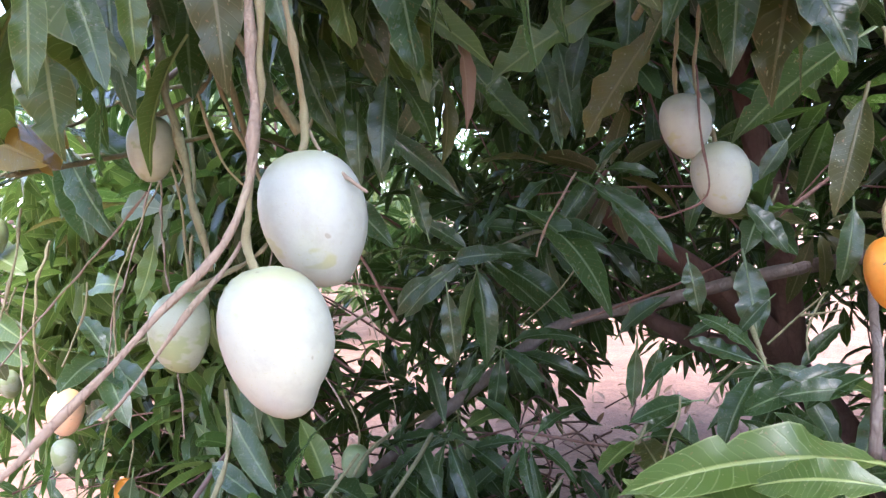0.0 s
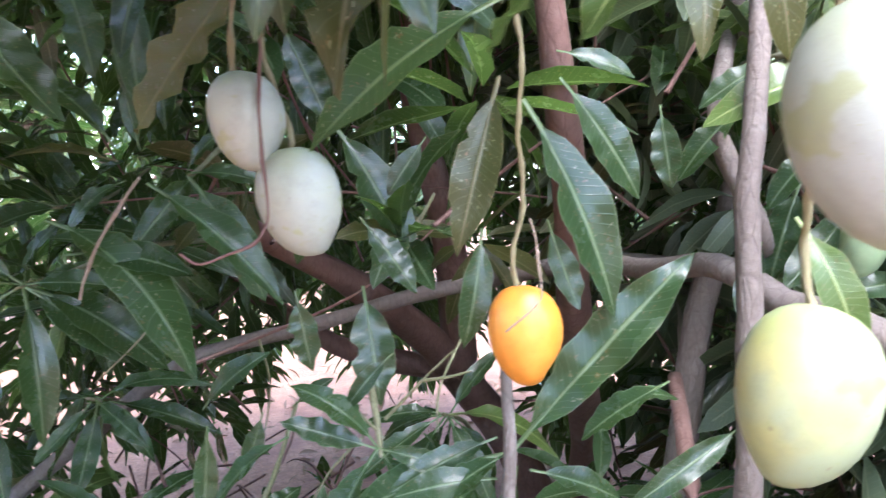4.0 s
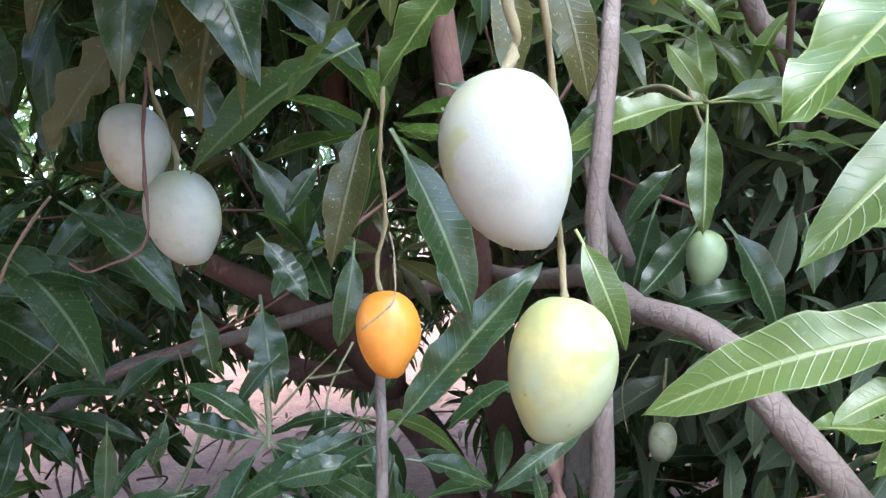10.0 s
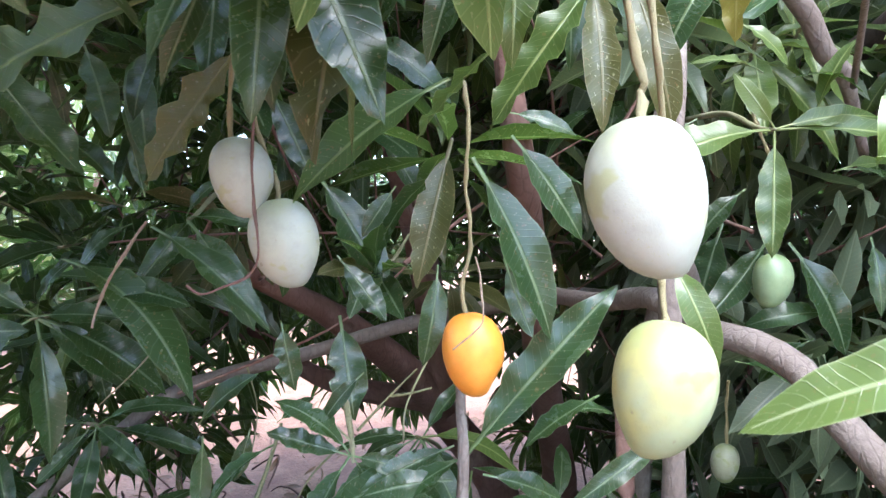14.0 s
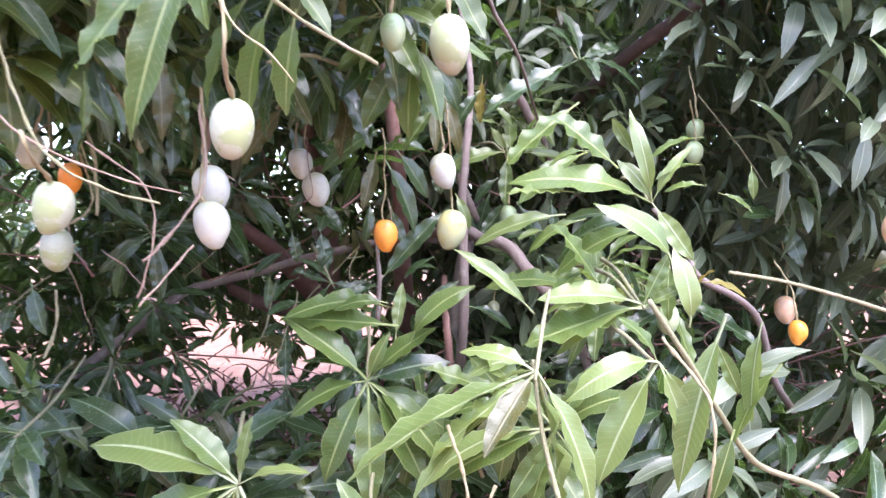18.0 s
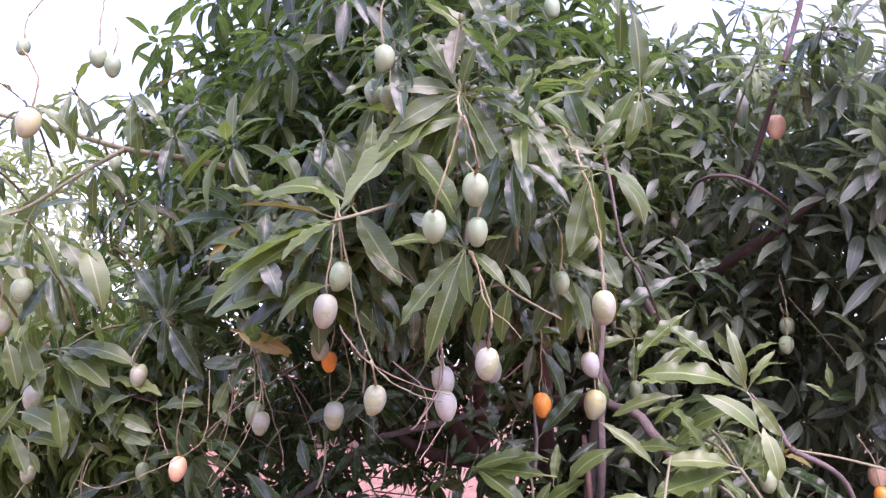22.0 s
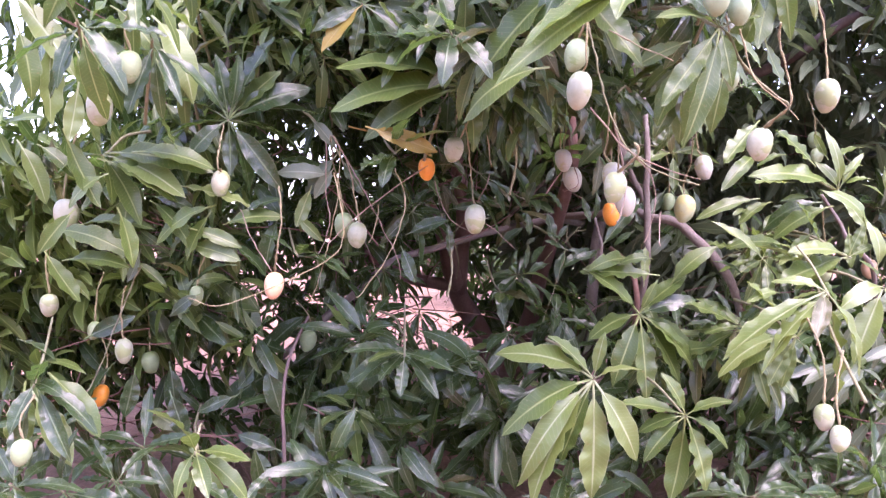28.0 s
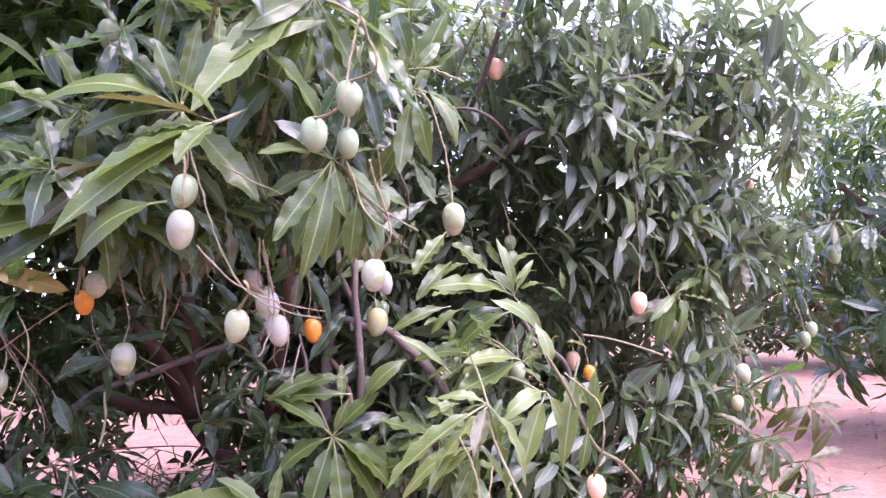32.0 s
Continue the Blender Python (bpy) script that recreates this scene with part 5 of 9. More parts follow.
shoot((1.539, 0.337, 2.994), (-0.35, -0.5, 0.3), 12, 0.22, "mature", 222, 0.3, (50, 105), 0.6)
shoot((2.143, 0.113, 3.175), (-0.35, -0.5, 0.3), 13, 0.23, "young", 223, 0.3, (50, 105), 0.6)
shoot((2.798, -0.423, 2.489), (-0.35, -0.5, 0.3), 13, 0.22, "mature", 224, 0.3, (50, 105), 0.6)
shoot((3.035, -0.586, 2.371), (-0.35, -0.5, 0.3), 13, 0.21, "mature", 225, 0.3, (50, 105), 0.6)
shoot((1.326, 0.508, 2.832), (-0.35, -0.5, 0.3), 11, 0.19, "young", 226, 0.3, (50, 105), 0.6)
shoot((2.252, -0.124, 2.437), (-0.35, -0.5, 0.3), 12, 0.21, "mature", 227, 0.3, (50, 105), 0.6)
shoot((-0.096, 2.086, 0.813), (-0.4, -0.6, 0.4), 13, 0.20, "mature", 240, 0.3, (50, 105), 0.4)
shoot((0.020, 1.879, 0.736), (-0.4, -0.6, 0.4), 13, 0.22, "mature", 241, 0.3, (50, 105), 0.4)
shoot((0.416, 1.842, 0.690), (-0.4, -0.6, 0.4), 12, 0.20, "young", 243, 0.3, (50, 105), 0.4)
shoot((0.547, 1.502, 0.623), (-0.4, -0.6, 0.4), 13, 0.20, "young", 246, 0.3, (50, 105), 0.4)
shoot((0.065, 2.340, 0.865), (-0.4, -0.6, 0.4), 10, 0.20, "young", 247, 0.3, (50, 105), 0.4)
shoot((0.312, 1.423, 0.626), (-0.4, -0.6, 0.4), 10, 0.24, "mature", 248, 0.3, (50, 105), 0.4)
# lighter young tint chosen here to stand in for sky sheen
shoot((-0.787, 1.982, 2.205), (-0.45, -0.6, 0.4), 10, 0.23, "young", 270, 0.3, (50, 105), 0.5)
shoot((-0.585, 1.898, 2.276), (-0.45, -0.6, 0.4), 11, 0.24, "young", 271, 0.3, (50, 105), 0.5)
shoot((-0.369, 1.801, 2.263), (-0.45, -0.6, 0.4), 10, 0.23, "young", 272, 0.3, (50, 105), 0.5)
shoot((-0.886, 1.803, 1.916), (-0.45, -0.6, 0.4), 12, 0.23, "young", 273, 0.3, (50, 105), 0.5)
shoot((-0.555, 1.873, 2.045), (-0.45, -0.6, 0.4), 13, 0.19, "young", 274, 0.3, (50, 105), 0.5)
shoot((-0.271, 1.850, 2.048), (-0.45, -0.6, 0.4), 12, 0.25, "young", 275, 0.3, (50, 105), 0.5)
shoot((-0.115, 1.811, 2.326), (-0.45, -0.6, 0.4), 13, 0.22, "young", 277, 0.3, (50, 105), 0.5)
shoot((0.131, 2.224, 1.333), (-0.5, -0.6, 0.3), 11, 0.21, "mature", 290, 0.3, (50, 105), 0.5)
shoot((0.178, 1.999, 1.136), (-0.5, -0.6, 0.3), 12, 0.22, "mature", 291, 0.3, (50, 105), 0.5)
shoot((0.217, 1.782, 0.951), (-0.5, -0.6, 0.3), 9, 0.19, "mature", 292, 0.3, (50, 105), 0.5)
shoot((0.024, 1.898, 0.937), (-0.5, -0.6, 0.3), 9, 0.24, "mature", 293, 0.3, (50, 105), 0.5)
shoot((0.516, 1.519, 0.861), (-0.5, -0.6, 0.3), 10, 0.22, "mature", 296, 0.3, (50, 105), 0.5)
shoot((0.833, 1.729, 1.104), (-0.5, -0.6, 0.3), 12, 0.24, "mature", 297, 0.3, (50, 105), 0.5)
shoot((0.525, 2.343, 1.411), (-0.5, -0.6, 0.3), 11, 0.20, "mature", 298, 0.3, (50, 105), 0.5)
shoot((0.715, 1.385, 0.927), (-0.5, -0.6, 0.3), 10, 0.22, "mature", 299, 0.3, (50, 105), 0.5)
shoot((0.149, 2.350, 1.537), (-0.5, -0.6, 0.3), 12, 0.20, "mature", 300, 0.3, (50, 105), 0.5)
# further shoots added above, which keep the sun off the leaves on the left
shoot((0.227, 0.633, 2.405), (-0.3, -0.5, 0.4), 11, 0.25, "mature", 320, 0.3, (50, 110), 0.4)
shoot((0.076, 0.653, 2.363), (-0.3, -0.5, 0.4), 9, 0.20, "mature", 321, 0.3, (50, 110), 0.4)
shoot((0.201, 0.667, 2.460), (-0.3, -0.5, 0.4), 12, 0.21, "mature", 322, 0.3, (50, 110), 0.4)
shoot((0.304, 0.559, 2.407), (-0.3, -0.5, 0.4), 12, 0.26, "mature", 323, 0.3, (50, 110), 0.4)
shoot((0.358, 0.773, 2.312), (-0.3, -0.5, 0.4), 11, 0.26, "mature", 324, 0.3, (50, 110), 0.4)
shoot((0.477, 0.815, 2.377), (-0.3, -0.5, 0.4), 12, 0.23, "mature", 325, 0.3, (50, 110), 0.4)
shoot((0.394, 0.719, 2.404), (-0.3, -0.5, 0.4), 12, 0.25, "mature", 326, 0.3, (50, 110), 0.4)
shoot((0.350, 0.535, 2.290), (-0.3, -0.5, 0.4), 11, 0.23, "mature", 327, 0.3, (50, 110), 0.4)
shoot((0.353, 0.824, 2.139), (-0.3, -0.5, 0.4), 12, 0.25, "mature", 328, 0.3, (50, 110), 0.4)
shoot((2.803, 0.579, 2.684), (-0.35, -0.5, 0.3), 12, 0.26, "mature", 340, 0.3, (50, 110), 0.5)
shoot((3.565, 0.397, 2.926), (-0.35, -0.5, 0.3), 12, 0.25, "mature", 341, 0.3, (50, 110), 0.5)
shoot((3.765, 0.033, 2.653), (-0.35, -0.5, 0.3), 10, 0.23, "mature", 342, 0.3, (50, 110), 0.5)
shoot((2.545, 0.352, 3.012), (-0.35, -0.5, 0.3), 12, 0.26, "young", 343, 0.3, (50, 110), 0.5)
shoot((3.329, 0.828, 3.409), (-0.35, -0.5, 0.3), 12, 0.28, "mature", 344, 0.3, (50, 110), 0.5)
shoot((2.860, 0.290, 2.502), (-0.35, -0.5, 0.3), 10, 0.23, "mature", 345, 0.3, (50, 110), 0.5)
shoot((2.442, 0.789, 3.143), (-0.35, -0.5, 0.3), 9, 0.26, "mature", 346, 0.3, (50, 110), 0.5)
shoot((2.503, 0.365, 3.131), (-0.35, -0.5, 0.3), 9, 0.23, "mature", 347, 0.3, (50, 110), 0.5)
shoot((2.637, 0.382, 3.394), (-0.35, -0.5, 0.3), 11, 0.23, "mature", 348, 0.3, (50, 110), 0.5)
shoot((3.205, 1.022, 2.893), (-0.35, -0.5, 0.3), 12, 0.27, "young", 349, 0.3, (50, 110), 0.5)
shoot((2.959, 0.310, 2.918), (-0.35, -0.5, 0.3), 9, 0.23, "mature", 350, 0.3, (50, 110), 0.5)
shoot((2.776, 0.614, 2.513), (-0.35, -0.5, 0.3), 10, 0.22, "mature", 351, 0.3, (50, 110), 0.5)
shoot((2.702, 1.471, 2.926), (-0.35, -0.5, 0.3), 12, 0.24, "young", 352, 0.3, (50, 110), 0.5)
shoot((3.144, 0.373, 2.802), (-0.35, -0.5, 0.3), 10, 0.25, "young", 353, 0.3, (50, 110), 0.5)
shoot((3.604, 0.299, 3.497), (-0.35, -0.5, 0.3), 11, 0.24, "mature", 354, 0.3, (50, 110), 0.5)
shoot((3.285, 0.485, 2.687), (-0.35, -0.5, 0.3), 12, 0.27, "mature", 355, 0.3, (50, 110), 0.5)
shoot((3.241, 0.695, 3.321), (-0.35, -0.5, 0.3), 10, 0.22, "mature", 356, 0.3, (50, 110), 0.5)
shoot((2.437, 0.527, 2.537), (-0.35, -0.5, 0.3), 12, 0.24, "young", 357, 0.3, (50, 110), 0.5)
shoot((3.244, 0.503, 3.118), (-0.35, -0.5, 0.3), 9, 0.28, "mature", 358, 0.3, (50, 110), 0.5)
shoot((3.267, 0.261, 3.464), (-0.35, -0.5, 0.3), 12, 0.25, "young", 359, 0.3, (50, 110), 0.5)
shoot((3.208, 0.070, 2.969), (-0.35, -0.5, 0.3), 12, 0.25, "mature", 360, 0.3, (50, 110), 0.5)
shoot((2.289, 0.776, 3.006), (-0.35, -0.5, 0.3), 12, 0.23, "mature", 361, 0.3, (50, 110), 0.5)
shoot((2.428, 1.220, 2.421), (-0.35, -0.5, 0.3), 11, 0.25, "young", 362, 0.3, (50, 110), 0.5)
shoot((2.778, 0.349, 3.160), (-0.35, -0.5, 0.3), 11, 0.22, "mature", 363, 0.3, (50, 110), 0.5)
shoot((2.792, 0.272, 3.207), (-0.35, -0.5, 0.3), 10, 0.26, "mature", 364, 0.3, (50, 110), 0.5)
shoot((2.649, 0.442, 2.496), (-0.35, -0.5, 0.3), 10, 0.22, "mature", 365, 0.3, (50, 110), 0.5)
shoot((2.911, 1.329, 2.600), (-0.35, -0.5, 0.3), 12, 0.22, "mature", 366, 0.3, (50, 110), 0.5)
shoot((3.353, 0.343, 2.568), (-0.35, -0.5, 0.3), 9, 0.24, "mature", 367, 0.3, (50, 110), 0.5)
shoot((2.722, 1.029, 2.983), (-0.35, -0.5, 0.3), 11, 0.27, "mature", 368, 0.3, (50, 110), 0.5)
shoot((2.418, 1.101, 2.615), (-0.35, -0.5, 0.3), 12, 0.22, "young", 369, 0.3, (50, 110), 0.5)
shoot((3.083, 0.365, 2.677), (-0.35, -0.5, 0.3), 12, 0.23, "mature", 370, 0.3, (50, 110), 0.5)
shoot((3.529, 0.107, 3.194), (-0.35, -0.5, 0.3), 12, 0.23, "mature", 371, 0.3, (50, 110), 0.5)
shoot((2.390, 0.574, 2.947), (-0.35, -0.5, 0.3), 12, 0.27, "young", 372, 0.3, (50, 110), 0.5)
shoot((2.805, 0.942, 2.422), (-0.35, -0.5, 0.3), 10, 0.23, "mature", 373, 0.3, (50, 110), 0.5)
shoot((2.670, 1.908, 3.183), (-0.35, -0.5, 0.3), 9, 0.27, "young", 380, 0.3, (50, 110), 0.5)
shoot((2.682, 1.241, 3.334), (-0.35, -0.5, 0.3), 12, 0.24, "young", 381, 0.3, (50, 110), 0.5)
shoot((3.055, 1.859, 3.562), (-0.35, -0.5, 0.3), 9, 0.25, "mature", 382, 0.3, (50, 110), 0.5)
shoot((2.571, 1.326, 3.179), (-0.35, -0.5, 0.3), 10, 0.25, "young", 383, 0.3, (50, 110), 0.5)
shoot((2.374, 1.675, 3.624), (-0.35, -0.5, 0.3), 11, 0.26, "young", 384, 0.3, (50, 110), 0.5)
shoot((3.311, 1.288, 3.448), (-0.35, -0.5, 0.3), 9, 0.25, "mature", 385, 0.3, (50, 110), 0.5)
shoot((2.355, 1.488, 3.442), (-0.35, -0.5, 0.3), 9, 0.25, "young", 386, 0.3, (50, 110), 0.5)
shoot((2.021, 1.442, 3.030), (-0.35, -0.5, 0.3), 11, 0.28, "mature", 387, 0.3, (50, 110), 0.5)
shoot((2.440, 2.176, 3.604), (-0.35, -0.5, 0.3), 10, 0.24, "young", 388, 0.3, (50, 110), 0.5)
shoot((2.728, 1.705, 3.213), (-0.35, -0.5, 0.3), 10, 0.27, "young", 389, 0.3, (50, 110), 0.5)
shoot((2.173, 1.762, 3.596), (-0.35, -0.5, 0.3), 9, 0.24, "mature", 390, 0.3, (50, 110), 0.5)
shoot((2.372, 1.010, 3.435), (-0.35, -0.5, 0.3), 9, 0.22, "mature", 391, 0.3, (50, 110), 0.5)
shoot((2.529, 1.988, 3.036), (-0.35, -0.5, 0.3), 10, 0.25, "mature", 392, 0.3, (50, 110), 0.5)
shoot((2.399, 1.402, 3.276), (-0.35, -0.5, 0.3), 10, 0.25, "mature", 393, 0.3, (50, 110), 0.5)
shoot((3.280, 1.435, 4.032), (-0.35, -0.5, 0.3), 11, 0.24, "mature", 394, 0.3, (50, 110), 0.5)
shoot((3.289, 1.272, 3.522), (-0.35, -0.5, 0.3), 9, 0.27, "mature", 395, 0.3, (50, 110), 0.5)
shoot((2.427, 2.143, 3.891), (-0.35, -0.5, 0.3), 11, 0.26, "mature", 396, 0.3, (50, 110), 0.5)
shoot((2.254, 1.243, 3.400), (-0.35, -0.5, 0.3), 10, 0.24, "young", 397, 0.3, (50, 110), 0.5)
shoot((2.695, 1.575, 3.770), (-0.35, -0.5, 0.3), 12, 0.25, "young", 398, 0.3, (50, 110), 0.5)
shoot((2.686, 1.588, 3.563), (-0.35, -0.5, 0.3), 11, 0.25, "mature", 399, 0.3, (50, 110), 0.5)
shoot((2.055, 1.169, 3.628), (-0.35, -0.5, 0.3), 9, 0.23, "mature", 400, 0.3, (50, 110), 0.5)
shoot((2.543, 1.858, 3.460), (-0.35, -0.5, 0.3), 12, 0.25, "mature", 401, 0.3, (50, 110), 0.5)
shoot((2.947, 1.649, 4.043), (-0.35, -0.5, 0.3), 10, 0.24, "young", 402, 0.3, (50, 110), 0.5)
shoot((3.470, 1.448, 4.090), (-0.35, -0.5, 0.3), 9, 0.22, "mature", 403, 0.3, (50, 110), 0.5)

# ---- the leaves that hang in front, shoot by shoot ----
leaf((0.364, 1.047, 1.911), (0.402, 1.005, 1.669), (-0.10, -0.98, 0.16), 1.05, 7, "mature")
leaf((0.483, 0.933, 1.908), (0.421, 0.924, 1.616), (-0.58, -0.80, 0.15), 1.13, 6, "bronze")
leaf((0.519, 1.124, 1.795), (0.633, 1.079, 1.707), (-0.01, -0.90, 0.45), 1.70, 1, "mature")
leaf((0.561, 1.106, 1.816), (0.499, 1.142, 1.867), (0.21, -0.68, 0.71), 1.70, 1, "mature")
leaf((0.519, 0.711, 1.844), (0.520, 0.714, 1.666), (-0.24, -0.97, -0.02), 1.08, 6, "young")
leaf((0.511, 0.711, 1.685), (0.453, 0.732, 1.614), (-0.78, -0.18, 0.60), 1.50, 3, "young")
leaf((0.603, 1.019, 1.725), (0.431, 1.061, 1.583), (-0.58, -0.61, 0.53), 1.70, 4, "spot")
leaf((0.629, 0.758, 1.765), (0.532, 0.772, 1.631), (-0.66, -0.63, 0.41), 1.18, 3, "young")
leaf((0.608, 0.980, 1.884), (0.569, 1.003, 1.735), (-0.36, -0.93, -0.05), 1.30, 9, "mature")
leaf((0.628, 0.971, 1.898), (0.586, 0.988, 1.767), (-0.45, -0.89, 0.03), 1.15, 3, "mature")
leaf((0.570, 0.996, 1.921), (0.511, 1.015, 1.766), (-0.49, -0.87, 0.09), 1.33, 1, "mature")
leaf((0.739, 0.873, 1.824), (0.786, 0.854, 1.648), (-0.42, -0.91, -0.01), 1.13, 7, "bronze")
leaf((0.706, 0.889, 1.819), (0.707, 0.867, 1.649), (-0.29, -0.95, 0.13), 1.32, 9, "bronze")
leaf((0.844, 0.821, 1.889), (0.838, 0.822, 1.740), (-0.86, -0.51, 0.03), 1.12, 3, "olive")
leaf((0.838, 0.824, 1.844), (0.763, 0.848, 1.713), (-0.76, -0.55, 0.34), 1.53, 1, "mature")
leaf((0.679, 0.904, 1.853), (0.686, 0.896, 1.716), (0.33, -0.94, 0.07), 1.60, 0, "mature")
leaf((0.646, 1.109, 1.670), (0.595, 1.105, 1.478), (-0.43, -0.89, 0.13), 1.47, 4, "bronze")
leaf((0.627, 1.113, 1.507), (0.602, 1.105, 1.378), (-0.13, -0.99, 0.09), 1.43, 1, "mature")
leaf((0.669, 1.098, 1.645), (0.761, 1.056, 1.411), (0.06, -0.98, 0.20), 1.55, 4, "mature")
leaf((0.830, 1.291, 1.706), (0.941, 1.255, 1.537), (0.06, -0.97, 0.24), 1.70, 0, "mature")
leaf((0.826, 1.293, 1.743), (0.926, 1.249, 1.706), (-0.21, -0.86, 0.46), 1.70, 4, "mature")
leaf((0.657, 1.362, 1.625), (0.601, 1.366, 1.543), (-0.30, -0.94, 0.16), 1.70, 0, "mature")
leaf((0.949, 1.248, 2.059), (1.044, 1.200, 1.823), (-0.37, -0.93, 0.04), 1.28, 1, "mature")
leaf((0.720, 0.784, 1.526), (0.751, 0.754, 1.422), (-0.47, -0.87, 0.11), 1.36, 5, "young")
leaf((0.659, 1.115, 1.246), (0.849, 1.035, 1.479), (-0.71, -0.60, 0.37), 0.99, 3, "mature")
leaf((0.663, 1.114, 1.253), (0.565, 1.127, 1.196), (-0.51, -0.36, 0.78), 1.70, 0, "mature")
leaf((0.649, 1.119, 1.223), (0.532, 1.143, 1.210), (-0.22, -0.72, 0.66), 1.70, 1, "mature")
leaf((0.828, 1.046, 1.334), (0.745, 1.095, 1.263), (-0.71, -0.25, 0.66), 1.70, 0, "mature")
leaf((0.917, 0.536, 1.467), (0.734, 0.715, 1.376), (-0.68, -0.38, 0.62), 1.14, 1, "fresh_lit")
leaf((1.016, 0.589, 1.793), (0.765, 0.613, 1.596), (-0.59, -0.38, 0.71), 1.22, 3, "young")
leaf((1.113, 0.644, 1.662), (0.853, 0.669, 1.491), (-0.50, -0.55, 0.67), 1.07, 1, "young")
leaf((0.870, 0.563, 1.422), (0.784, 0.584, 1.396), (-0.36, -0.44, 0.82), 1.54, 1, "young")
leaf((0.972, 0.512, 1.456), (0.813, 0.573, 1.358), (-0.56, -0.16, 0.81), 1.48, 1, "young")
leaf((0.747, 0.337, 1.514), (0.604, 0.421, 1.508), (-0.23, -0.32, 0.92), 1.70, 3, "fresh_lit")
tw = twig_end((1.136, 1.053, 1.701), 19)
leaf((1.139, 1.051, 1.699), (0.944, 1.139, 1.625), (-0.49, -0.49, 0.72), 1.70, 1, "young", tw)
leaf((1.141, 1.051, 1.698), (1.105, 1.020, 1.510), (-0.64, -0.73, 0.24), 1.20, 3, "young", tw)
leaf((1.140, 1.051, 1.699), (1.372, 0.934, 1.658), (-0.31, -0.80, 0.52), 0.78, 1, "young", tw)
leaf((1.216, 1.012, 1.637), (1.336, 0.945, 1.627), (-0.14, -0.39, 0.91), 1.70, 7, "young", tw)
leaf((1.254, 0.995, 1.754), (1.155, 1.031, 1.773), (0.10, -0.26, 0.96), 1.70, 2, "mature", tw)
leaf((1.141, 1.050, 1.701), (1.088, 1.079, 1.787), (-0.63, -0.77, -0.14), 1.39, 5, "fresh_lit", tw)
leaf((1.127, 1.059, 1.785), (1.038, 1.119, 1.801), (-0.13, -0.44, 0.89), 1.70, 7, "fresh_lit", tw)
leaf((1.193, 1.025, 1.717), (1.240, 0.993, 1.831), (-0.92, 0.02, 0.38), 1.70, 4, "young", tw)
leaf((1.091, 1.078, 1.860), (1.135, 1.021, 1.786), (-0.12, -0.82, 0.56), 1.70, 1, "young", tw)
leaf((1.281, 0.982, 1.829), (1.322, 0.971, 1.902), (-0.83, -0.38, 0.40), 1.33, 3, "young", tw)
leaf((1.141, 1.050, 1.700), (1.284, 0.990, 1.717), (-0.39, -0.78, 0.49), 1.26, 1, "young", tw)
leaf((1.240, 1.113, 1.531), (1.319, 1.070, 1.347), (-0.17, -0.97, 0.15), 1.70, 1, "mature")
leaf((1.215, 1.124, 1.545), (1.097, 1.142, 1.412), (-0.72, -0.36, 0.59), 1.70, 8, "mature")
leaf((1.177, 1.141, 1.618), (1.092, 1.172, 1.518), (-0.75, -0.40, 0.52), 1.70, 1, "mature")
leaf((1.306, 1.083, 1.417), (1.177, 1.148, 1.393), (-0.42, -0.58, 0.70), 1.70, 1, "mature")
leaf((1.321, 1.081, 1.649), (1.434, 1.047, 1.604), (0.09, -0.67, 0.73), 1.70, 2, "mature")
leaf((1.362, 1.061, 1.540), (1.359, 1.039, 1.414), (-0.52, -0.84, 0.16), 1.70, 4, "mature")
leaf((1.276, 1.094, 1.376), (1.200, 1.137, 1.301), (-0.74, -0.19, 0.64), 1.70, 1, "mature")
leaf((1.092, 1.174, 1.486), (1.050, 1.178, 1.378), (-0.73, -0.63, 0.27), 1.70, 8, "mature")
leaf((1.158, 1.143, 1.340), (1.240, 1.084, 1.289), (0.24, -0.42, 0.88), 1.70, 1, "mature")
leaf((1.326, 1.072, 1.339), (1.396, 1.036, 1.249), (-0.13, -0.95, 0.28), 1.70, 1, "mature")
leaf((1.175, 1.189, 1.563), (1.125, 1.195, 1.405), (-0.84, -0.48, 0.25), 1.70, 6, "mature")
leaf((1.140, 1.210, 1.739), (1.046, 1.258, 1.669), (-0.65, -0.62, 0.44), 1.70, 0, "mature")
leaf((1.105, 1.226, 1.673), (1.021, 1.272, 1.560), (-0.79, -0.45, 0.40), 1.70, 1, "mature")
leaf((0.994, 1.281, 1.675), (1.003, 1.262, 1.551), (-0.61, -0.79, 0.08), 1.70, 3, "mature")
leaf((0.848, 1.352, 1.506), (0.889, 1.327, 1.371), (-0.28, -0.95, 0.09), 1.70, 8, "mature")
leaf((0.577, 1.602, 1.669), (0.702, 1.536, 1.421), (0.13, -0.94, 0.32), 1.70, 4, "mature")
leaf((0.292, 1.458, 1.560), (0.456, 1.365, 1.400), (0.21, -0.74, 0.64), 1.34, 4, "mature")
leaf((0.164, 1.521, 1.510), (0.344, 1.406, 1.297), (0.32, -0.70, 0.64), 1.43, 5, "mature")
leaf((0.553, 1.325, 1.424), (0.564, 1.287, 1.272), (-0.14, -0.96, 0.23), 1.70, 6, "mature")
leaf((0.458, 1.378, 1.773), (0.517, 1.358, 1.641), (0.08, -0.98, 0.18), 1.70, 3, "mature")
leaf((0.514, 1.346, 1.557), (0.476, 1.374, 1.449), (-0.80, -0.58, 0.13), 1.70, 1, "mature")
leaf((0.550, 1.327, 1.515), (0.612, 1.278, 1.417), (0.15, -0.84, 0.52), 1.70, 3, "mature")
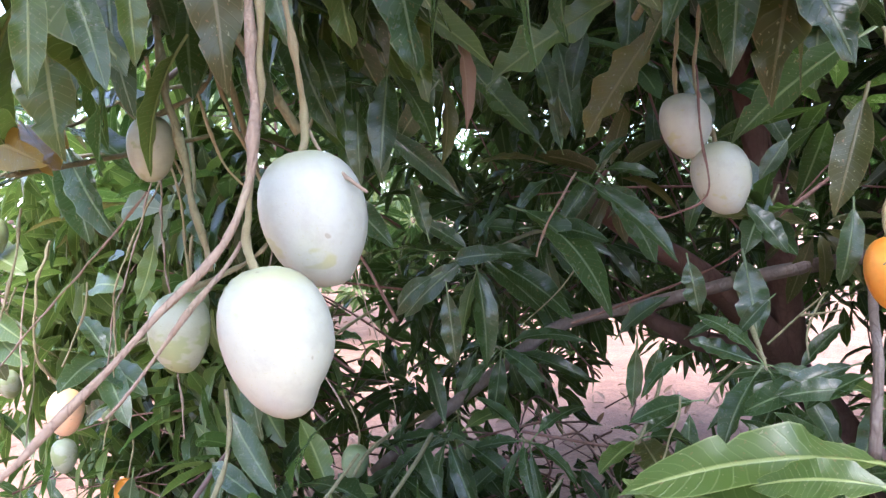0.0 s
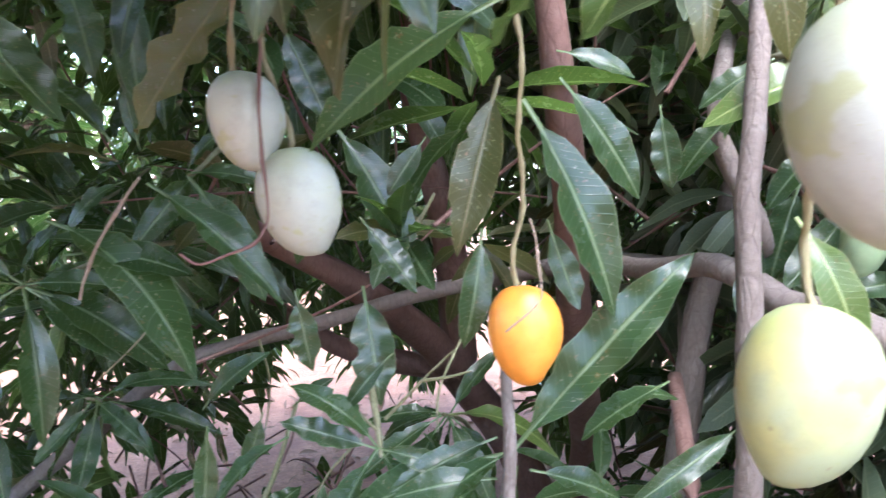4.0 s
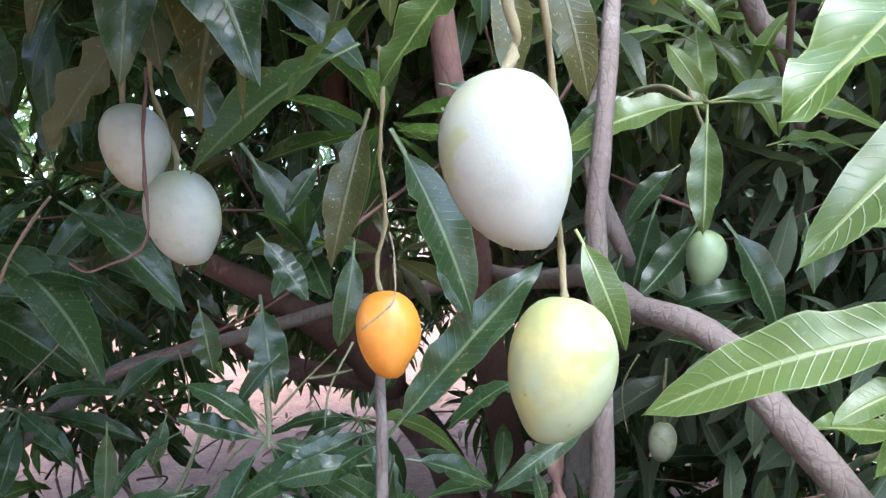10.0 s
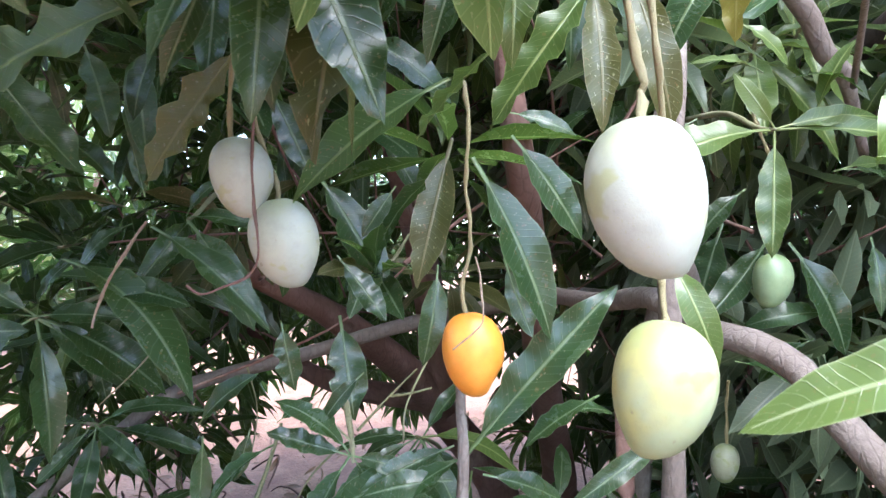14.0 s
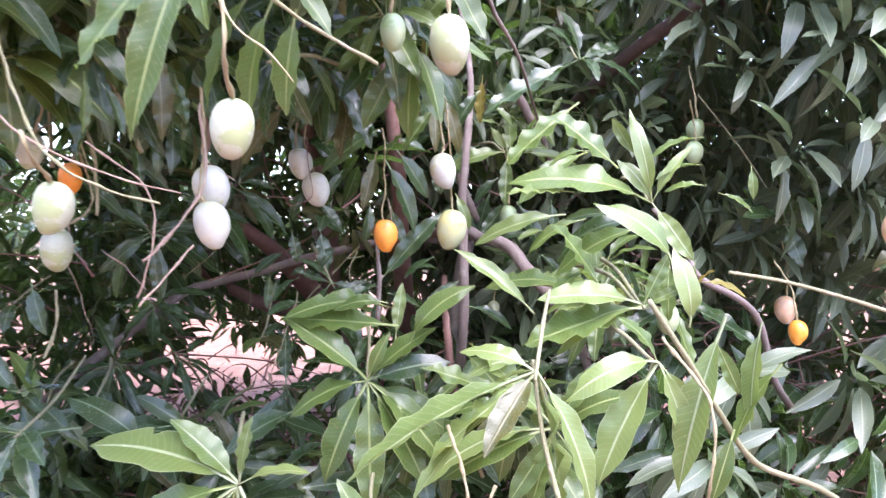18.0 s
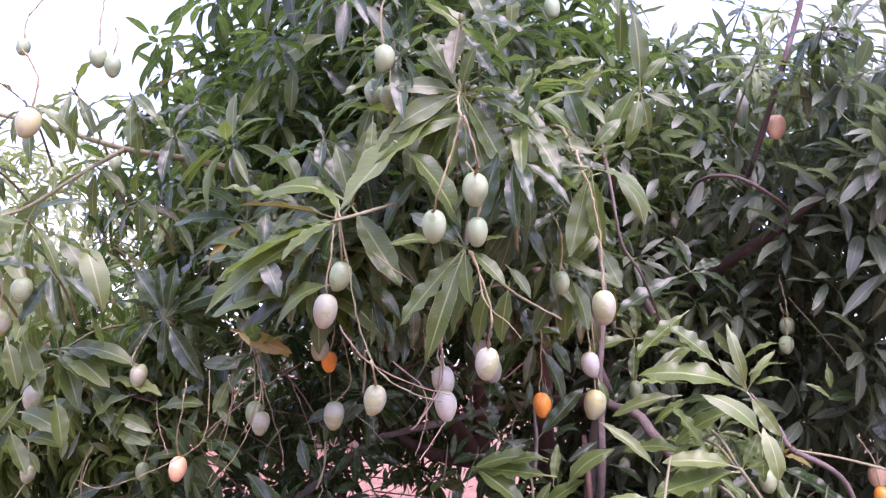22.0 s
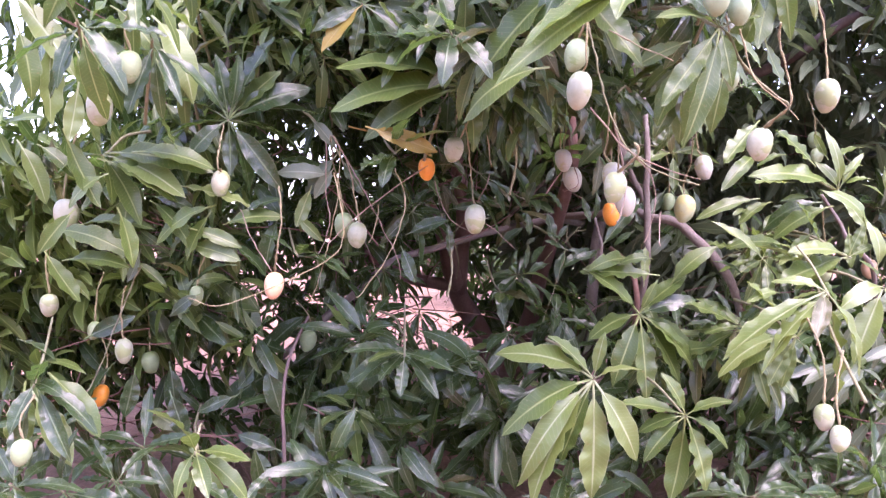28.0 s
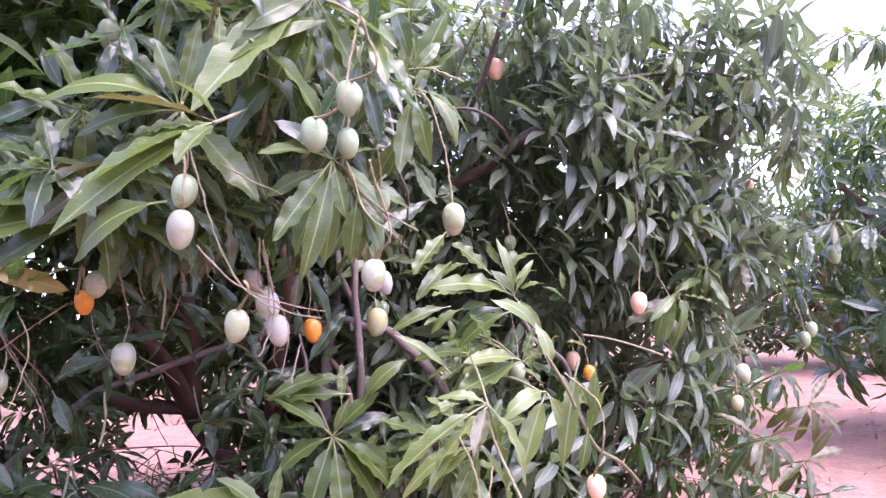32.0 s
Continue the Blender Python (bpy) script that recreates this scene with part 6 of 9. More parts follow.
leaf((0.354, 1.422, 1.253), (0.435, 1.350, 1.341), (-0.81, -0.41, 0.41), 1.70, 4, "mature")
leaf((0.465, 1.366, 1.260), (0.519, 1.354, 1.297), (-0.56, -0.51, 0.65), 1.70, 3, "mature")
leaf((0.428, 1.384, 1.252), (0.404, 1.390, 1.171), (-0.06, -1.00, -0.05), 1.70, 0, "mature")
leaf((0.187, 1.509, 1.463), (0.349, 1.426, 1.435), (-0.15, -0.57, 0.80), 1.70, 1, "mature")
tw = twig_end((0.108, 1.711, 1.402), 23)
leaf((0.104, 1.712, 1.404), (-0.105, 1.770, 1.369), (-0.20, -0.14, 0.97), 1.65, 1, "mature", tw)
leaf((0.103, 1.712, 1.402), (-0.058, 1.727, 1.261), (-0.30, -0.92, 0.24), 1.20, 2, "mature", tw)
leaf((0.102, 1.712, 1.401), (0.016, 1.715, 1.302), (-0.71, -0.35, 0.61), 1.70, 1, "mature", tw)
leaf((0.105, 1.712, 1.400), (0.127, 1.685, 1.146), (0.35, -0.93, 0.13), 1.33, 4, "mature", tw)
leaf((0.106, 1.711, 1.401), (0.258, 1.666, 1.272), (0.11, -0.89, 0.45), 1.48, 1, "mature", tw)
leaf((0.110, 1.710, 1.400), (0.318, 1.652, 1.257), (0.27, -0.69, 0.67), 1.70, 1, "mature", tw)
leaf((0.107, 1.711, 1.404), (0.241, 1.655, 1.401), (-0.23, -0.58, 0.78), 1.70, 0, "mature", tw)
leaf((0.104, 1.712, 1.405), (-0.018, 1.730, 1.484), (0.12, -0.91, 0.39), 1.62, 4, "mature", tw)
leaf((0.107, 1.711, 1.406), (0.175, 1.677, 1.508), (-0.81, -0.42, 0.40), 1.70, 2, "mature", tw)
tw = twig_end((0.353, 1.533, 1.576), 24)
leaf((0.347, 1.535, 1.578), (0.405, 1.502, 1.641), (-0.73, -0.57, 0.38), 1.70, 1, "mature", tw)
leaf((0.348, 1.534, 1.576), (0.464, 1.501, 1.557), (-0.07, -0.66, 0.75), 1.70, 1, "mature", tw)
leaf((0.348, 1.534, 1.573), (0.449, 1.473, 1.386), (0.14, -0.92, 0.37), 1.54, 1, "mature", tw)
leaf((0.254, 1.558, 1.594), (0.101, 1.579, 1.595), (-0.04, -0.30, 0.95), 1.58, 9, "bronze", tw)
leaf((0.264, 1.554, 1.566), (0.185, 1.554, 1.494), (-0.53, -0.62, 0.58), 1.70, 7, "mature", tw)
leaf((0.250, 1.560, 1.614), (0.135, 1.605, 1.723), (0.34, -0.69, 0.64), 1.70, 1, "mature", tw)
leaf((0.284, 1.551, 1.610), (0.265, 1.560, 1.702), (0.13, -0.98, 0.13), 1.44, 8, "mature", tw)
leaf((0.366, 1.633, 1.581), (0.263, 1.530, 1.456), (0.23, -0.83, 0.50), 1.17, 1, "mature", tw)
leaf((0.414, 1.286, 1.821), (0.282, 1.321, 1.617), (-0.62, -0.73, 0.28), 1.53, 3, "olive")
leaf((0.296, 1.025, 1.787), (0.099, 1.079, 1.670), (-0.48, -0.74, 0.47), 1.56, 6, "young")
leaf((0.053, 1.443, 1.834), (0.202, 1.370, 1.631), (0.24, -0.85, 0.48), 1.46, 8, "mature")
leaf((0.201, 1.406, 1.826), (0.238, 1.369, 1.684), (0.39, -0.86, 0.33), 1.55, 6, "mature")
leaf((0.305, 1.381, 1.827), (0.268, 1.355, 1.705), (-0.48, -0.82, 0.32), 1.70, 1, "mature")
leaf((0.385, 1.367, 2.002), (0.364, 1.354, 1.762), (-0.29, -0.95, 0.08), 1.19, 8, "mature")
leaf((-0.050, 1.046, 1.856), (0.021, 1.008, 1.640), (0.50, -0.81, 0.31), 1.06, 6, "young")
leaf((0.058, 1.016, 1.745), (0.069, 0.983, 1.600), (0.45, -0.86, 0.23), 0.85, 4, "dry")
leaf((0.038, 1.019, 1.682), (0.037, 1.014, 1.558), (0.75, -0.66, 0.02), 1.42, 4, "bronze")
leaf((-0.101, 1.053, 1.683), (-0.079, 1.040, 1.517), (0.44, -0.89, 0.13), 1.06, 3, "mature")
leaf((-0.061, 1.042, 1.658), (-0.043, 1.039, 1.537), (0.31, -0.95, 0.07), 1.60, 4, "mature")
leaf((-0.033, 1.037, 1.693), (0.027, 1.028, 1.582), (0.57, -0.73, 0.37), 1.70, 1, "mature")
leaf((-0.089, 1.375, 1.665), (0.074, 1.332, 1.522), (-0.02, -0.96, 0.27), 1.04, 4, "mature")
leaf((-0.177, 1.393, 1.558), (-0.052, 1.344, 1.440), (0.21, -0.80, 0.56), 1.45, 0, "mature")
leaf((-0.286, 1.420, 1.560), (-0.165, 1.393, 1.401), (0.67, -0.45, 0.59), 1.57, 7, "mature")
leaf((-0.081, 1.378, 1.797), (0.054, 1.347, 1.708), (-0.08, -0.97, 0.22), 1.49, 1, "mature")
leaf((0.039, 1.346, 1.732), (-0.042, 1.370, 1.625), (-0.14, -0.98, -0.11), 1.68, 5, "mature")
leaf((-0.213, 0.962, 1.795), (-0.030, 0.937, 1.691), (0.38, -0.49, 0.79), 1.70, 0, "mature")
leaf((-0.092, 0.963, 1.840), (-0.026, 0.954, 1.671), (0.17, -0.98, 0.11), 1.22, 1, "mature")
leaf((-0.124, 0.957, 1.731), (-0.082, 0.936, 1.620), (0.47, -0.81, 0.33), 1.70, 3, "mature")
leaf((-0.025, 0.954, 1.681), (-0.037, 0.924, 1.543), (0.01, -0.98, 0.21), 1.51, 4, "mature")
leaf((-0.064, 0.951, 1.634), (-0.062, 0.939, 1.541), (0.02, -0.99, 0.13), 1.70, 9, "mature")
leaf((0.019, 0.964, 1.884), (-0.001, 0.943, 1.685), (-0.14, -0.98, 0.12), 1.11, 0, "mature")
leaf((-0.147, 0.635, 1.798), (-0.130, 0.637, 1.593), (0.25, -0.97, 0.01), 0.98, 6, "bronze")
leaf((-0.205, 0.631, 1.720), (-0.200, 0.637, 1.617), (0.73, -0.69, -0.01), 1.16, 3, "young")
leaf((-0.246, 0.630, 1.694), (-0.209, 0.606, 1.591), (0.33, -0.89, 0.32), 1.16, 1, "mature")
leaf((-0.276, 0.631, 1.712), (-0.278, 0.625, 1.592), (0.58, -0.81, 0.03), 1.07, 3, "young")
leaf((-0.107, 0.630, 1.726), (-0.081, 0.637, 1.629), (0.54, -0.84, 0.09), 1.12, 6, "mature")
tw = twig_end((0.535, 1.194, 1.248), 32)
leaf((0.532, 1.195, 1.250), (0.437, 1.233, 1.324), (0.33, -0.60, 0.73), 1.70, 7, "mature", tw)
leaf((0.531, 1.195, 1.249), (0.424, 1.222, 1.286), (-0.04, -0.87, 0.50), 1.31, 3, "mature", tw)
leaf((0.532, 1.195, 1.248), (0.462, 1.181, 1.113), (-0.77, -0.45, 0.45), 1.70, 9, "mature", tw)
leaf((0.532, 1.195, 1.249), (0.619, 1.155, 1.223), (-0.23, -0.84, 0.50), 1.55, 9, "mature", tw)
leaf((0.682, 1.157, 1.235), (0.479, 1.178, 1.171), (-0.30, -0.53, 0.79), 1.44, 1, "mature", tw)
leaf((0.670, 1.161, 1.255), (0.532, 1.164, 1.204), (-0.26, -0.70, 0.67), 1.36, 4, "mature", tw)
leaf((0.694, 1.154, 1.219), (0.661, 1.155, 1.094), (-0.86, -0.46, 0.23), 1.64, 8, "mature", tw)
leaf((0.434, 1.220, 1.268), (0.347, 1.224, 1.190), (-0.66, -0.18, 0.73), 1.70, 1, "mature", tw)
leaf((0.347, 1.241, 1.285), (0.341, 1.252, 1.172), (-0.23, -0.97, -0.08), 1.34, 8, "mature", tw)
leaf((0.446, 1.214, 1.189), (0.327, 1.223, 1.152), (-0.29, -0.51, 0.81), 1.70, 1, "mature", tw)
leaf((0.709, 1.150, 1.213), (0.829, 1.127, 1.163), (0.15, -0.72, 0.68), 1.70, 4, "mature", tw)
leaf((0.979, 1.085, 1.257), (0.822, 1.114, 1.159), (-0.41, -0.81, 0.41), 0.96, 1, "mature", tw)
leaf((0.812, 1.127, 1.293), (0.902, 1.117, 1.287), (0.01, -0.37, 0.93), 1.70, 1, "mature", tw)
leaf((0.879, 1.107, 1.192), (0.895, 1.097, 1.128), (0.07, -0.98, 0.18), 1.70, 0, "mature", tw)
leaf((0.533, 1.195, 1.249), (0.573, 1.176, 1.175), (0.39, -0.82, 0.42), 1.70, 0, "mature", tw)
leaf((0.552, 1.194, 1.360), (0.501, 1.218, 1.292), (-0.66, -0.71, 0.24), 1.45, 1, "mature", tw)
leaf((0.472, 1.370, 1.416), (0.492, 1.363, 1.307), (-0.23, -0.97, 0.02), 1.70, 6, "mature")
leaf((0.550, 0.863, 1.198), (0.218, 0.849, 1.183), (-0.02, -0.51, 0.86), 1.10, 7, "young")
leaf((0.546, 0.820, 1.113), (0.575, 0.834, 1.271), (-0.68, -0.71, 0.19), 1.13, 3, "fresh_lit")
tw = twig_end((-0.420, 0.470, 2.000), 36)
leaf((-0.422, 0.472, 2.001), (-0.651, 0.690, 2.018), (-0.43, -0.51, 0.74), 1.70, 5, "young", tw)
leaf((-0.420, 0.471, 1.996), (-0.561, 0.698, 1.941), (-0.79, -0.37, 0.49), 1.32, 1, "young", tw)
leaf((-0.420, 0.471, 1.992), (-0.546, 0.680, 1.726), (-0.93, -0.16, 0.32), 1.47, 0, "young", tw)
leaf((-0.419, 0.469, 1.995), (-0.321, 0.295, 1.747), (-0.41, -0.82, 0.41), 1.19, 3, "young", tw)
leaf((-0.428, 0.514, 1.766), (-0.559, 0.713, 1.620), (-0.85, -0.21, 0.48), 1.70, 5, "young", tw)
leaf((-0.418, 0.468, 2.000), (-0.226, 0.136, 2.199), (-0.86, -0.23, 0.45), 1.62, 5, "young", tw)
leaf((-0.419, 0.468, 2.005), (-0.471, 0.489, 2.173), (-0.41, -0.91, -0.01), 1.65, 4, "young", tw)
leaf((-0.418, 0.466, 2.007), (-0.395, 0.408, 2.228), (-0.73, -0.68, -0.10), 0.86, 3, "fresh_lit", tw)
leaf((-0.261, 0.234, 2.088), (-0.350, 0.378, 1.901), (-0.93, -0.25, 0.25), 1.70, 1, "mature", tw)
leaf((-0.294, 0.283, 2.061), (-0.255, 0.195, 2.229), (-0.98, -0.12, 0.16), 1.70, 3, "young", tw)
leaf((-0.422, 0.472, 2.003), (-0.522, 0.602, 2.180), (-0.09, -0.83, 0.55), 1.70, 0, "mature", tw)
leaf((-0.419, 0.470, 1.991), (-0.471, 0.526, 1.820), (-0.94, -0.29, 0.19), 1.66, 7, "mature", tw)
tw = twig_end((-0.397, 0.871, 1.767), 37)
leaf((-0.401, 0.875, 1.774), (-0.678, 1.174, 1.822), (-0.38, -0.48, 0.79), 1.60, 1, "young", tw)
leaf((-0.402, 0.878, 1.769), (-0.678, 1.192, 1.688), (-0.66, -0.42, 0.62), 1.61, 1, "young", tw)
leaf((-0.400, 0.874, 1.774), (-0.614, 1.116, 1.930), (-0.07, -0.58, 0.81), 1.48, 5, "mature", tw)
leaf((-0.400, 0.876, 1.764), (-0.592, 1.134, 1.598), (-0.80, -0.24, 0.55), 1.70, 1, "young", tw)
leaf((-0.397, 0.871, 1.769), (-0.488, 0.994, 1.978), (-0.73, -0.68, 0.08), 1.36, 1, "mature", tw)
leaf((-0.392, 0.864, 1.762), (-0.373, 0.854, 1.565), (0.06, -1.00, 0.06), 1.46, 6, "young", tw)
leaf((-0.608, 1.184, 1.653), (-0.444, 0.967, 1.559), (0.17, -0.29, 0.94), 1.31, 3, "yellow", tw)
leaf((-0.394, 0.866, 1.772), (-0.294, 0.662, 1.968), (-0.86, 0.06, 0.50), 1.70, 7, "young", tw)
leaf((-0.396, 0.869, 1.766), (-0.287, 0.755, 1.619), (0.34, -0.60, 0.72), 1.70, 0, "young", tw)
leaf((-0.399, 0.873, 1.772), (-0.556, 1.034, 2.002), (-0.19, -0.86, 0.47), 1.30, 5, "mature", tw)
leaf((-0.395, 0.868, 1.767), (-0.272, 0.670, 1.759), (-0.57, -0.39, 0.72), 1.70, 1, "mature", tw)
leaf((-0.397, 0.870, 1.772), (-0.404, 0.851, 1.999), (-0.49, -0.87, -0.09), 1.31, 0, "mature", tw)
leaf((-0.391, 0.863, 1.764), (-0.218, 0.663, 1.615), (-0.15, -0.67, 0.73), 1.70, 5, "young", tw)
leaf((-0.409, 0.898, 1.863), (-0.566, 0.985, 2.001), (0.05, -0.82, 0.58), 1.70, 0, "mature")
leaf((-0.322, 0.853, 1.736), (-0.357, 0.854, 1.609), (-0.60, -0.79, 0.16), 1.70, 0, "young")
leaf((-0.232, 0.767, 1.985), (-0.399, 0.872, 1.857), (-0.69, -0.58, 0.43), 1.70, 1, "young")
leaf((-0.281, 0.810, 1.887), (-0.425, 0.911, 1.737), (-0.77, -0.19, 0.61), 1.70, 5, "young")
leaf((-0.628, 1.069, 1.639), (-0.439, 0.944, 1.568), (-0.47, -0.85, 0.22), 1.27, 3, "yellow")
leaf((-0.208, 0.782, 1.677), (-0.261, 0.810, 1.542), (-0.93, -0.06, 0.36), 1.70, 9, "young")
leaf((-0.132, 0.724, 1.747), (-0.155, 0.740, 1.630), (-0.97, -0.19, 0.16), 1.70, 3, "young")
tw = twig_end((-0.205, 0.150, 1.847), 39)
leaf((-0.207, 0.151, 1.848), (-0.398, 0.218, 1.843), (-0.23, -0.59, 0.78), 1.53, 1, "young", tw)
leaf((-0.208, 0.152, 1.844), (-0.351, 0.226, 1.636), (-0.68, -0.70, 0.22), 1.05, 3, "young", tw)
leaf((-0.206, 0.151, 1.843), (-0.283, 0.203, 1.538), (-0.58, -0.81, 0.01), 1.03, 4, "young", tw)
leaf((-0.202, 0.149, 1.845), (-0.121, 0.081, 1.747), (-0.03, -0.84, 0.55), 1.70, 0, "young", tw)
leaf((-0.203, 0.149, 1.846), (-0.122, 0.074, 1.874), (-0.42, -0.12, 0.90), 1.70, 0, "young", tw)
leaf((-0.384, 0.243, 2.134), (-0.211, 0.166, 1.894), (0.21, -0.88, 0.44), 1.70, 1, "young", tw)
leaf((-0.203, 0.149, 1.849), (-0.140, 0.103, 2.104), (-0.70, -0.71, 0.04), 1.43, 8, "mature", tw)
leaf((-0.205, 0.150, 1.845), (-0.201, 0.117, 1.691), (-0.82, -0.56, 0.10), 1.45, 0, "young", tw)
leaf((-0.206, 0.150, 1.850), (-0.299, 0.187, 2.025), (-0.26, -0.96, 0.06), 1.46, 8, "mature", tw)
leaf((-0.211, 0.153, 1.848), (-0.344, 0.215, 1.933), (-0.34, -0.93, 0.15), 1.35, 7, "mature", tw)
leaf((-0.066, 0.291, 1.831), (-0.122, 0.375, 1.627), (-0.97, -0.12, 0.22), 1.70, 0, "young")
leaf((-0.046, 0.267, 1.798), (-0.063, 0.323, 1.595), (-0.95, -0.31, -0.01), 1.70, 4, "young")
leaf((-0.018, 0.230, 1.781), (-0.021, 0.264, 1.608), (-0.83, -0.55, -0.10), 1.63, 0, "young")
leaf((-0.029, 0.239, 1.829), (0.024, 0.183, 1.732), (-0.17, -0.89, 0.42), 1.70, 4, "young")
leaf((-0.076, 0.301, 1.863), (-0.177, 0.425, 1.787), (-0.82, -0.47, 0.32), 1.70, 4, "young")
tw = twig_end((0.451, 0.610, 1.889), 41)
leaf((0.450, 0.611, 1.890), (0.287, 0.741, 1.927), (-0.12, -0.41, 0.91), 1.70, 2, "young", tw)
leaf((0.449, 0.611, 1.886), (0.295, 0.706, 1.824), (-0.50, -0.28, 0.82), 1.70, 7, "young", tw)
leaf((0.453, 0.608, 1.883), (0.495, 0.545, 1.683), (0.09, -0.94, 0.32), 1.70, 4, "young", tw)
leaf((0.450, 0.611, 1.892), (0.380, 0.676, 2.042), (0.01, -0.92, 0.40), 1.70, 8, "young", tw)
leaf((0.457, 0.606, 1.886), (0.616, 0.498, 1.835), (-0.20, -0.64, 0.74), 1.70, 1, "young", tw)
leaf((0.447, 0.613, 1.886), (0.301, 0.698, 1.730), (-0.77, -0.42, 0.48), 1.70, 4, "mature", tw)
leaf((0.451, 0.610, 1.890), (0.561, 0.545, 2.030), (-0.66, -0.72, 0.19), 1.47, 2, "young", tw)
tw = twig_end((0.237, 0.192, 2.145), 42)
leaf((0.231, 0.195, 2.146), (-0.019, 0.309, 2.087), (-0.44, -0.67, 0.60), 1.70, 1, "young", tw)
leaf((0.233, 0.194, 2.140), (0.189, 0.233, 1.875), (-0.59, -0.81, -0.02), 1.41, 8, "young", tw)
leaf((0.239, 0.191, 2.142), (0.379, 0.090, 2.000), (0.07, -0.78, 0.62), 1.70, 2, "young", tw)
leaf((0.233, 0.194, 2.142), (0.093, 0.261, 2.048), (-0.56, -0.78, 0.29), 1.70, 4, "young", tw)
leaf((0.235, 0.193, 2.144), (0.331, 0.148, 2.228), (-0.69, -0.19, 0.69), 1.70, 2, "fresh_lit", tw)
leaf((0.231, 0.195, 2.142), (0.044, 0.294, 1.998), (-0.68, -0.39, 0.62), 1.70, 1, "mature", tw)
leaf((0.237, 0.192, 2.138), (0.271, 0.170, 1.905), (-0.85, -0.52, -0.08), 1.24, 0, "young", tw)
leaf((0.321, 0.250, 2.154), (0.199, 0.391, 2.081), (-0.79, -0.49, 0.36), 1.70, 4, "young")
leaf((0.329, 0.241, 2.130), (0.283, 0.348, 1.897), (-0.98, -0.12, 0.14), 1.70, 8, "young")
leaf((0.338, 0.224, 2.166), (0.404, 0.153, 1.984), (-0.32, -0.92, 0.24), 1.70, 5, "fresh_lit")
leaf((0.325, 0.240, 2.185), (0.371, 0.139, 2.414), (-0.98, -0.04, 0.18), 1.70, 0, "young")
leaf((0.318, 0.246, 2.209), (0.198, 0.370, 2.271), (-0.58, -0.74, 0.35), 1.70, 0, "young")
leaf((0.356, 0.194, 2.197), (0.394, 0.106, 2.299), (-0.83, 0.23, 0.51), 1.70, 1, "young")
leaf((0.300, 0.298, 2.019), (0.252, 0.382, 1.875), (-0.80, -0.59, -0.08), 1.70, 0, "young")
leaf((0.324, 0.273, 1.944), (0.385, 0.232, 1.798), (-0.31, -0.94, 0.14), 1.70, 8, "young")
tw = twig_end((0.930, 0.257, 1.493), 44)
leaf((0.930, 0.257, 1.493), (0.642, 0.465, 1.533), (-0.32, -0.59, 0.74), 1.40, 7, "young", tw)
leaf((0.871, 0.311, 1.576), (0.731, 0.400, 1.707), (-0.18, -0.89, 0.41), 1.70, 3, "young", tw)
leaf((0.932, 0.255, 1.492), (0.887, 0.291, 1.721), (-0.66, -0.75, -0.01), 0.87, 5, "fresh_lit", tw)
leaf((0.931, 0.256, 1.493), (0.876, 0.320, 1.599), (-0.48, -0.84, 0.26), 1.70, 5, "fresh_lit", tw)
leaf((0.902, 0.280, 1.602), (0.847, 0.312, 1.697), (-0.70, -0.69, -0.18), 1.45, 8, "young", tw)
leaf((0.869, 0.317, 1.465), (0.771, 0.399, 1.445), (-0.51, -0.42, 0.75), 1.70, 4, "young", tw)
leaf((0.957, 0.316, 1.450), (0.838, 0.491, 1.335), (-0.76, -0.10, 0.64), 1.70, 5, "mature", tw)
leaf((0.922, 0.266, 1.434), (0.763, 0.419, 1.304), (-0.68, -0.10, 0.72), 1.70, 1, "young", tw)
leaf((0.933, 0.255, 1.491), (0.983, 0.169, 1.352), (-0.71, -0.69, 0.17), 1.36, 3, "fresh_lit", tw)
leaf((1.080, 0.217, 1.661), (0.963, 0.291, 1.602), (-0.45, 0.00, 0.89), 1.70, 1, "young", tw)
leaf((1.080, 0.220, 1.592), (0.918, 0.235, 1.546), (-0.28, -0.15, 0.95), 1.32, 4, "young", tw)
leaf((1.023, 0.166, 1.534), (0.948, 0.236, 1.517), (-0.42, -0.24, 0.87), 1.70, 1, "young", tw)
leaf((0.933, 0.254, 1.493), (1.002, 0.192, 1.634), (-0.90, -0.30, 0.31), 0.95, 1, "fresh_lit", tw)
leaf((0.948, 0.356, 1.349), (0.977, 0.332, 1.242), (-0.76, -0.65, -0.06), 1.40, 8, "mature", tw)
leaf((1.212, 0.261, 1.529), (1.279, 0.199, 1.474), (-0.06, -0.69, 0.72), 1.70, 4, "young", tw)
leaf((1.270, 0.203, 1.601), (1.278, 0.198, 1.510), (-0.78, -0.63, -0.04), 1.62, 4, "young", tw)
leaf((0.892, 0.428, 1.631), (0.814, 0.505, 1.584), (-0.58, -0.08, 0.81), 1.70, 2, "young", tw)
tw = twig_end((0.800, 0.170, 1.252), 45)
leaf((0.733, 0.233, 1.289), (0.616, 0.272, 1.437), (0.18, -0.91, 0.38), 1.58, 3, "young", tw)
leaf((0.772, 0.363, 1.282), (0.626, 0.533, 1.269), (-0.38, -0.26, 0.89), 1.70, 7, "young", tw)
leaf((0.680, 0.399, 1.218), (0.546, 0.550, 1.372), (-0.26, -0.79, 0.55), 1.03, 4, "fresh_lit", tw)
leaf((0.708, 0.256, 1.333), (0.625, 0.300, 1.247), (-0.74, -0.12, 0.66), 1.70, 1, "young", tw)
leaf((0.957, 0.224, 1.357), (0.939, 0.204, 1.204), (-0.84, -0.52, 0.16), 1.29, 3, "young", tw)
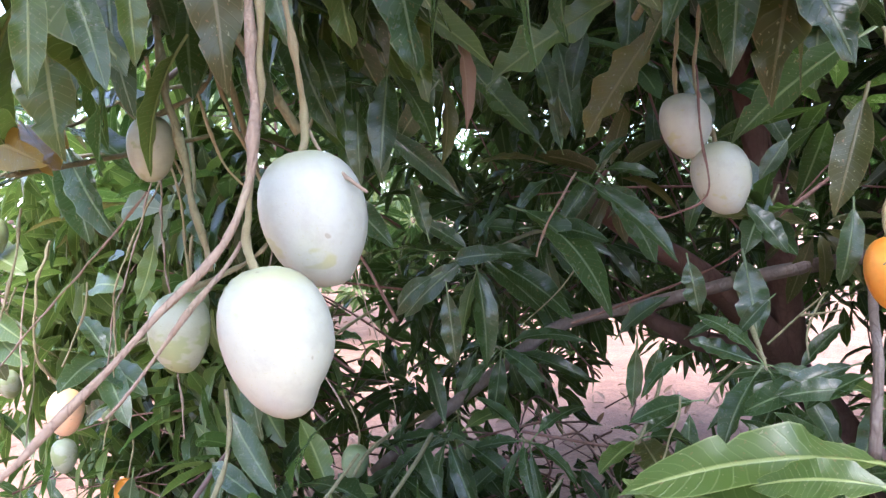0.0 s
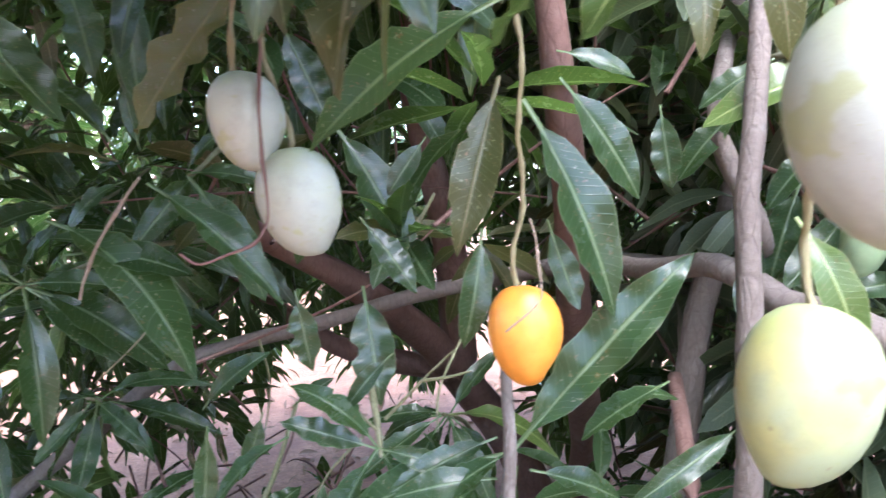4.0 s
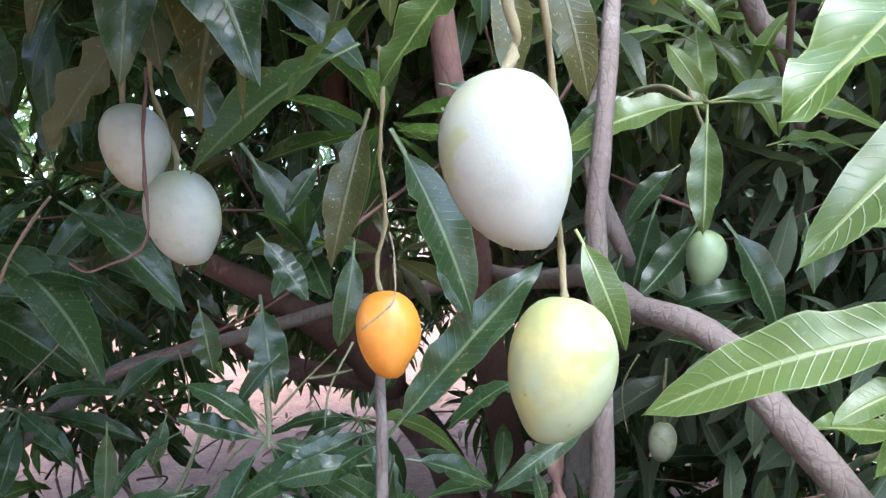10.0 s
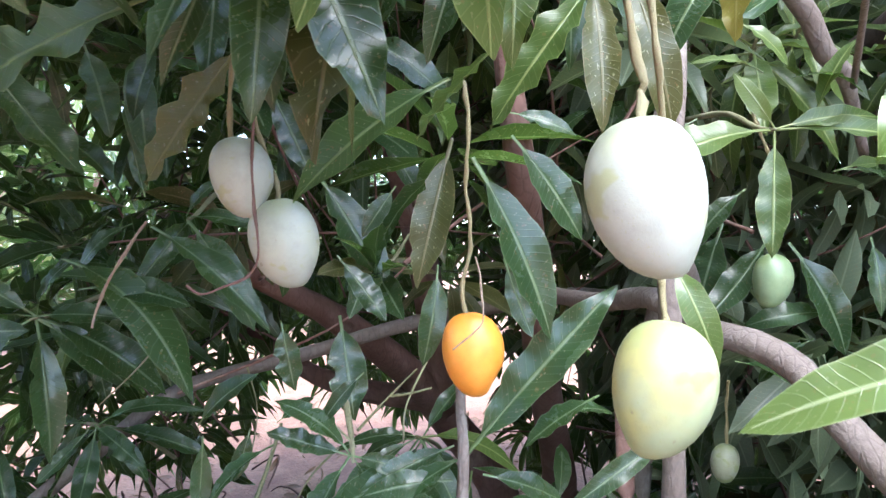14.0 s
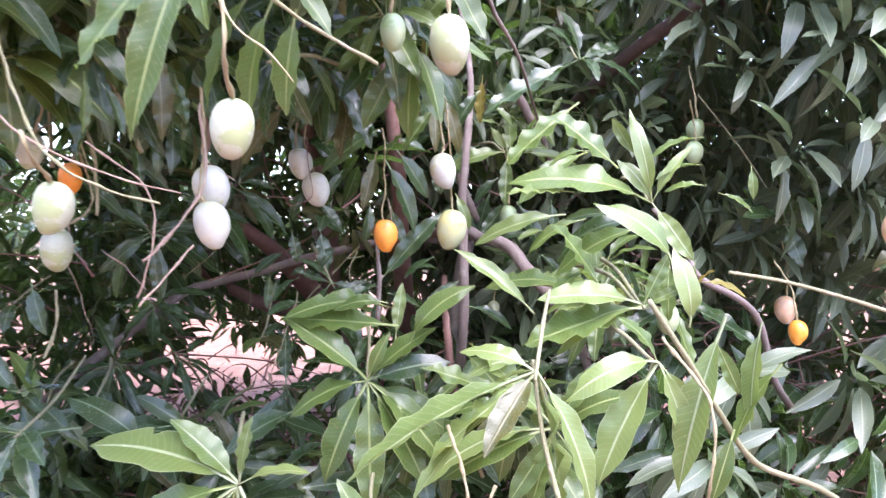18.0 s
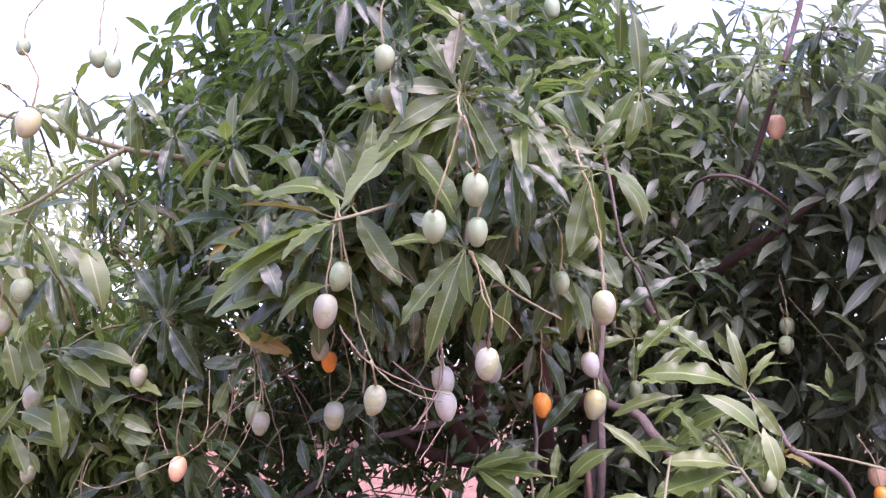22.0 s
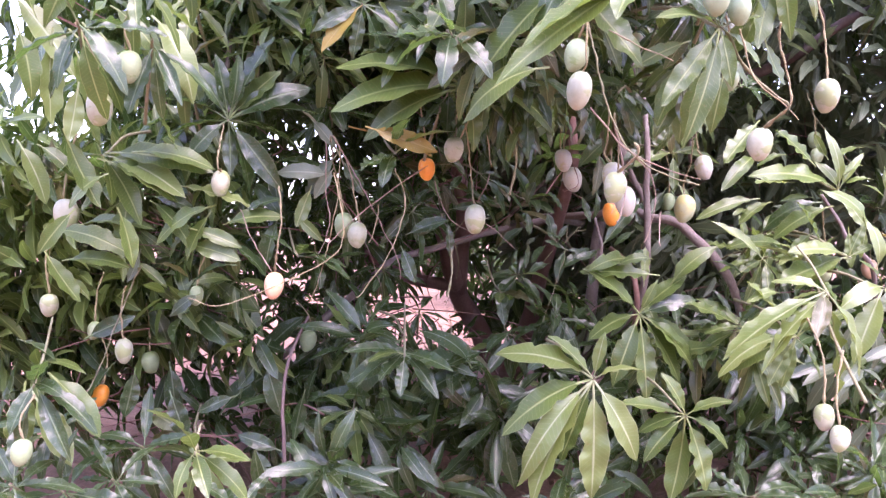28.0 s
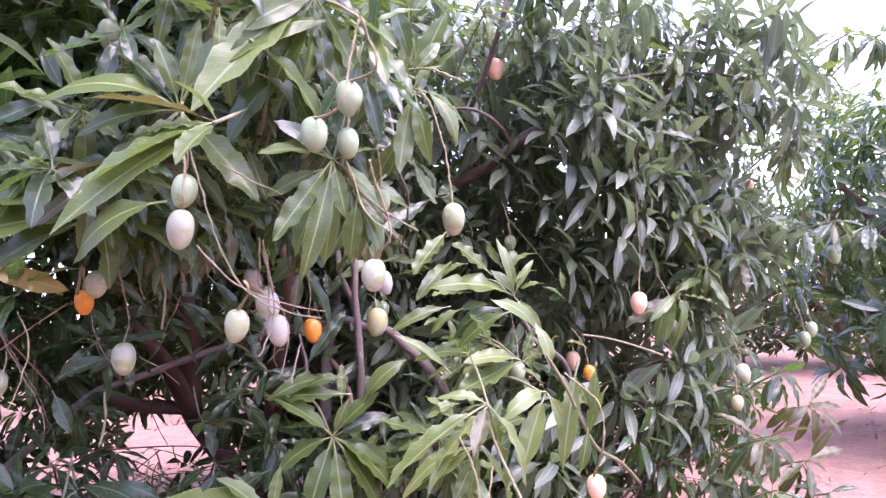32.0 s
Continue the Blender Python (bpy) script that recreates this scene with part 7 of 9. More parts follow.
leaf((0.767, 0.199, 1.323), (0.731, 0.226, 1.278), (-0.63, 0.33, 0.71), 1.70, 4, "young", tw)
leaf((0.970, 0.144, 1.295), (0.922, 0.070, 1.333), (-0.25, 0.57, 0.78), 1.70, 4, "olive", tw)
leaf((1.004, 0.178, 1.354), (0.993, 0.192, 1.241), (-0.94, -0.33, 0.05), 1.15, 3, "fresh_lit", tw)
leaf((0.513, 0.689, 1.126), (0.625, 0.561, 1.277), (-0.87, -0.24, 0.44), 1.59, 5, "young")
leaf((0.617, 0.585, 1.224), (0.684, 0.485, 1.169), (-0.04, -0.50, 0.86), 1.70, 1, "mature")
leaf((0.466, 0.730, 1.226), (0.346, 0.806, 1.206), (-0.44, -0.49, 0.75), 1.70, 2, "young")
tw = twig_end((0.800, 0.170, 1.252), 47)
leaf((0.796, 0.173, 1.257), (0.587, 0.294, 1.264), (-0.31, -0.57, 0.76), 1.58, 1, "fresh_lit", tw)
leaf((0.797, 0.172, 1.251), (0.564, 0.309, 1.162), (-0.52, -0.40, 0.75), 1.59, 3, "young", tw)
leaf((0.855, 0.133, 1.345), (0.698, 0.230, 1.482), (-0.10, -0.87, 0.49), 1.70, 5, "fresh_lit", tw)
leaf((0.800, 0.170, 1.252), (0.846, 0.135, 1.373), (-0.83, -0.53, 0.16), 1.23, 3, "young", tw)
leaf((0.804, 0.167, 1.246), (0.643, 0.288, 1.133), (-0.61, -0.07, 0.79), 1.70, 5, "fresh_lit", tw)
leaf((0.886, 0.108, 1.205), (0.861, 0.136, 1.386), (-0.43, -0.90, 0.08), 1.58, 5, "fresh_lit", tw)
leaf((0.803, 0.168, 1.251), (0.868, 0.109, 1.297), (-0.66, -0.16, 0.73), 1.70, 3, "fresh_lit", tw)
tw = twig_end((0.660, 0.020, 1.160), 48)
leaf((0.663, 0.018, 1.161), (0.485, 0.093, 1.088), (-0.49, -0.42, 0.76), 1.62, 5, "fresh_lit", tw)
leaf((0.662, 0.019, 1.157), (0.542, 0.060, 0.921), (-0.88, -0.23, 0.41), 1.69, 4, "fresh_lit", tw)
leaf((0.664, 0.017, 1.160), (0.720, -0.012, 0.993), (-0.41, -0.91, 0.02), 1.41, 4, "fresh_lit", tw)
leaf((0.774, -0.058, 1.253), (0.700, -0.008, 0.900), (-0.95, -0.26, 0.16), 1.10, 4, "fresh_lit", tw)
leaf((0.833, -0.100, 1.243), (0.814, -0.092, 1.043), (-0.99, 0.05, 0.10), 1.20, 0, "fresh_lit", tw)
leaf((0.732, -0.027, 1.320), (0.782, -0.097, 1.292), (-0.09, -0.42, 0.90), 1.70, 7, "olive", tw)
leaf((0.865, -0.125, 1.159), (0.791, -0.071, 0.999), (-0.80, 0.34, 0.49), 1.70, 4, "young", tw)
leaf((0.665, 0.017, 1.160), (0.756, -0.037, 1.025), (-0.60, -0.80, -0.09), 1.18, 0, "fresh_lit", tw)
leaf((0.755, -0.046, 1.208), (0.803, -0.074, 1.095), (-0.64, -0.76, -0.08), 1.21, 3, "young", tw)
leaf((0.662, 0.019, 1.160), (0.602, 0.075, 1.249), (0.13, -0.80, 0.59), 1.70, 7, "young", tw)
leaf((0.787, -0.073, 1.029), (0.759, -0.044, 0.878), (-0.84, -0.54, 0.05), 1.47, 4, "young", tw)
tw = twig_end((0.630, 0.270, 0.975), 49)
leaf((0.628, 0.272, 0.977), (0.464, 0.370, 1.167), (0.05, -0.87, 0.49), 1.19, 3, "fresh_lit", tw)
leaf((0.627, 0.272, 0.977), (0.412, 0.409, 0.857), (-0.63, -0.43, 0.65), 1.32, 1, "young", tw)
leaf((0.628, 0.271, 0.973), (0.354, 0.413, 0.842), (-0.42, 0.02, 0.91), 1.26, 2, "fresh_lit", tw)
leaf((0.581, 0.309, 1.125), (0.455, 0.367, 1.093), (-0.38, -0.33, 0.87), 1.70, 2, "fresh_lit", tw)
leaf((0.630, 0.270, 0.972), (0.699, 0.212, 0.824), (0.24, -0.86, 0.44), 1.70, 0, "young", tw)
leaf((0.628, 0.271, 0.971), (0.591, 0.303, 0.792), (-0.90, -0.43, 0.11), 1.26, 3, "young", tw)
leaf((0.632, 0.269, 0.973), (0.783, 0.160, 1.053), (-0.55, -0.16, 0.82), 1.70, 7, "young", tw)
leaf((0.629, 0.271, 0.974), (0.544, 0.327, 0.807), (-0.86, -0.43, 0.29), 1.46, 8, "young", tw)
leaf((0.631, 0.269, 0.975), (0.704, 0.211, 1.129), (-0.87, -0.41, 0.26), 1.46, 9, "young", tw)
tw = twig_end((0.425, 0.760, 1.020), 50)
leaf((0.424, 0.761, 1.022), (0.234, 0.883, 1.189), (-0.01, -0.81, 0.58), 1.70, 4, "young", tw)
leaf((0.425, 0.760, 1.023), (0.564, 0.648, 1.165), (-0.73, -0.06, 0.68), 1.70, 0, "young", tw)
leaf((0.421, 0.763, 1.020), (0.252, 0.868, 0.920), (-0.60, -0.23, 0.77), 1.70, 7, "young", tw)
leaf((0.424, 0.761, 1.018), (0.322, 0.802, 0.753), (-0.83, -0.51, 0.24), 1.70, 4, "young", tw)
leaf((0.425, 0.760, 1.016), (0.410, 0.713, 0.700), (-0.40, -0.90, 0.15), 1.27, 3, "young", tw)
leaf((0.426, 0.759, 1.017), (0.535, 0.649, 0.756), (0.08, -0.91, 0.41), 1.62, 0, "young", tw)
leaf((0.427, 0.759, 1.018), (0.616, 0.637, 0.874), (-0.03, -0.79, 0.62), 1.60, 0, "young", tw)
leaf((0.491, 0.717, 1.165), (0.242, 0.909, 1.177), (-0.38, -0.54, 0.75), 1.33, 3, "young", tw)
leaf((0.427, 0.759, 1.018), (0.582, 0.615, 0.796), (-0.01, -0.84, 0.54), 1.51, 1, "young", tw)
leaf((0.425, 0.760, 1.024), (0.459, 0.708, 1.153), (-0.81, -0.58, -0.02), 1.50, 4, "young", tw)
leaf((0.426, 0.759, 1.021), (0.593, 0.616, 1.078), (-0.66, -0.57, 0.49), 1.35, 7, "mature", tw)
leaf((0.422, 0.762, 1.021), (0.268, 0.843, 1.073), (0.13, -0.35, 0.93), 1.70, 5, "mature", tw)
tw = twig_end((0.058, 0.700, 0.840), 51)
leaf((0.055, 0.702, 0.834), (-0.225, 0.896, 0.918), (-0.09, -0.51, 0.86), 1.70, 7, "fresh_lit", tw)
leaf((0.054, 0.704, 0.831), (-0.185, 0.889, 0.643), (-0.71, -0.23, 0.67), 1.44, 2, "young", tw)
leaf((0.054, 0.703, 0.828), (-0.146, 0.852, 0.473), (-0.88, -0.31, 0.37), 0.97, 5, "fresh_lit", tw)
leaf((0.055, 0.702, 0.828), (-0.130, 0.803, 0.421), (-0.91, -0.07, 0.40), 1.44, 9, "fresh_lit", tw)
leaf((0.057, 0.701, 0.827), (0.058, 0.700, 0.423), (-0.60, -0.80, -0.00), 1.16, 6, "fresh_lit", tw)
leaf((0.058, 0.699, 0.828), (0.175, 0.601, 0.552), (-0.39, -0.91, 0.16), 1.53, 1, "fresh_lit", tw)
leaf((0.057, 0.701, 0.835), (-0.069, 0.794, 0.980), (0.09, -0.80, 0.59), 1.70, 0, "fresh_lit", tw)
leaf((0.059, 0.699, 0.835), (0.075, 0.669, 0.993), (-0.97, -0.23, 0.06), 1.28, 3, "fresh_lit", tw)
leaf((0.060, 0.698, 0.835), (0.187, 0.594, 0.864), (-0.22, -0.00, 0.97), 1.70, 1, "fresh_lit", tw)
leaf((0.057, 0.701, 0.830), (-0.028, 0.769, 0.549), (-0.92, -0.34, 0.19), 1.09, 3, "young", tw)
tw = twig_end((0.293, 0.493, 0.712), 52)
leaf((0.292, 0.494, 0.714), (0.128, 0.650, 0.748), (-0.19, -0.39, 0.90), 1.70, 0, "young", tw)
leaf((0.292, 0.494, 0.711), (0.185, 0.608, 0.645), (-0.62, -0.14, 0.77), 1.62, 7, "young", tw)
leaf((0.293, 0.493, 0.710), (0.178, 0.579, 0.553), (-0.83, -0.13, 0.53), 1.54, 1, "young", tw)
leaf((0.293, 0.493, 0.709), (0.253, 0.521, 0.417), (-0.99, 0.08, 0.14), 1.64, 8, "young", tw)
leaf((0.295, 0.491, 0.711), (0.404, 0.396, 0.599), (-0.04, -0.78, 0.63), 1.70, 2, "young", tw)
leaf((0.293, 0.493, 0.715), (0.228, 0.549, 0.857), (-0.35, -0.91, 0.20), 1.69, 9, "young", tw)
leaf((0.295, 0.491, 0.713), (0.388, 0.369, 0.770), (-0.54, -0.02, 0.84), 1.70, 1, "young", tw)
leaf((0.295, 0.491, 0.709), (0.327, 0.429, 0.464), (-0.15, -0.96, 0.22), 1.70, 6, "young", tw)
tw = twig_end((-0.790, 1.650, 1.700), 53)
leaf((-0.792, 1.651, 1.703), (-0.924, 1.691, 1.897), (-0.02, -0.98, 0.19), 1.63, 4, "mature", tw)
leaf((-0.789, 1.649, 1.704), (-0.644, 1.545, 1.880), (-0.81, -0.38, 0.44), 1.70, 3, "young", tw)
leaf((-0.788, 1.648, 1.701), (-0.517, 1.468, 1.726), (-0.27, -0.28, 0.92), 1.70, 1, "mature", tw)
leaf((-0.787, 1.648, 1.699), (-0.553, 1.507, 1.577), (0.26, -0.35, 0.90), 1.70, 1, "mature", tw)
leaf((-0.788, 1.649, 1.697), (-0.628, 1.557, 1.455), (-0.39, -0.92, 0.09), 1.30, 0, "mature", tw)
leaf((-0.788, 1.649, 1.696), (-0.721, 1.624, 1.450), (0.53, -0.82, 0.23), 1.70, 0, "mature", tw)
leaf((-0.790, 1.650, 1.696), (-0.786, 1.638, 1.505), (-0.57, -0.82, 0.04), 1.48, 8, "mature", tw)
leaf((-0.793, 1.652, 1.699), (-0.985, 1.784, 1.616), (-0.41, -0.03, 0.91), 1.70, 4, "mature", tw)
leaf((-0.793, 1.652, 1.701), (-1.052, 1.809, 1.736), (-0.00, -0.22, 0.98), 1.70, 2, "mature", tw)
leaf((-0.791, 1.651, 1.704), (-0.829, 1.670, 1.925), (-0.12, -0.99, 0.07), 1.31, 0, "mature", tw)
leaf((-0.789, 1.649, 1.705), (-0.770, 1.619, 1.927), (0.00, -0.99, -0.13), 1.54, 4, "mature", tw)
leaf((-0.786, 1.647, 1.701), (-0.546, 1.490, 1.823), (-0.64, -0.66, 0.41), 1.70, 1, "mature", tw)
leaf((-0.794, 1.653, 1.697), (-0.913, 1.723, 1.546), (-0.66, -0.73, 0.18), 1.63, 2, "mature", tw)
leaf((-0.789, 1.649, 1.703), (-0.686, 1.526, 1.985), (-0.94, 0.02, 0.35), 1.63, 3, "mature", tw)
tw = twig_end((-0.590, 1.142, 2.035), 54)
leaf((-0.588, 1.141, 2.034), (-0.700, 1.205, 1.874), (-0.75, -0.59, 0.29), 1.70, 4, "yellow", tw)
leaf((-0.590, 1.142, 2.036), (-0.829, 1.301, 2.021), (-0.41, -0.54, 0.74), 1.70, 1, "mature", tw)
leaf((-0.591, 1.142, 2.038), (-0.799, 1.235, 2.154), (0.17, -0.60, 0.78), 1.70, 5, "mature", tw)
leaf((-0.588, 1.141, 2.034), (-0.367, 1.015, 1.988), (-0.46, -0.87, 0.19), 1.44, 0, "mature", tw)
leaf((-0.587, 1.140, 2.033), (-0.449, 1.033, 1.882), (-0.33, -0.89, 0.33), 1.65, 4, "mature", tw)
leaf((-0.589, 1.141, 2.032), (-0.601, 1.177, 1.863), (-0.58, -0.80, -0.13), 1.18, 6, "mature", tw)
leaf((-0.588, 1.141, 2.037), (-0.598, 1.123, 2.225), (-0.23, -0.97, -0.11), 1.24, 3, "mature", tw)
leaf((-0.587, 1.140, 2.036), (-0.454, 1.017, 2.125), (-0.73, -0.67, 0.16), 1.70, 4, "mature", tw)
leaf((-0.590, 1.142, 2.033), (-0.725, 1.215, 1.937), (-0.51, -0.86, 0.06), 1.40, 0, "mature", tw)
leaf((-0.588, 1.141, 2.031), (-0.517, 1.100, 1.822), (0.16, -0.96, 0.24), 1.48, 6, "mature", tw)
leaf((-1.104, 1.690, 1.564), (-0.895, 1.522, 1.510), (-0.27, -0.58, 0.77), 1.70, 1, "young")
leaf((-1.193, 1.752, 1.541), (-0.980, 1.620, 1.399), (0.06, -0.68, 0.73), 1.70, 1, "young")
leaf((-0.996, 1.627, 1.464), (-0.788, 1.493, 1.399), (0.05, -0.37, 0.93), 1.70, 3, "fresh_lit")
leaf((-0.876, 1.554, 1.398), (-1.029, 1.687, 1.259), (-0.75, -0.23, 0.62), 1.70, 7, "young")
leaf((-0.889, 1.565, 1.379), (-0.952, 1.615, 1.211), (-0.91, -0.32, 0.25), 1.70, 0, "young")
leaf((-0.945, 1.608, 1.320), (-0.802, 1.517, 1.256), (-0.37, -0.85, 0.38), 1.70, 4, "young")
leaf((-1.274, 1.698, 1.868), (-1.226, 1.653, 1.660), (-0.02, -0.98, 0.21), 1.70, 1, "young")
leaf((-1.259, 1.680, 1.950), (-1.129, 1.617, 1.689), (0.07, -0.96, 0.27), 1.70, 4, "young")
leaf((-1.148, 1.605, 1.956), (-1.035, 1.525, 1.755), (0.11, -0.90, 0.42), 1.70, 0, "young")
leaf((-1.297, 1.739, 1.626), (-1.201, 1.695, 1.381), (0.07, -0.98, 0.21), 1.52, 8, "young")
leaf((-1.156, 1.670, 1.384), (-1.109, 1.663, 1.189), (0.39, -0.91, 0.13), 1.70, 0, "young")
leaf((-1.260, 1.740, 1.378), (-1.351, 1.808, 1.230), (-0.61, -0.79, 0.02), 1.70, 4, "young")
leaf((-1.181, 1.675, 1.489), (-1.274, 1.760, 1.376), (-0.83, -0.42, 0.37), 1.70, 2, "young")
leaf((-1.067, 1.576, 1.711), (-1.007, 1.565, 1.572), (0.71, -0.61, 0.35), 1.70, 8, "young")
leaf((-1.360, 1.743, 1.997), (-1.390, 1.771, 1.833), (0.33, -0.92, -0.22), 1.70, 3, "young")
leaf((-1.208, 1.579, 1.990), (-1.091, 1.485, 1.828), (-0.08, -0.89, 0.46), 1.70, 7, "young")
leaf((-1.117, 1.493, 1.961), (-1.026, 1.404, 1.695), (-0.04, -0.95, 0.31), 1.60, 5, "fresh_lit")
leaf((-1.193, 1.559, 1.850), (-1.150, 1.531, 1.672), (0.25, -0.94, 0.21), 1.70, 9, "fresh_lit")
leaf((-1.434, 1.788, 2.037), (-1.289, 1.647, 1.776), (0.03, -0.87, 0.49), 1.44, 0, "fresh_lit")
leaf((-1.237, 1.614, 2.227), (-1.358, 1.705, 1.914), (-0.43, -0.90, -0.09), 1.30, 4, "young")
leaf((-1.280, 1.635, 1.758), (-1.307, 1.640, 1.578), (-0.36, -0.93, 0.03), 1.70, 8, "fresh_lit")
leaf((-1.367, 1.719, 1.851), (-1.437, 1.743, 1.675), (-0.87, -0.39, 0.30), 1.70, 0, "young")
tw = twig_end((-1.160, 1.800, 1.560), 58)
leaf((-1.160, 1.800, 1.558), (-0.967, 1.584, 1.416), (-0.23, -0.67, 0.70), 1.70, 1, "fresh_lit", tw)
leaf((-1.155, 1.795, 1.563), (-0.883, 1.548, 1.501), (-0.48, -0.67, 0.56), 1.31, 1, "young", tw)
leaf((-1.162, 1.801, 1.558), (-1.148, 1.745, 1.389), (0.41, -0.86, 0.32), 1.70, 4, "young", tw)
leaf((-1.163, 1.803, 1.560), (-1.277, 1.885, 1.489), (-0.60, -0.15, 0.79), 1.70, 2, "young", tw)
leaf((-1.164, 1.804, 1.562), (-1.239, 1.848, 1.720), (0.45, -0.78, 0.43), 1.70, 9, "young", tw)
leaf((-1.368, 1.993, 1.604), (-1.294, 1.936, 1.387), (0.11, -0.95, 0.29), 1.56, 1, "fresh_lit", tw)
leaf((-1.320, 1.948, 1.591), (-1.224, 1.857, 1.476), (-0.05, -0.80, 0.59), 1.70, 1, "young", tw)
leaf((-1.281, 1.902, 1.306), (-1.092, 1.714, 1.223), (-0.36, -0.66, 0.66), 1.61, 2, "young", tw)
leaf((-1.261, 1.880, 1.206), (-1.098, 1.713, 1.186), (-0.35, -0.44, 0.83), 1.70, 1, "young", tw)
leaf((-1.309, 1.926, 1.250), (-1.223, 1.820, 1.072), (0.02, -0.86, 0.52), 1.52, 8, "young", tw)
leaf((-1.159, 1.799, 1.555), (-1.064, 1.717, 1.325), (0.10, -0.92, 0.37), 1.70, 9, "young", tw)
leaf((-0.596, 2.243, 1.122), (-0.413, 2.069, 0.851), (-0.21, -0.88, 0.43), 1.70, 4, "young")
leaf((-0.785, 2.413, 1.034), (-0.706, 2.351, 0.790), (-0.21, -0.96, 0.17), 1.70, 9, "mature")
leaf((-0.803, 2.412, 0.543), (-0.656, 2.231, 0.419), (-0.43, -0.72, 0.54), 1.70, 2, "young")
leaf((-0.560, 2.187, 0.516), (-0.363, 1.979, 0.731), (-0.83, -0.29, 0.48), 1.70, 7, "mature")
leaf((-0.659, 2.302, 1.157), (-0.739, 2.346, 1.350), (0.12, -0.96, 0.27), 1.70, 3, "mature")
leaf((-0.661, 2.295, 0.939), (-0.503, 2.138, 0.797), (-0.14, -0.74, 0.66), 1.70, 1, "mature")
leaf((-0.482, 2.131, 0.942), (-0.580, 2.192, 0.725), (-0.88, -0.39, 0.29), 1.70, 0, "mature")
leaf((-0.430, 2.076, 0.749), (-0.294, 1.936, 0.948), (-0.87, -0.32, 0.37), 1.70, 1, "mature")
leaf((-0.716, 2.339, 0.744), (-0.695, 2.326, 0.498), (-0.08, -1.00, 0.04), 1.70, 0, "mature")
leaf((-1.077, 2.269, 0.883), (-0.931, 2.137, 0.974), (-0.73, -0.61, 0.30), 1.70, 0, "mature")
leaf((-1.341, 2.006, 0.796), (-1.367, 2.021, 0.547), (-0.19, -0.98, -0.04), 1.68, 6, "young")
leaf((-1.328, 1.992, 0.767), (-1.233, 1.875, 0.517), (0.18, -0.86, 0.47), 1.55, 3, "fresh_lit")
leaf((-1.285, 1.955, 0.825), (-1.156, 1.830, 0.603), (0.16, -0.82, 0.55), 1.70, 1, "young")
leaf((-1.327, 1.994, 0.840), (-1.189, 1.876, 0.822), (0.00, -0.14, 0.99), 1.70, 5, "young")
leaf((-1.361, 2.029, 0.938), (-1.264, 1.934, 0.864), (0.29, -0.38, 0.88), 1.70, 4, "mature")
tw = twig_end((-0.224, 1.681, 0.838), 61)
leaf((-0.225, 1.682, 0.837), (-0.323, 1.764, 0.661), (-0.84, 0.14, 0.53), 1.70, 6, "young", tw)
leaf((-0.223, 1.680, 0.837), (-0.179, 1.633, 0.594), (-0.46, -0.88, 0.09), 1.40, 8, "young", tw)
leaf((-0.226, 1.682, 0.839), (-0.314, 1.760, 1.024), (0.40, -0.76, 0.51), 1.70, 4, "young", tw)
leaf((-0.223, 1.680, 0.839), (-0.114, 1.581, 0.905), (-0.59, -0.12, 0.80), 1.70, 7, "young", tw)
leaf((-0.225, 1.681, 0.836), (-0.266, 1.718, 0.619), (-0.98, -0.05, 0.18), 1.70, 8, "young", tw)
leaf((-0.222, 1.679, 0.837), (-0.109, 1.583, 0.714), (-0.01, -0.79, 0.61), 1.70, 4, "young", tw)
leaf((-0.226, 1.683, 0.837), (-0.369, 1.791, 0.783), (-0.38, -0.04, 0.92), 1.70, 4, "mature", tw)
tw = twig_end((-0.318, 1.547, 0.627), 62)
leaf((-0.319, 1.548, 0.627), (-0.455, 1.631, 0.529), (-0.58, 0.01, 0.81), 1.70, 4, "young", tw)
leaf((-0.318, 1.547, 0.626), (-0.392, 1.585, 0.462), (-0.90, -0.25, 0.35), 1.70, 4, "young", tw)
leaf((-0.318, 1.547, 0.625), (-0.318, 1.502, 0.415), (-0.80, -0.59, 0.13), 1.32, 3, "young", tw)
leaf((-0.317, 1.546, 0.626), (-0.232, 1.482, 0.565), (-0.22, -0.81, 0.55), 1.50, 2, "young", tw)
leaf((-0.317, 1.546, 0.626), (-0.259, 1.489, 0.493), (0.09, -0.90, 0.43), 1.70, 0, "young", tw)
leaf((-0.319, 1.548, 0.628), (-0.405, 1.611, 0.682), (-0.04, -0.68, 0.73), 1.70, 0, "young", tw)
tw = twig_end((0.294, 1.614, 0.720), 63)
leaf((0.293, 1.615, 0.722), (0.089, 1.793, 0.716), (-0.07, -0.05, 1.00), 1.70, 0, "young", tw)
leaf((0.293, 1.615, 0.719), (0.112, 1.753, 0.520), (-0.75, -0.04, 0.66), 1.70, 1, "young", tw)
leaf((0.293, 1.615, 0.716), (0.091, 1.765, 0.417), (-0.86, -0.23, 0.46), 1.35, 1, "young", tw)
leaf((0.294, 1.614, 0.717), (0.239, 1.622, 0.526), (-0.62, -0.77, 0.15), 1.47, 9, "young", tw)
leaf((0.295, 1.613, 0.721), (0.447, 1.491, 0.816), (-0.45, 0.12, 0.88), 1.70, 1, "young", tw)
leaf((0.295, 1.613, 0.718), (0.357, 1.518, 0.512), (-0.07, -0.91, 0.40), 1.61, 3, "mature", tw)
tw = twig_end((-0.772, 1.922, 0.430), 64)
leaf((-0.773, 1.923, 0.427), (-0.814, 1.920, 0.254), (-0.94, -0.27, 0.22), 1.70, 6, "young", tw)
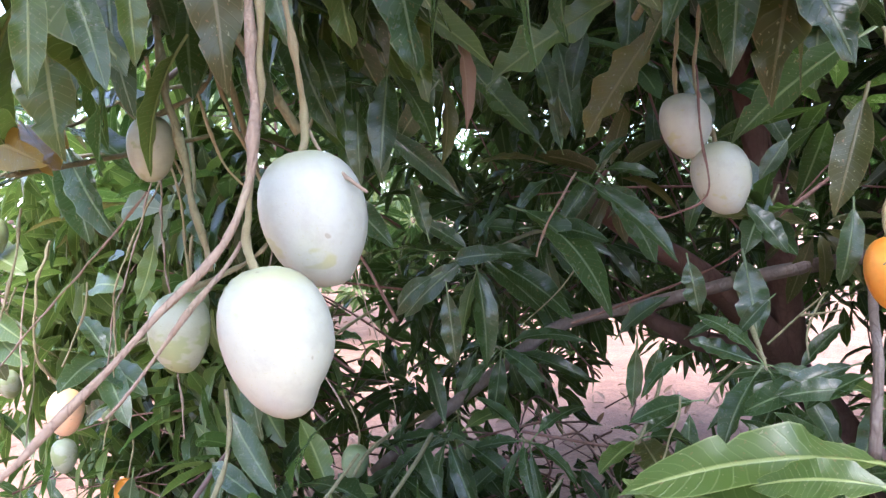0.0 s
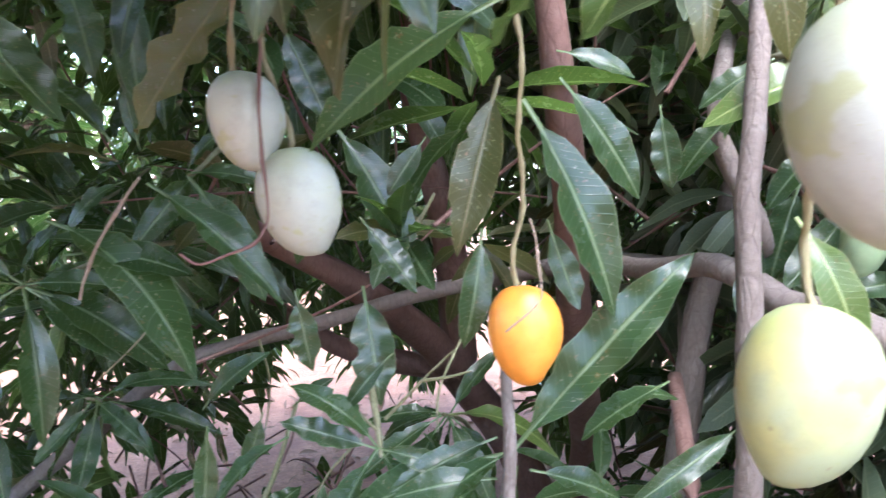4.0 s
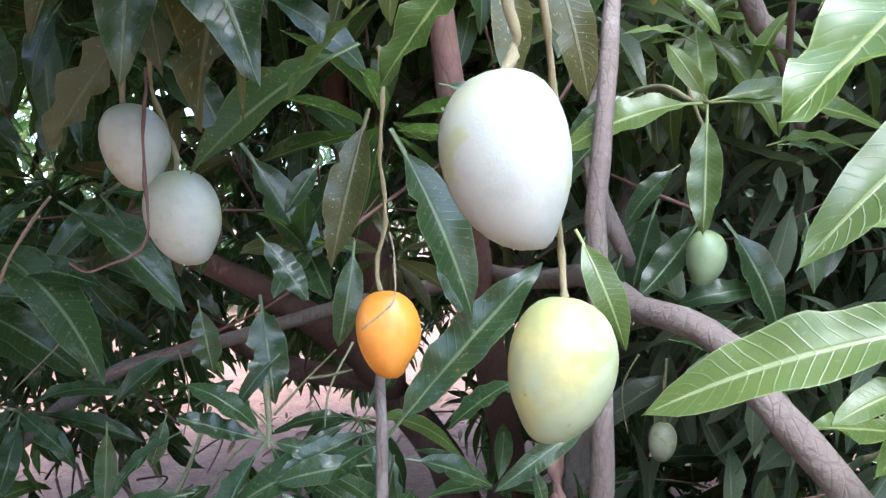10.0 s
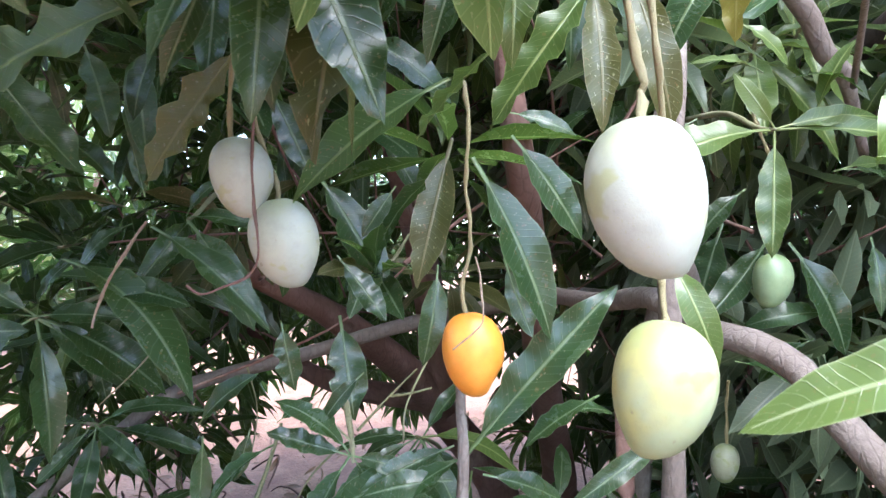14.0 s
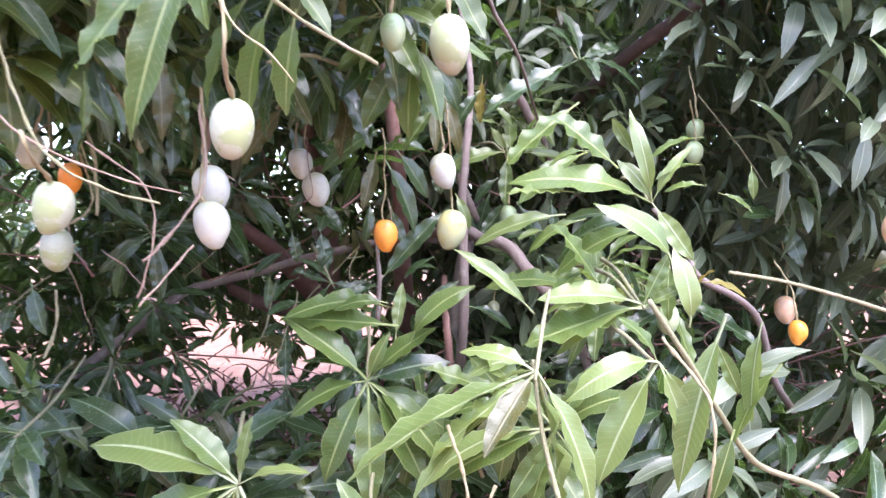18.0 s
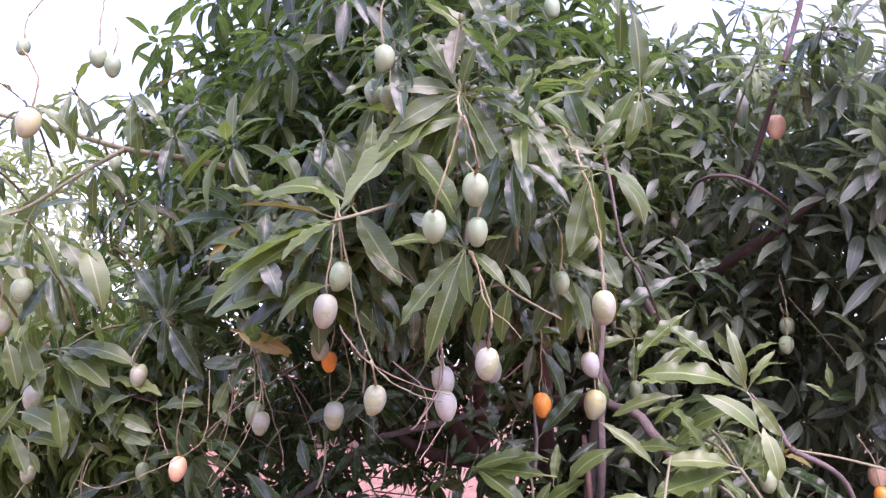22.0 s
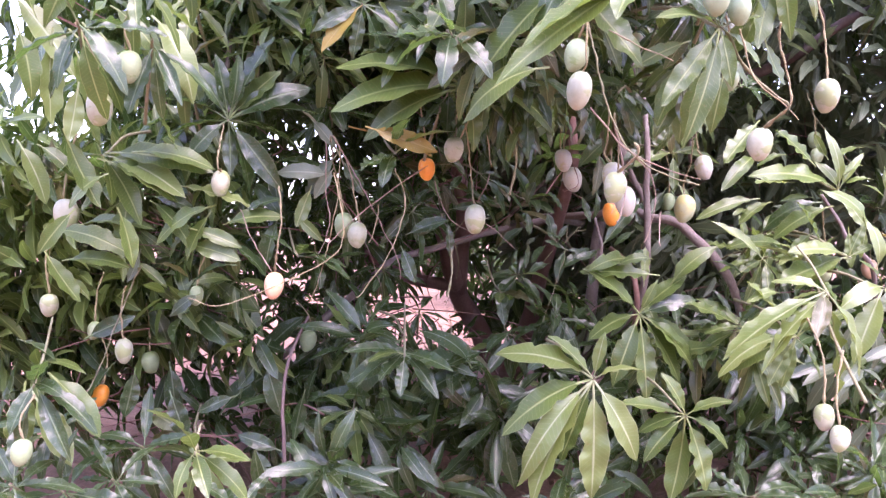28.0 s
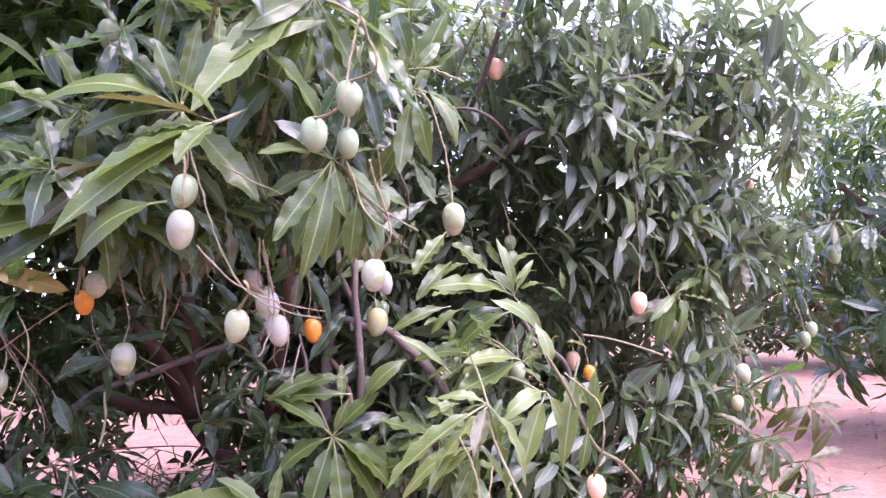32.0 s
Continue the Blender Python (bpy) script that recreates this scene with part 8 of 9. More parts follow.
leaf((-0.770, 1.920, 0.429), (-0.615, 1.783, 0.431), (-0.34, -0.38, 0.86), 1.70, 4, "fresh_lit", tw)
leaf((-0.772, 1.922, 0.428), (-0.702, 1.821, 0.277), (-0.56, -0.79, 0.27), 1.42, 5, "young", tw)
leaf((-0.773, 1.923, 0.431), (-0.802, 1.962, 0.524), (-0.37, -0.89, 0.26), 1.31, 0, "young", tw)
leaf((-0.774, 1.924, 0.429), (-0.915, 2.048, 0.461), (0.08, -0.16, 0.98), 1.70, 5, "young", tw)
leaf((-0.446, 1.614, 0.233), (-0.394, 1.565, 0.410), (-0.96, -0.07, 0.26), 1.70, 8, "young", tw)
leaf((-0.178, 1.271, 0.869), (-0.460, 1.396, 0.771), (-0.46, -0.41, 0.79), 1.70, 1, "mature")
leaf((-0.029, 1.192, 0.805), (-0.217, 1.282, 0.955), (0.10, -0.79, 0.60), 1.70, 5, "mature")
leaf((0.027, 1.162, 0.868), (-0.146, 1.230, 0.811), (-0.42, -0.36, 0.84), 1.70, 4, "mature")
leaf((0.344, 0.994, 0.909), (0.149, 1.073, 0.789), (-0.59, -0.43, 0.68), 1.70, 1, "mature")
tw = twig_end((-0.100, 1.500, 0.900), 66)
leaf((0.151, 1.320, 0.788), (-0.143, 1.491, 0.792), (-0.27, -0.48, 0.83), 1.51, 0, "mature", tw)
leaf((0.144, 1.324, 0.779), (-0.060, 1.468, 0.646), (-0.68, -0.38, 0.63), 1.70, 4, "mature", tw)
leaf((0.137, 1.330, 0.805), (-0.005, 1.427, 0.907), (-0.29, -0.86, 0.42), 1.41, 1, "mature", tw)
leaf((0.165, 1.310, 0.805), (0.247, 1.246, 0.911), (-0.81, -0.05, 0.59), 1.70, 5, "mature", tw)
leaf((0.151, 1.319, 0.770), (0.097, 1.368, 0.610), (-0.94, 0.05, 0.33), 1.70, 6, "mature", tw)
leaf((-0.105, 1.503, 0.890), (-0.288, 1.597, 0.652), (-0.76, -0.52, 0.38), 1.70, 5, "mature", tw)
leaf((-0.105, 1.503, 0.892), (-0.313, 1.648, 0.902), (0.04, -0.01, 1.00), 1.70, 7, "mature", tw)
leaf((0.032, 1.419, 1.389), (-0.060, 1.475, 1.301), (-0.61, -0.77, 0.15), 1.53, 5, "mature", tw)
leaf((0.039, 1.413, 1.372), (0.055, 1.409, 1.216), (-0.07, -1.00, 0.02), 1.23, 3, "mature", tw)
leaf((0.046, 1.409, 1.406), (0.144, 1.308, 1.425), (-0.70, -0.61, 0.36), 1.43, 1, "mature", tw)
leaf((0.025, 1.425, 1.423), (-0.116, 1.522, 1.404), (-0.15, -0.02, 0.99), 1.70, 1, "mature", tw)
leaf((0.011, 1.435, 1.440), (-0.021, 1.438, 1.559), (0.23, -0.97, 0.08), 1.39, 3, "mature", tw)
tw = twig_end((-0.222, 0.177, 2.283), 67)
leaf((-0.224, 0.178, 2.282), (-0.394, 0.233, 2.280), (-0.30, -0.94, 0.18), 1.65, 1, "young", tw)
leaf((-0.223, 0.178, 2.280), (-0.402, 0.259, 2.154), (-0.46, -0.88, 0.09), 1.51, 1, "fresh_lit", tw)
leaf((-0.223, 0.179, 2.277), (-0.495, 0.328, 1.950), (-0.74, -0.56, 0.36), 1.31, 0, "fresh_lit", tw)
leaf((-0.224, 0.180, 2.274), (-0.423, 0.291, 2.072), (-0.58, -0.81, 0.12), 1.30, 4, "young", tw)
leaf((-0.222, 0.178, 2.275), (-0.296, 0.275, 2.008), (-0.78, -0.62, -0.01), 1.40, 4, "young", tw)
leaf((-0.220, 0.177, 2.275), (-0.235, 0.217, 2.043), (-0.03, -0.99, -0.17), 1.25, 4, "young", tw)
leaf((-0.218, 0.177, 2.275), (-0.134, 0.170, 2.052), (-0.26, -0.96, -0.07), 1.14, 3, "young", tw)
leaf((-0.216, 0.175, 2.278), (-0.085, 0.145, 2.070), (-0.04, -0.99, 0.12), 1.44, 3, "young", tw)
leaf((-0.218, 0.176, 2.281), (-0.083, 0.105, 2.285), (-0.13, -0.18, 0.98), 1.70, 0, "young", tw)
leaf((-0.220, 0.176, 2.282), (-0.205, 0.125, 2.405), (-0.91, -0.40, -0.06), 1.70, 0, "young", tw)
leaf((-0.222, 0.177, 2.284), (-0.338, 0.187, 2.439), (0.01, -1.00, 0.07), 1.55, 3, "young", tw)
leaf((-0.224, 0.178, 2.283), (-0.347, 0.208, 2.363), (0.11, -0.86, 0.50), 1.70, 7, "young", tw)
leaf((-0.430, 0.292, 2.212), (-0.428, 0.306, 2.086), (-0.23, -0.97, -0.11), 1.22, 3, "fresh_lit", tw)
leaf((-0.338, 0.274, 2.069), (-0.178, 0.237, 1.911), (0.03, -0.97, 0.26), 1.70, 5, "young", tw)
leaf((-0.217, 0.175, 2.279), (-0.029, 0.086, 2.184), (0.10, -0.62, 0.78), 1.70, 0, "young", tw)
leaf((-0.219, 0.177, 2.276), (-0.180, 0.188, 2.025), (-0.31, -0.95, -0.09), 0.89, 6, "mature", tw)
leaf((0.002, 0.479, 2.579), (-0.179, 0.541, 2.731), (0.03, -0.91, 0.41), 1.70, 1, "young")
leaf((0.021, 0.473, 2.561), (-0.124, 0.543, 2.639), (-0.36, -0.92, 0.15), 1.70, 1, "young")
leaf((0.050, 0.451, 2.599), (-0.055, 0.474, 2.804), (-0.28, -0.96, -0.04), 1.70, 0, "young")
leaf((0.082, 0.432, 2.619), (0.064, 0.388, 2.775), (-0.14, -0.95, -0.29), 1.70, 4, "young")
leaf((-0.003, 0.488, 2.541), (-0.184, 0.555, 2.535), (-0.33, -0.85, 0.42), 1.70, 7, "young")
leaf((0.037, 0.465, 2.561), (0.163, 0.388, 2.681), (-0.75, -0.32, 0.58), 1.70, 1, "young")
leaf((0.190, 0.204, 2.196), (0.010, 0.289, 2.219), (-0.34, -0.83, 0.45), 1.70, 1, "young")
leaf((0.188, 0.200, 2.222), (0.054, 0.215, 2.328), (0.14, -0.94, 0.30), 1.70, 1, "young")
leaf((0.220, 0.187, 2.206), (0.142, 0.196, 2.390), (-0.64, -0.73, -0.23), 1.68, 9, "mature")
leaf((0.229, 0.186, 2.190), (0.298, 0.126, 2.291), (-0.69, -0.72, 0.04), 1.70, 1, "young")
tw = twig_end((0.750, 0.550, 2.600), 70)
leaf((0.738, 0.554, 2.610), (0.621, 0.649, 2.426), (-0.81, -0.54, 0.23), 1.69, 1, "young", tw)
leaf((0.744, 0.551, 2.609), (0.717, 0.593, 2.389), (-0.45, -0.88, -0.11), 1.40, 1, "young", tw)
leaf((0.748, 0.549, 2.611), (0.798, 0.562, 2.451), (-0.51, -0.83, -0.23), 1.42, 1, "young", tw)
leaf((0.752, 0.547, 2.613), (0.863, 0.486, 2.554), (-0.27, -0.88, 0.40), 1.70, 0, "young", tw)
leaf((0.611, 0.595, 2.723), (0.509, 0.690, 2.550), (-0.62, -0.78, -0.06), 1.45, 1, "young", tw)
leaf((0.741, 0.552, 2.611), (0.643, 0.602, 2.458), (-0.81, -0.46, 0.37), 1.70, 9, "mature", tw)
leaf((0.591, 0.603, 2.733), (0.401, 0.706, 2.671), (-0.52, -0.60, 0.61), 1.70, 0, "young", tw)
leaf((0.746, 0.550, 2.613), (0.807, 0.467, 2.741), (-0.88, -0.46, 0.12), 1.60, 7, "young", tw)
leaf((0.744, 0.550, 2.615), (0.686, 0.518, 2.918), (-0.33, -0.93, -0.16), 1.49, 4, "young", tw)
tw = twig_end((-0.177, 1.442, 2.632), 71)
leaf((-0.210, 1.394, 2.974), (-0.516, 1.598, 2.766), (-0.62, -0.77, 0.15), 1.47, 7, "young", tw)
leaf((-0.375, 1.499, 2.845), (-0.368, 1.518, 2.597), (-0.20, -0.98, -0.08), 1.41, 9, "young", tw)
leaf((-0.442, 1.532, 2.842), (-0.572, 1.614, 2.587), (-0.18, -0.96, -0.21), 1.39, 8, "young", tw)
leaf((-0.333, 1.473, 2.871), (-0.208, 1.462, 2.670), (0.73, -0.49, 0.48), 1.70, 8, "young", tw)
leaf((-0.307, 1.428, 3.044), (-0.129, 1.318, 3.161), (-0.67, -0.43, 0.61), 1.70, 5, "young", tw)
leaf((-0.261, 1.447, 2.824), (-0.084, 1.404, 2.663), (-0.22, -0.98, 0.02), 1.50, 1, "mature", tw)
leaf((-0.358, 1.481, 2.895), (-0.563, 1.568, 2.908), (-0.39, -0.92, 0.07), 1.59, 5, "mature", tw)
leaf((0.440, 0.622, 1.855), (0.356, 0.674, 1.666), (-0.59, -0.80, 0.04), 1.64, 0, "young")
leaf((0.459, 0.614, 1.845), (0.466, 0.639, 1.651), (-0.81, -0.58, -0.10), 1.70, 0, "young")
leaf((0.467, 0.608, 1.856), (0.529, 0.584, 1.688), (-0.45, -0.89, -0.04), 1.70, 8, "young")
leaf((0.421, 0.629, 1.864), (0.293, 0.701, 1.800), (-0.60, -0.57, 0.57), 1.70, 1, "young")
leaf((0.419, 0.627, 1.884), (0.266, 0.708, 1.909), (-0.12, -0.50, 0.86), 1.70, 1, "young")
leaf((0.445, 0.612, 1.895), (0.358, 0.630, 2.012), (-0.14, -0.99, 0.05), 1.70, 3, "young")
leaf((-1.564, 1.747, 1.958), (-1.583, 1.783, 1.700), (-0.05, -0.99, -0.14), 1.70, 1, "fresh_lit")
leaf((-1.495, 1.721, 1.936), (-1.513, 1.752, 1.735), (-0.31, -0.94, -0.12), 1.70, 8, "young")
leaf((-1.435, 1.698, 1.915), (-1.395, 1.687, 1.690), (0.19, -0.98, 0.08), 1.70, 1, "young")
leaf((-1.346, 1.662, 1.914), (-1.343, 1.688, 1.627), (0.14, -0.99, -0.09), 1.43, 8, "fresh_lit")
leaf((-1.306, 1.647, 1.914), (-1.159, 1.614, 1.669), (0.39, -0.85, 0.35), 1.70, 1, "young")
leaf((-1.227, 1.615, 1.913), (-1.115, 1.566, 1.730), (-0.19, -0.97, 0.14), 1.70, 9, "young")
leaf((-1.603, 1.764, 1.937), (-1.639, 1.771, 1.776), (-0.60, -0.80, 0.10), 1.70, 0, "young")
leaf((-1.386, 1.677, 1.935), (-1.468, 1.688, 2.104), (0.38, -0.89, 0.25), 1.70, 0, "young")

# leaves round the bare stalks
leaf((-1.071, 1.776, 1.468), (-1.108, 1.790, 1.252), (-0.67, -0.73, 0.07), 1.60, 3, "young")
leaf((-1.029, 1.736, 1.411), (-0.929, 1.617, 1.237), (-0.07, -0.84, 0.53), 1.44, 2, "young")
leaf((-1.022, 1.730, 1.425), (-0.918, 1.629, 1.381), (-0.47, -0.71, 0.52), 1.70, 1, "mature")
leaf((-1.219, 1.907, 1.318), (-1.016, 1.706, 1.311), (-0.25, -0.28, 0.93), 1.55, 1, "young")
leaf((-1.115, 1.808, 1.248), (-1.106, 1.762, 1.136), (0.40, -0.84, 0.37), 1.70, 9, "fresh_lit")
leaf((-1.251, 1.931, 1.160), (-1.179, 1.862, 1.072), (0.20, -0.69, 0.70), 1.70, 4, "fresh_lit")
leaf((-1.052, 1.750, 1.249), (-1.087, 1.779, 1.134), (-0.90, -0.39, 0.18), 1.70, 8, "skylit")
leaf((-1.027, 1.725, 1.200), (-0.929, 1.648, 1.152), (0.16, -0.38, 0.91), 1.70, 1, "bronze")
leaf((-0.939, 1.647, 1.267), (-0.802, 1.521, 1.212), (-0.56, -0.76, 0.35), 1.70, 1, "young")
leaf((-0.928, 1.639, 1.328), (-0.979, 1.693, 1.212), (-0.92, -0.04, 0.39), 1.70, 0, "young")
leaf((-0.770, 1.726, 1.333), (-0.618, 1.553, 1.361), (-0.61, -0.43, 0.66), 1.66, 1, "young")
leaf((-0.766, 1.720, 1.272), (-0.652, 1.623, 1.144), (0.25, -0.66, 0.71), 1.70, 1, "mature")
leaf((-0.620, 1.589, 1.373), (-0.654, 1.627, 1.164), (-0.86, -0.51, 0.05), 1.70, 9, "mature")
leaf((-0.477, 1.462, 1.514), (-0.635, 1.593, 1.522), (-0.58, -0.72, 0.39), 1.70, 1, "skylit")
leaf((-0.474, 1.460, 1.547), (-0.531, 1.503, 1.431), (-0.60, -0.80, 0.00), 1.70, 0, "skylit")
leaf((-0.534, 1.514, 1.480), (-0.587, 1.532, 1.329), (-0.47, -0.88, 0.06), 1.70, 8, "young")
leaf((-0.583, 1.555, 1.378), (-0.498, 1.492, 1.277), (-0.51, -0.85, 0.10), 1.39, 0, "young")
leaf((-0.718, 1.678, 1.371), (-0.622, 1.567, 1.429), (-0.69, -0.23, 0.69), 1.70, 1, "mature")
leaf((-0.734, 1.687, 1.188), (-0.870, 1.808, 1.083), (-0.57, 0.07, 0.82), 1.70, 5, "mature")
leaf((-0.832, 1.773, 1.084), (-0.925, 1.822, 1.004), (-0.62, -0.73, 0.28), 1.70, 5, "mature")
leaf((-0.506, 1.846, 0.882), (-0.601, 1.943, 0.674), (-0.89, -0.39, 0.23), 1.70, 8, "mature")
leaf((-0.523, 1.859, 0.791), (-0.481, 1.797, 0.570), (-0.60, -0.79, 0.11), 1.70, 0, "mature")
leaf((-0.607, 1.931, 0.654), (-0.731, 2.020, 0.589), (-0.67, -0.65, 0.37), 1.70, 1, "mature")
leaf((-0.806, 2.114, 0.673), (-0.756, 2.068, 0.470), (-0.39, -0.92, 0.12), 1.70, 6, "mature")
leaf((-0.963, 2.263, 0.783), (-1.057, 2.336, 0.602), (-0.90, -0.10, 0.43), 1.70, 0, "mature")
leaf((-0.905, 2.209, 0.761), (-0.944, 2.221, 0.561), (-0.04, -1.00, -0.05), 1.70, 3, "mature")
leaf((-0.408, 1.748, 0.681), (-0.452, 1.758, 0.482), (-0.14, -0.99, -0.02), 1.70, 8, "mature")
leaf((-0.476, 1.802, 0.432), (-0.602, 1.939, 0.493), (-0.54, -0.70, 0.47), 1.70, 1, "mature")
leaf((-0.559, 1.879, 0.453), (-0.523, 1.807, 0.282), (-0.18, -0.92, 0.35), 1.70, 0, "mature")
leaf((-0.456, 1.470, 1.594), (-0.529, 1.558, 1.431), (-0.89, -0.42, 0.17), 1.70, 6, "skylit")
leaf((-0.522, 1.541, 1.720), (-0.474, 1.454, 1.613), (-0.55, -0.75, 0.37), 1.70, 1, "skylit")
leaf((-0.602, 1.642, 1.529), (-0.514, 1.498, 1.525), (-0.68, -0.43, 0.60), 1.70, 1, "mature")
leaf((-0.446, 1.459, 1.580), (-0.394, 1.385, 1.443), (-0.59, -0.78, 0.20), 1.40, 6, "mature")
leaf((-0.526, 1.559, 1.427), (-0.533, 1.586, 1.311), (-0.68, -0.72, -0.13), 1.70, 4, "young")
leaf((-0.284, 1.283, 1.305), (-0.198, 1.144, 1.361), (-0.84, -0.36, 0.40), 1.70, 4, "mature")
leaf((-0.296, 1.298, 1.267), (-0.269, 1.242, 1.132), (-0.50, -0.83, 0.25), 1.70, 0, "mature")
leaf((-0.517, 1.536, 1.698), (-0.582, 1.607, 1.602), (-0.80, 0.06, 0.59), 1.70, 0, "mature")

# ---- the thick upper shoots behind the hanging leaves ----


def thicket(seed, count, middle, size, axis, tints, length):
    r = random.Random(seed)
    made = 0
    while made < count:
        d = Vector((r.uniform(-1, 1), r.uniform(-1, 1), r.uniform(-1, 1)))
        if d.length > 1:
            continue
        c = Vector((middle[0] + d.x * size[0], middle[1] + d.y * size[1], middle[2] + d.z * size[2]))
        a = Vector(axis) + Vector((r.uniform(-0.4, 0.4), r.uniform(-0.4, 0.4), r.uniform(-0.3, 0.3)))
        shoot(c, a, r.randint(9, 13), r.uniform(*length), r.choice(tints), seed * 100 + made, 0.22, (50, 100), 0.45)
        made += 1


# mostly the dark mature tint, so deep shade sits in the leaf colour
thicket(81, 21, (-0.26, 0.82, 1.94), (0.34, 0.28, 0.24), (-0.5, -0.6, 0.1), ("young", "mature", "mature"), (0.19, 0.25))
thicket(82, 8, (0.15, 0.62, 2.0), (0.3, 0.24, 0.26), (-0.4, -0.6, 0.0), ("young", "mature", "mature"), (0.19, 0.24))
thicket(83, 5, (0.45, 0.85, 1.98), (0.25, 0.25, 0.2), (-0.3, -0.6, 0.0), ("mature", "mature"), (0.18, 0.24))
thicket(84, 6, (1.25, 0.6, 1.2), (0.2, 0.2, 0.25), (-0.5, -0.6, 0.2), ("young", "young", "mature"), (0.18, 0.24))
thicket(85, 8, (0.62, 0.62, 0.9), (0.25, 0.2, 0.22), (-0.5, -0.5, 0.3), ("young", "mature"), (0.18, 0.24))

# ---- inner foliage of the tree ----


def over_fruit(p):
    """Close to a fruit on the camera's side, kept clear so the fruit stays in view."""
    for q in FRUIT_AT:
        d = p - q
        along = -(0.66 * d.x + 0.75 * d.y)
        if -0.1 < along < 0.9 and (d + Vector((0.66, 0.75, 0)) * along).length < 0.2:
            return True
    return False


def crown_places(seed, count, box, keep, length=(0.17, 0.25), droop=0.0):
    """Shoots strewn through a box, kept where keep(x, y, z) holds, pointing out from the trunk and up."""
    r = random.Random(seed)
    out = []
    while len(out) < count:
        p = [r.uniform(a, b) for a, b in box]
        if not keep(*p) or over_fruit(Vector(p)):
            continue
        a = Vector((p[0] - 1.0, p[1] - 2.0, (p[2] - 1.3) * 0.6 + 0.15 - droop)) + Vector((r.uniform(-0.8, 0.8), r.uniform(-0.8, 0.8), r.uniform(-0.6, 0.8)))
        out.append((p, a, r.randint(9, 14), r.uniform(*length)))
    return out


def s_depth(x, y):
    """How far a place lies into the crown along the camera's viewing direction."""
    return 0.6 * x + 0.8 * y


def in_crown(x, y, z):
    """Within the dome of the crown, and outside its open, shaded inside round the trunk."""
    dome = ((x - 1.2) / 3.3) ** 2 + ((y - 2.3) / 3.4) ** 2 + ((z - 1.3) / 2.8) ** 2
    hollow = ((x - 0.95) / 0.85) ** 2 + ((y - 2.3) / 0.75) ** 2 + ((z - 0.85) / 0.6) ** 2
    return dome < 1.0 and hollow > 1.0 and y > -0.72 + 0.13 * (x - 1.0) and z > (0.25 if s_depth(x, y) < 2.7 else 0.5)


TRUNK_PATHS = [[(1.53, 2.42, 0.1), (1.464, 2.607, 0.645), (1.25, 2.60, 0.93), (1.19, 2.52, 1.2), (1.12, 2.42, 1.45), (1.06, 2.41, 1.7)], [(1.25, 2.60, 0.93), (0.93, 2.37, 1.216)]]


def way_in(x, y):
    return (x + 1.75) / max(y + 0.9, 0.1)


def dip_in(y, z):
    return (z - 1.38) / max(y + 0.9, 0.1)


def gap(x, y, z):
    """Sight lines from the camera, kept free so the soil and trunk behind the fruit show."""
    far = max(y - 0.2, 0.1)
    low, side = (z - 1.53) / far, (x - 0.25) / far
    deep = max(y + 0.8, 0.1)
    dip, way = (z - 1.35) / deep, (x + 1.9) / deep
    if s_depth(x, y) > 0.9:
        for path in TRUNK_PATHS:
            for p, q in zip(path, path[1:]):
                fp, fq = p[1] + 0.9, q[1] + 0.9
                s0, s1, l0, l1 = (p[0] + 1.75) / fp, (q[0] + 1.75) / fq, (p[2] - 1.38) / fp, (q[2] - 1.38) / fq
                u = max(0.0, min(1.0, ((way_in(x, y) - s0) * (s1 - s0) + (dip_in(y, z) - l0) * (l1 - l0)) / ((s1 - s0) ** 2 + (l1 - l0) ** 2)))
                if math.hypot(way_in(x, y) - s0 - u * (s1 - s0), dip_in(y, z) - l0 - u * (l1 - l0)) < 0.062 and y < p[1] + u * (q[1] - p[1]) + 0.15:
                    return True
    if s_depth(x, y) > 1.0 and 0.72 < way < 0.95 and -0.215 < dip < -0.10:
        return True
    return (abs(x - 0.02 - 0.33 * (y - 1.0)) < 0.11 and z < 1.12 - 0.05 * y and y > 0.9) or (y > 1.2 and 0.13 < side < 0.24 and -0.36 < low < -0.17)


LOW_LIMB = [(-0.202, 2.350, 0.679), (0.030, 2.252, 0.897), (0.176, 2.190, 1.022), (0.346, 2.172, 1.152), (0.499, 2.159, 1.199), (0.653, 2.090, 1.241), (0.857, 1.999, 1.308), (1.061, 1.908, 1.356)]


def limb_sightline(x, y, z):
    """In the camera's sight line to the long low limb, kept free of leaves."""
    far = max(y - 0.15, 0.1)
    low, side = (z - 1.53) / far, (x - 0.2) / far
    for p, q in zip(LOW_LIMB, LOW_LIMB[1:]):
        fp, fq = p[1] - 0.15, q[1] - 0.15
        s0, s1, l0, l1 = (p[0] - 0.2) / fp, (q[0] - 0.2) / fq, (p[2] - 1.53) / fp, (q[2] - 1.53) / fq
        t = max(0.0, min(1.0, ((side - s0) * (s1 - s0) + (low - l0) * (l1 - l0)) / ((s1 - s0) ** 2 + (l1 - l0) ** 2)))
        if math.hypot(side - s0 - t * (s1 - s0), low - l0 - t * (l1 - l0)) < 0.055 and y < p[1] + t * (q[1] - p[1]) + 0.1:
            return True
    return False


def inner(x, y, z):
    return in_crown(x, y, z) and not gap(x, y, z) and not limb_sightline(x, y, z) and y > 1.5 - 0.12 * (z - 1.3) and s_depth(x, y) > (1.15 if x < 0 else 1.0) and x > -1.2 and not (x < 0.15 and noise.noise(Vector((x, y, z)) * 1.6) > 0.0)


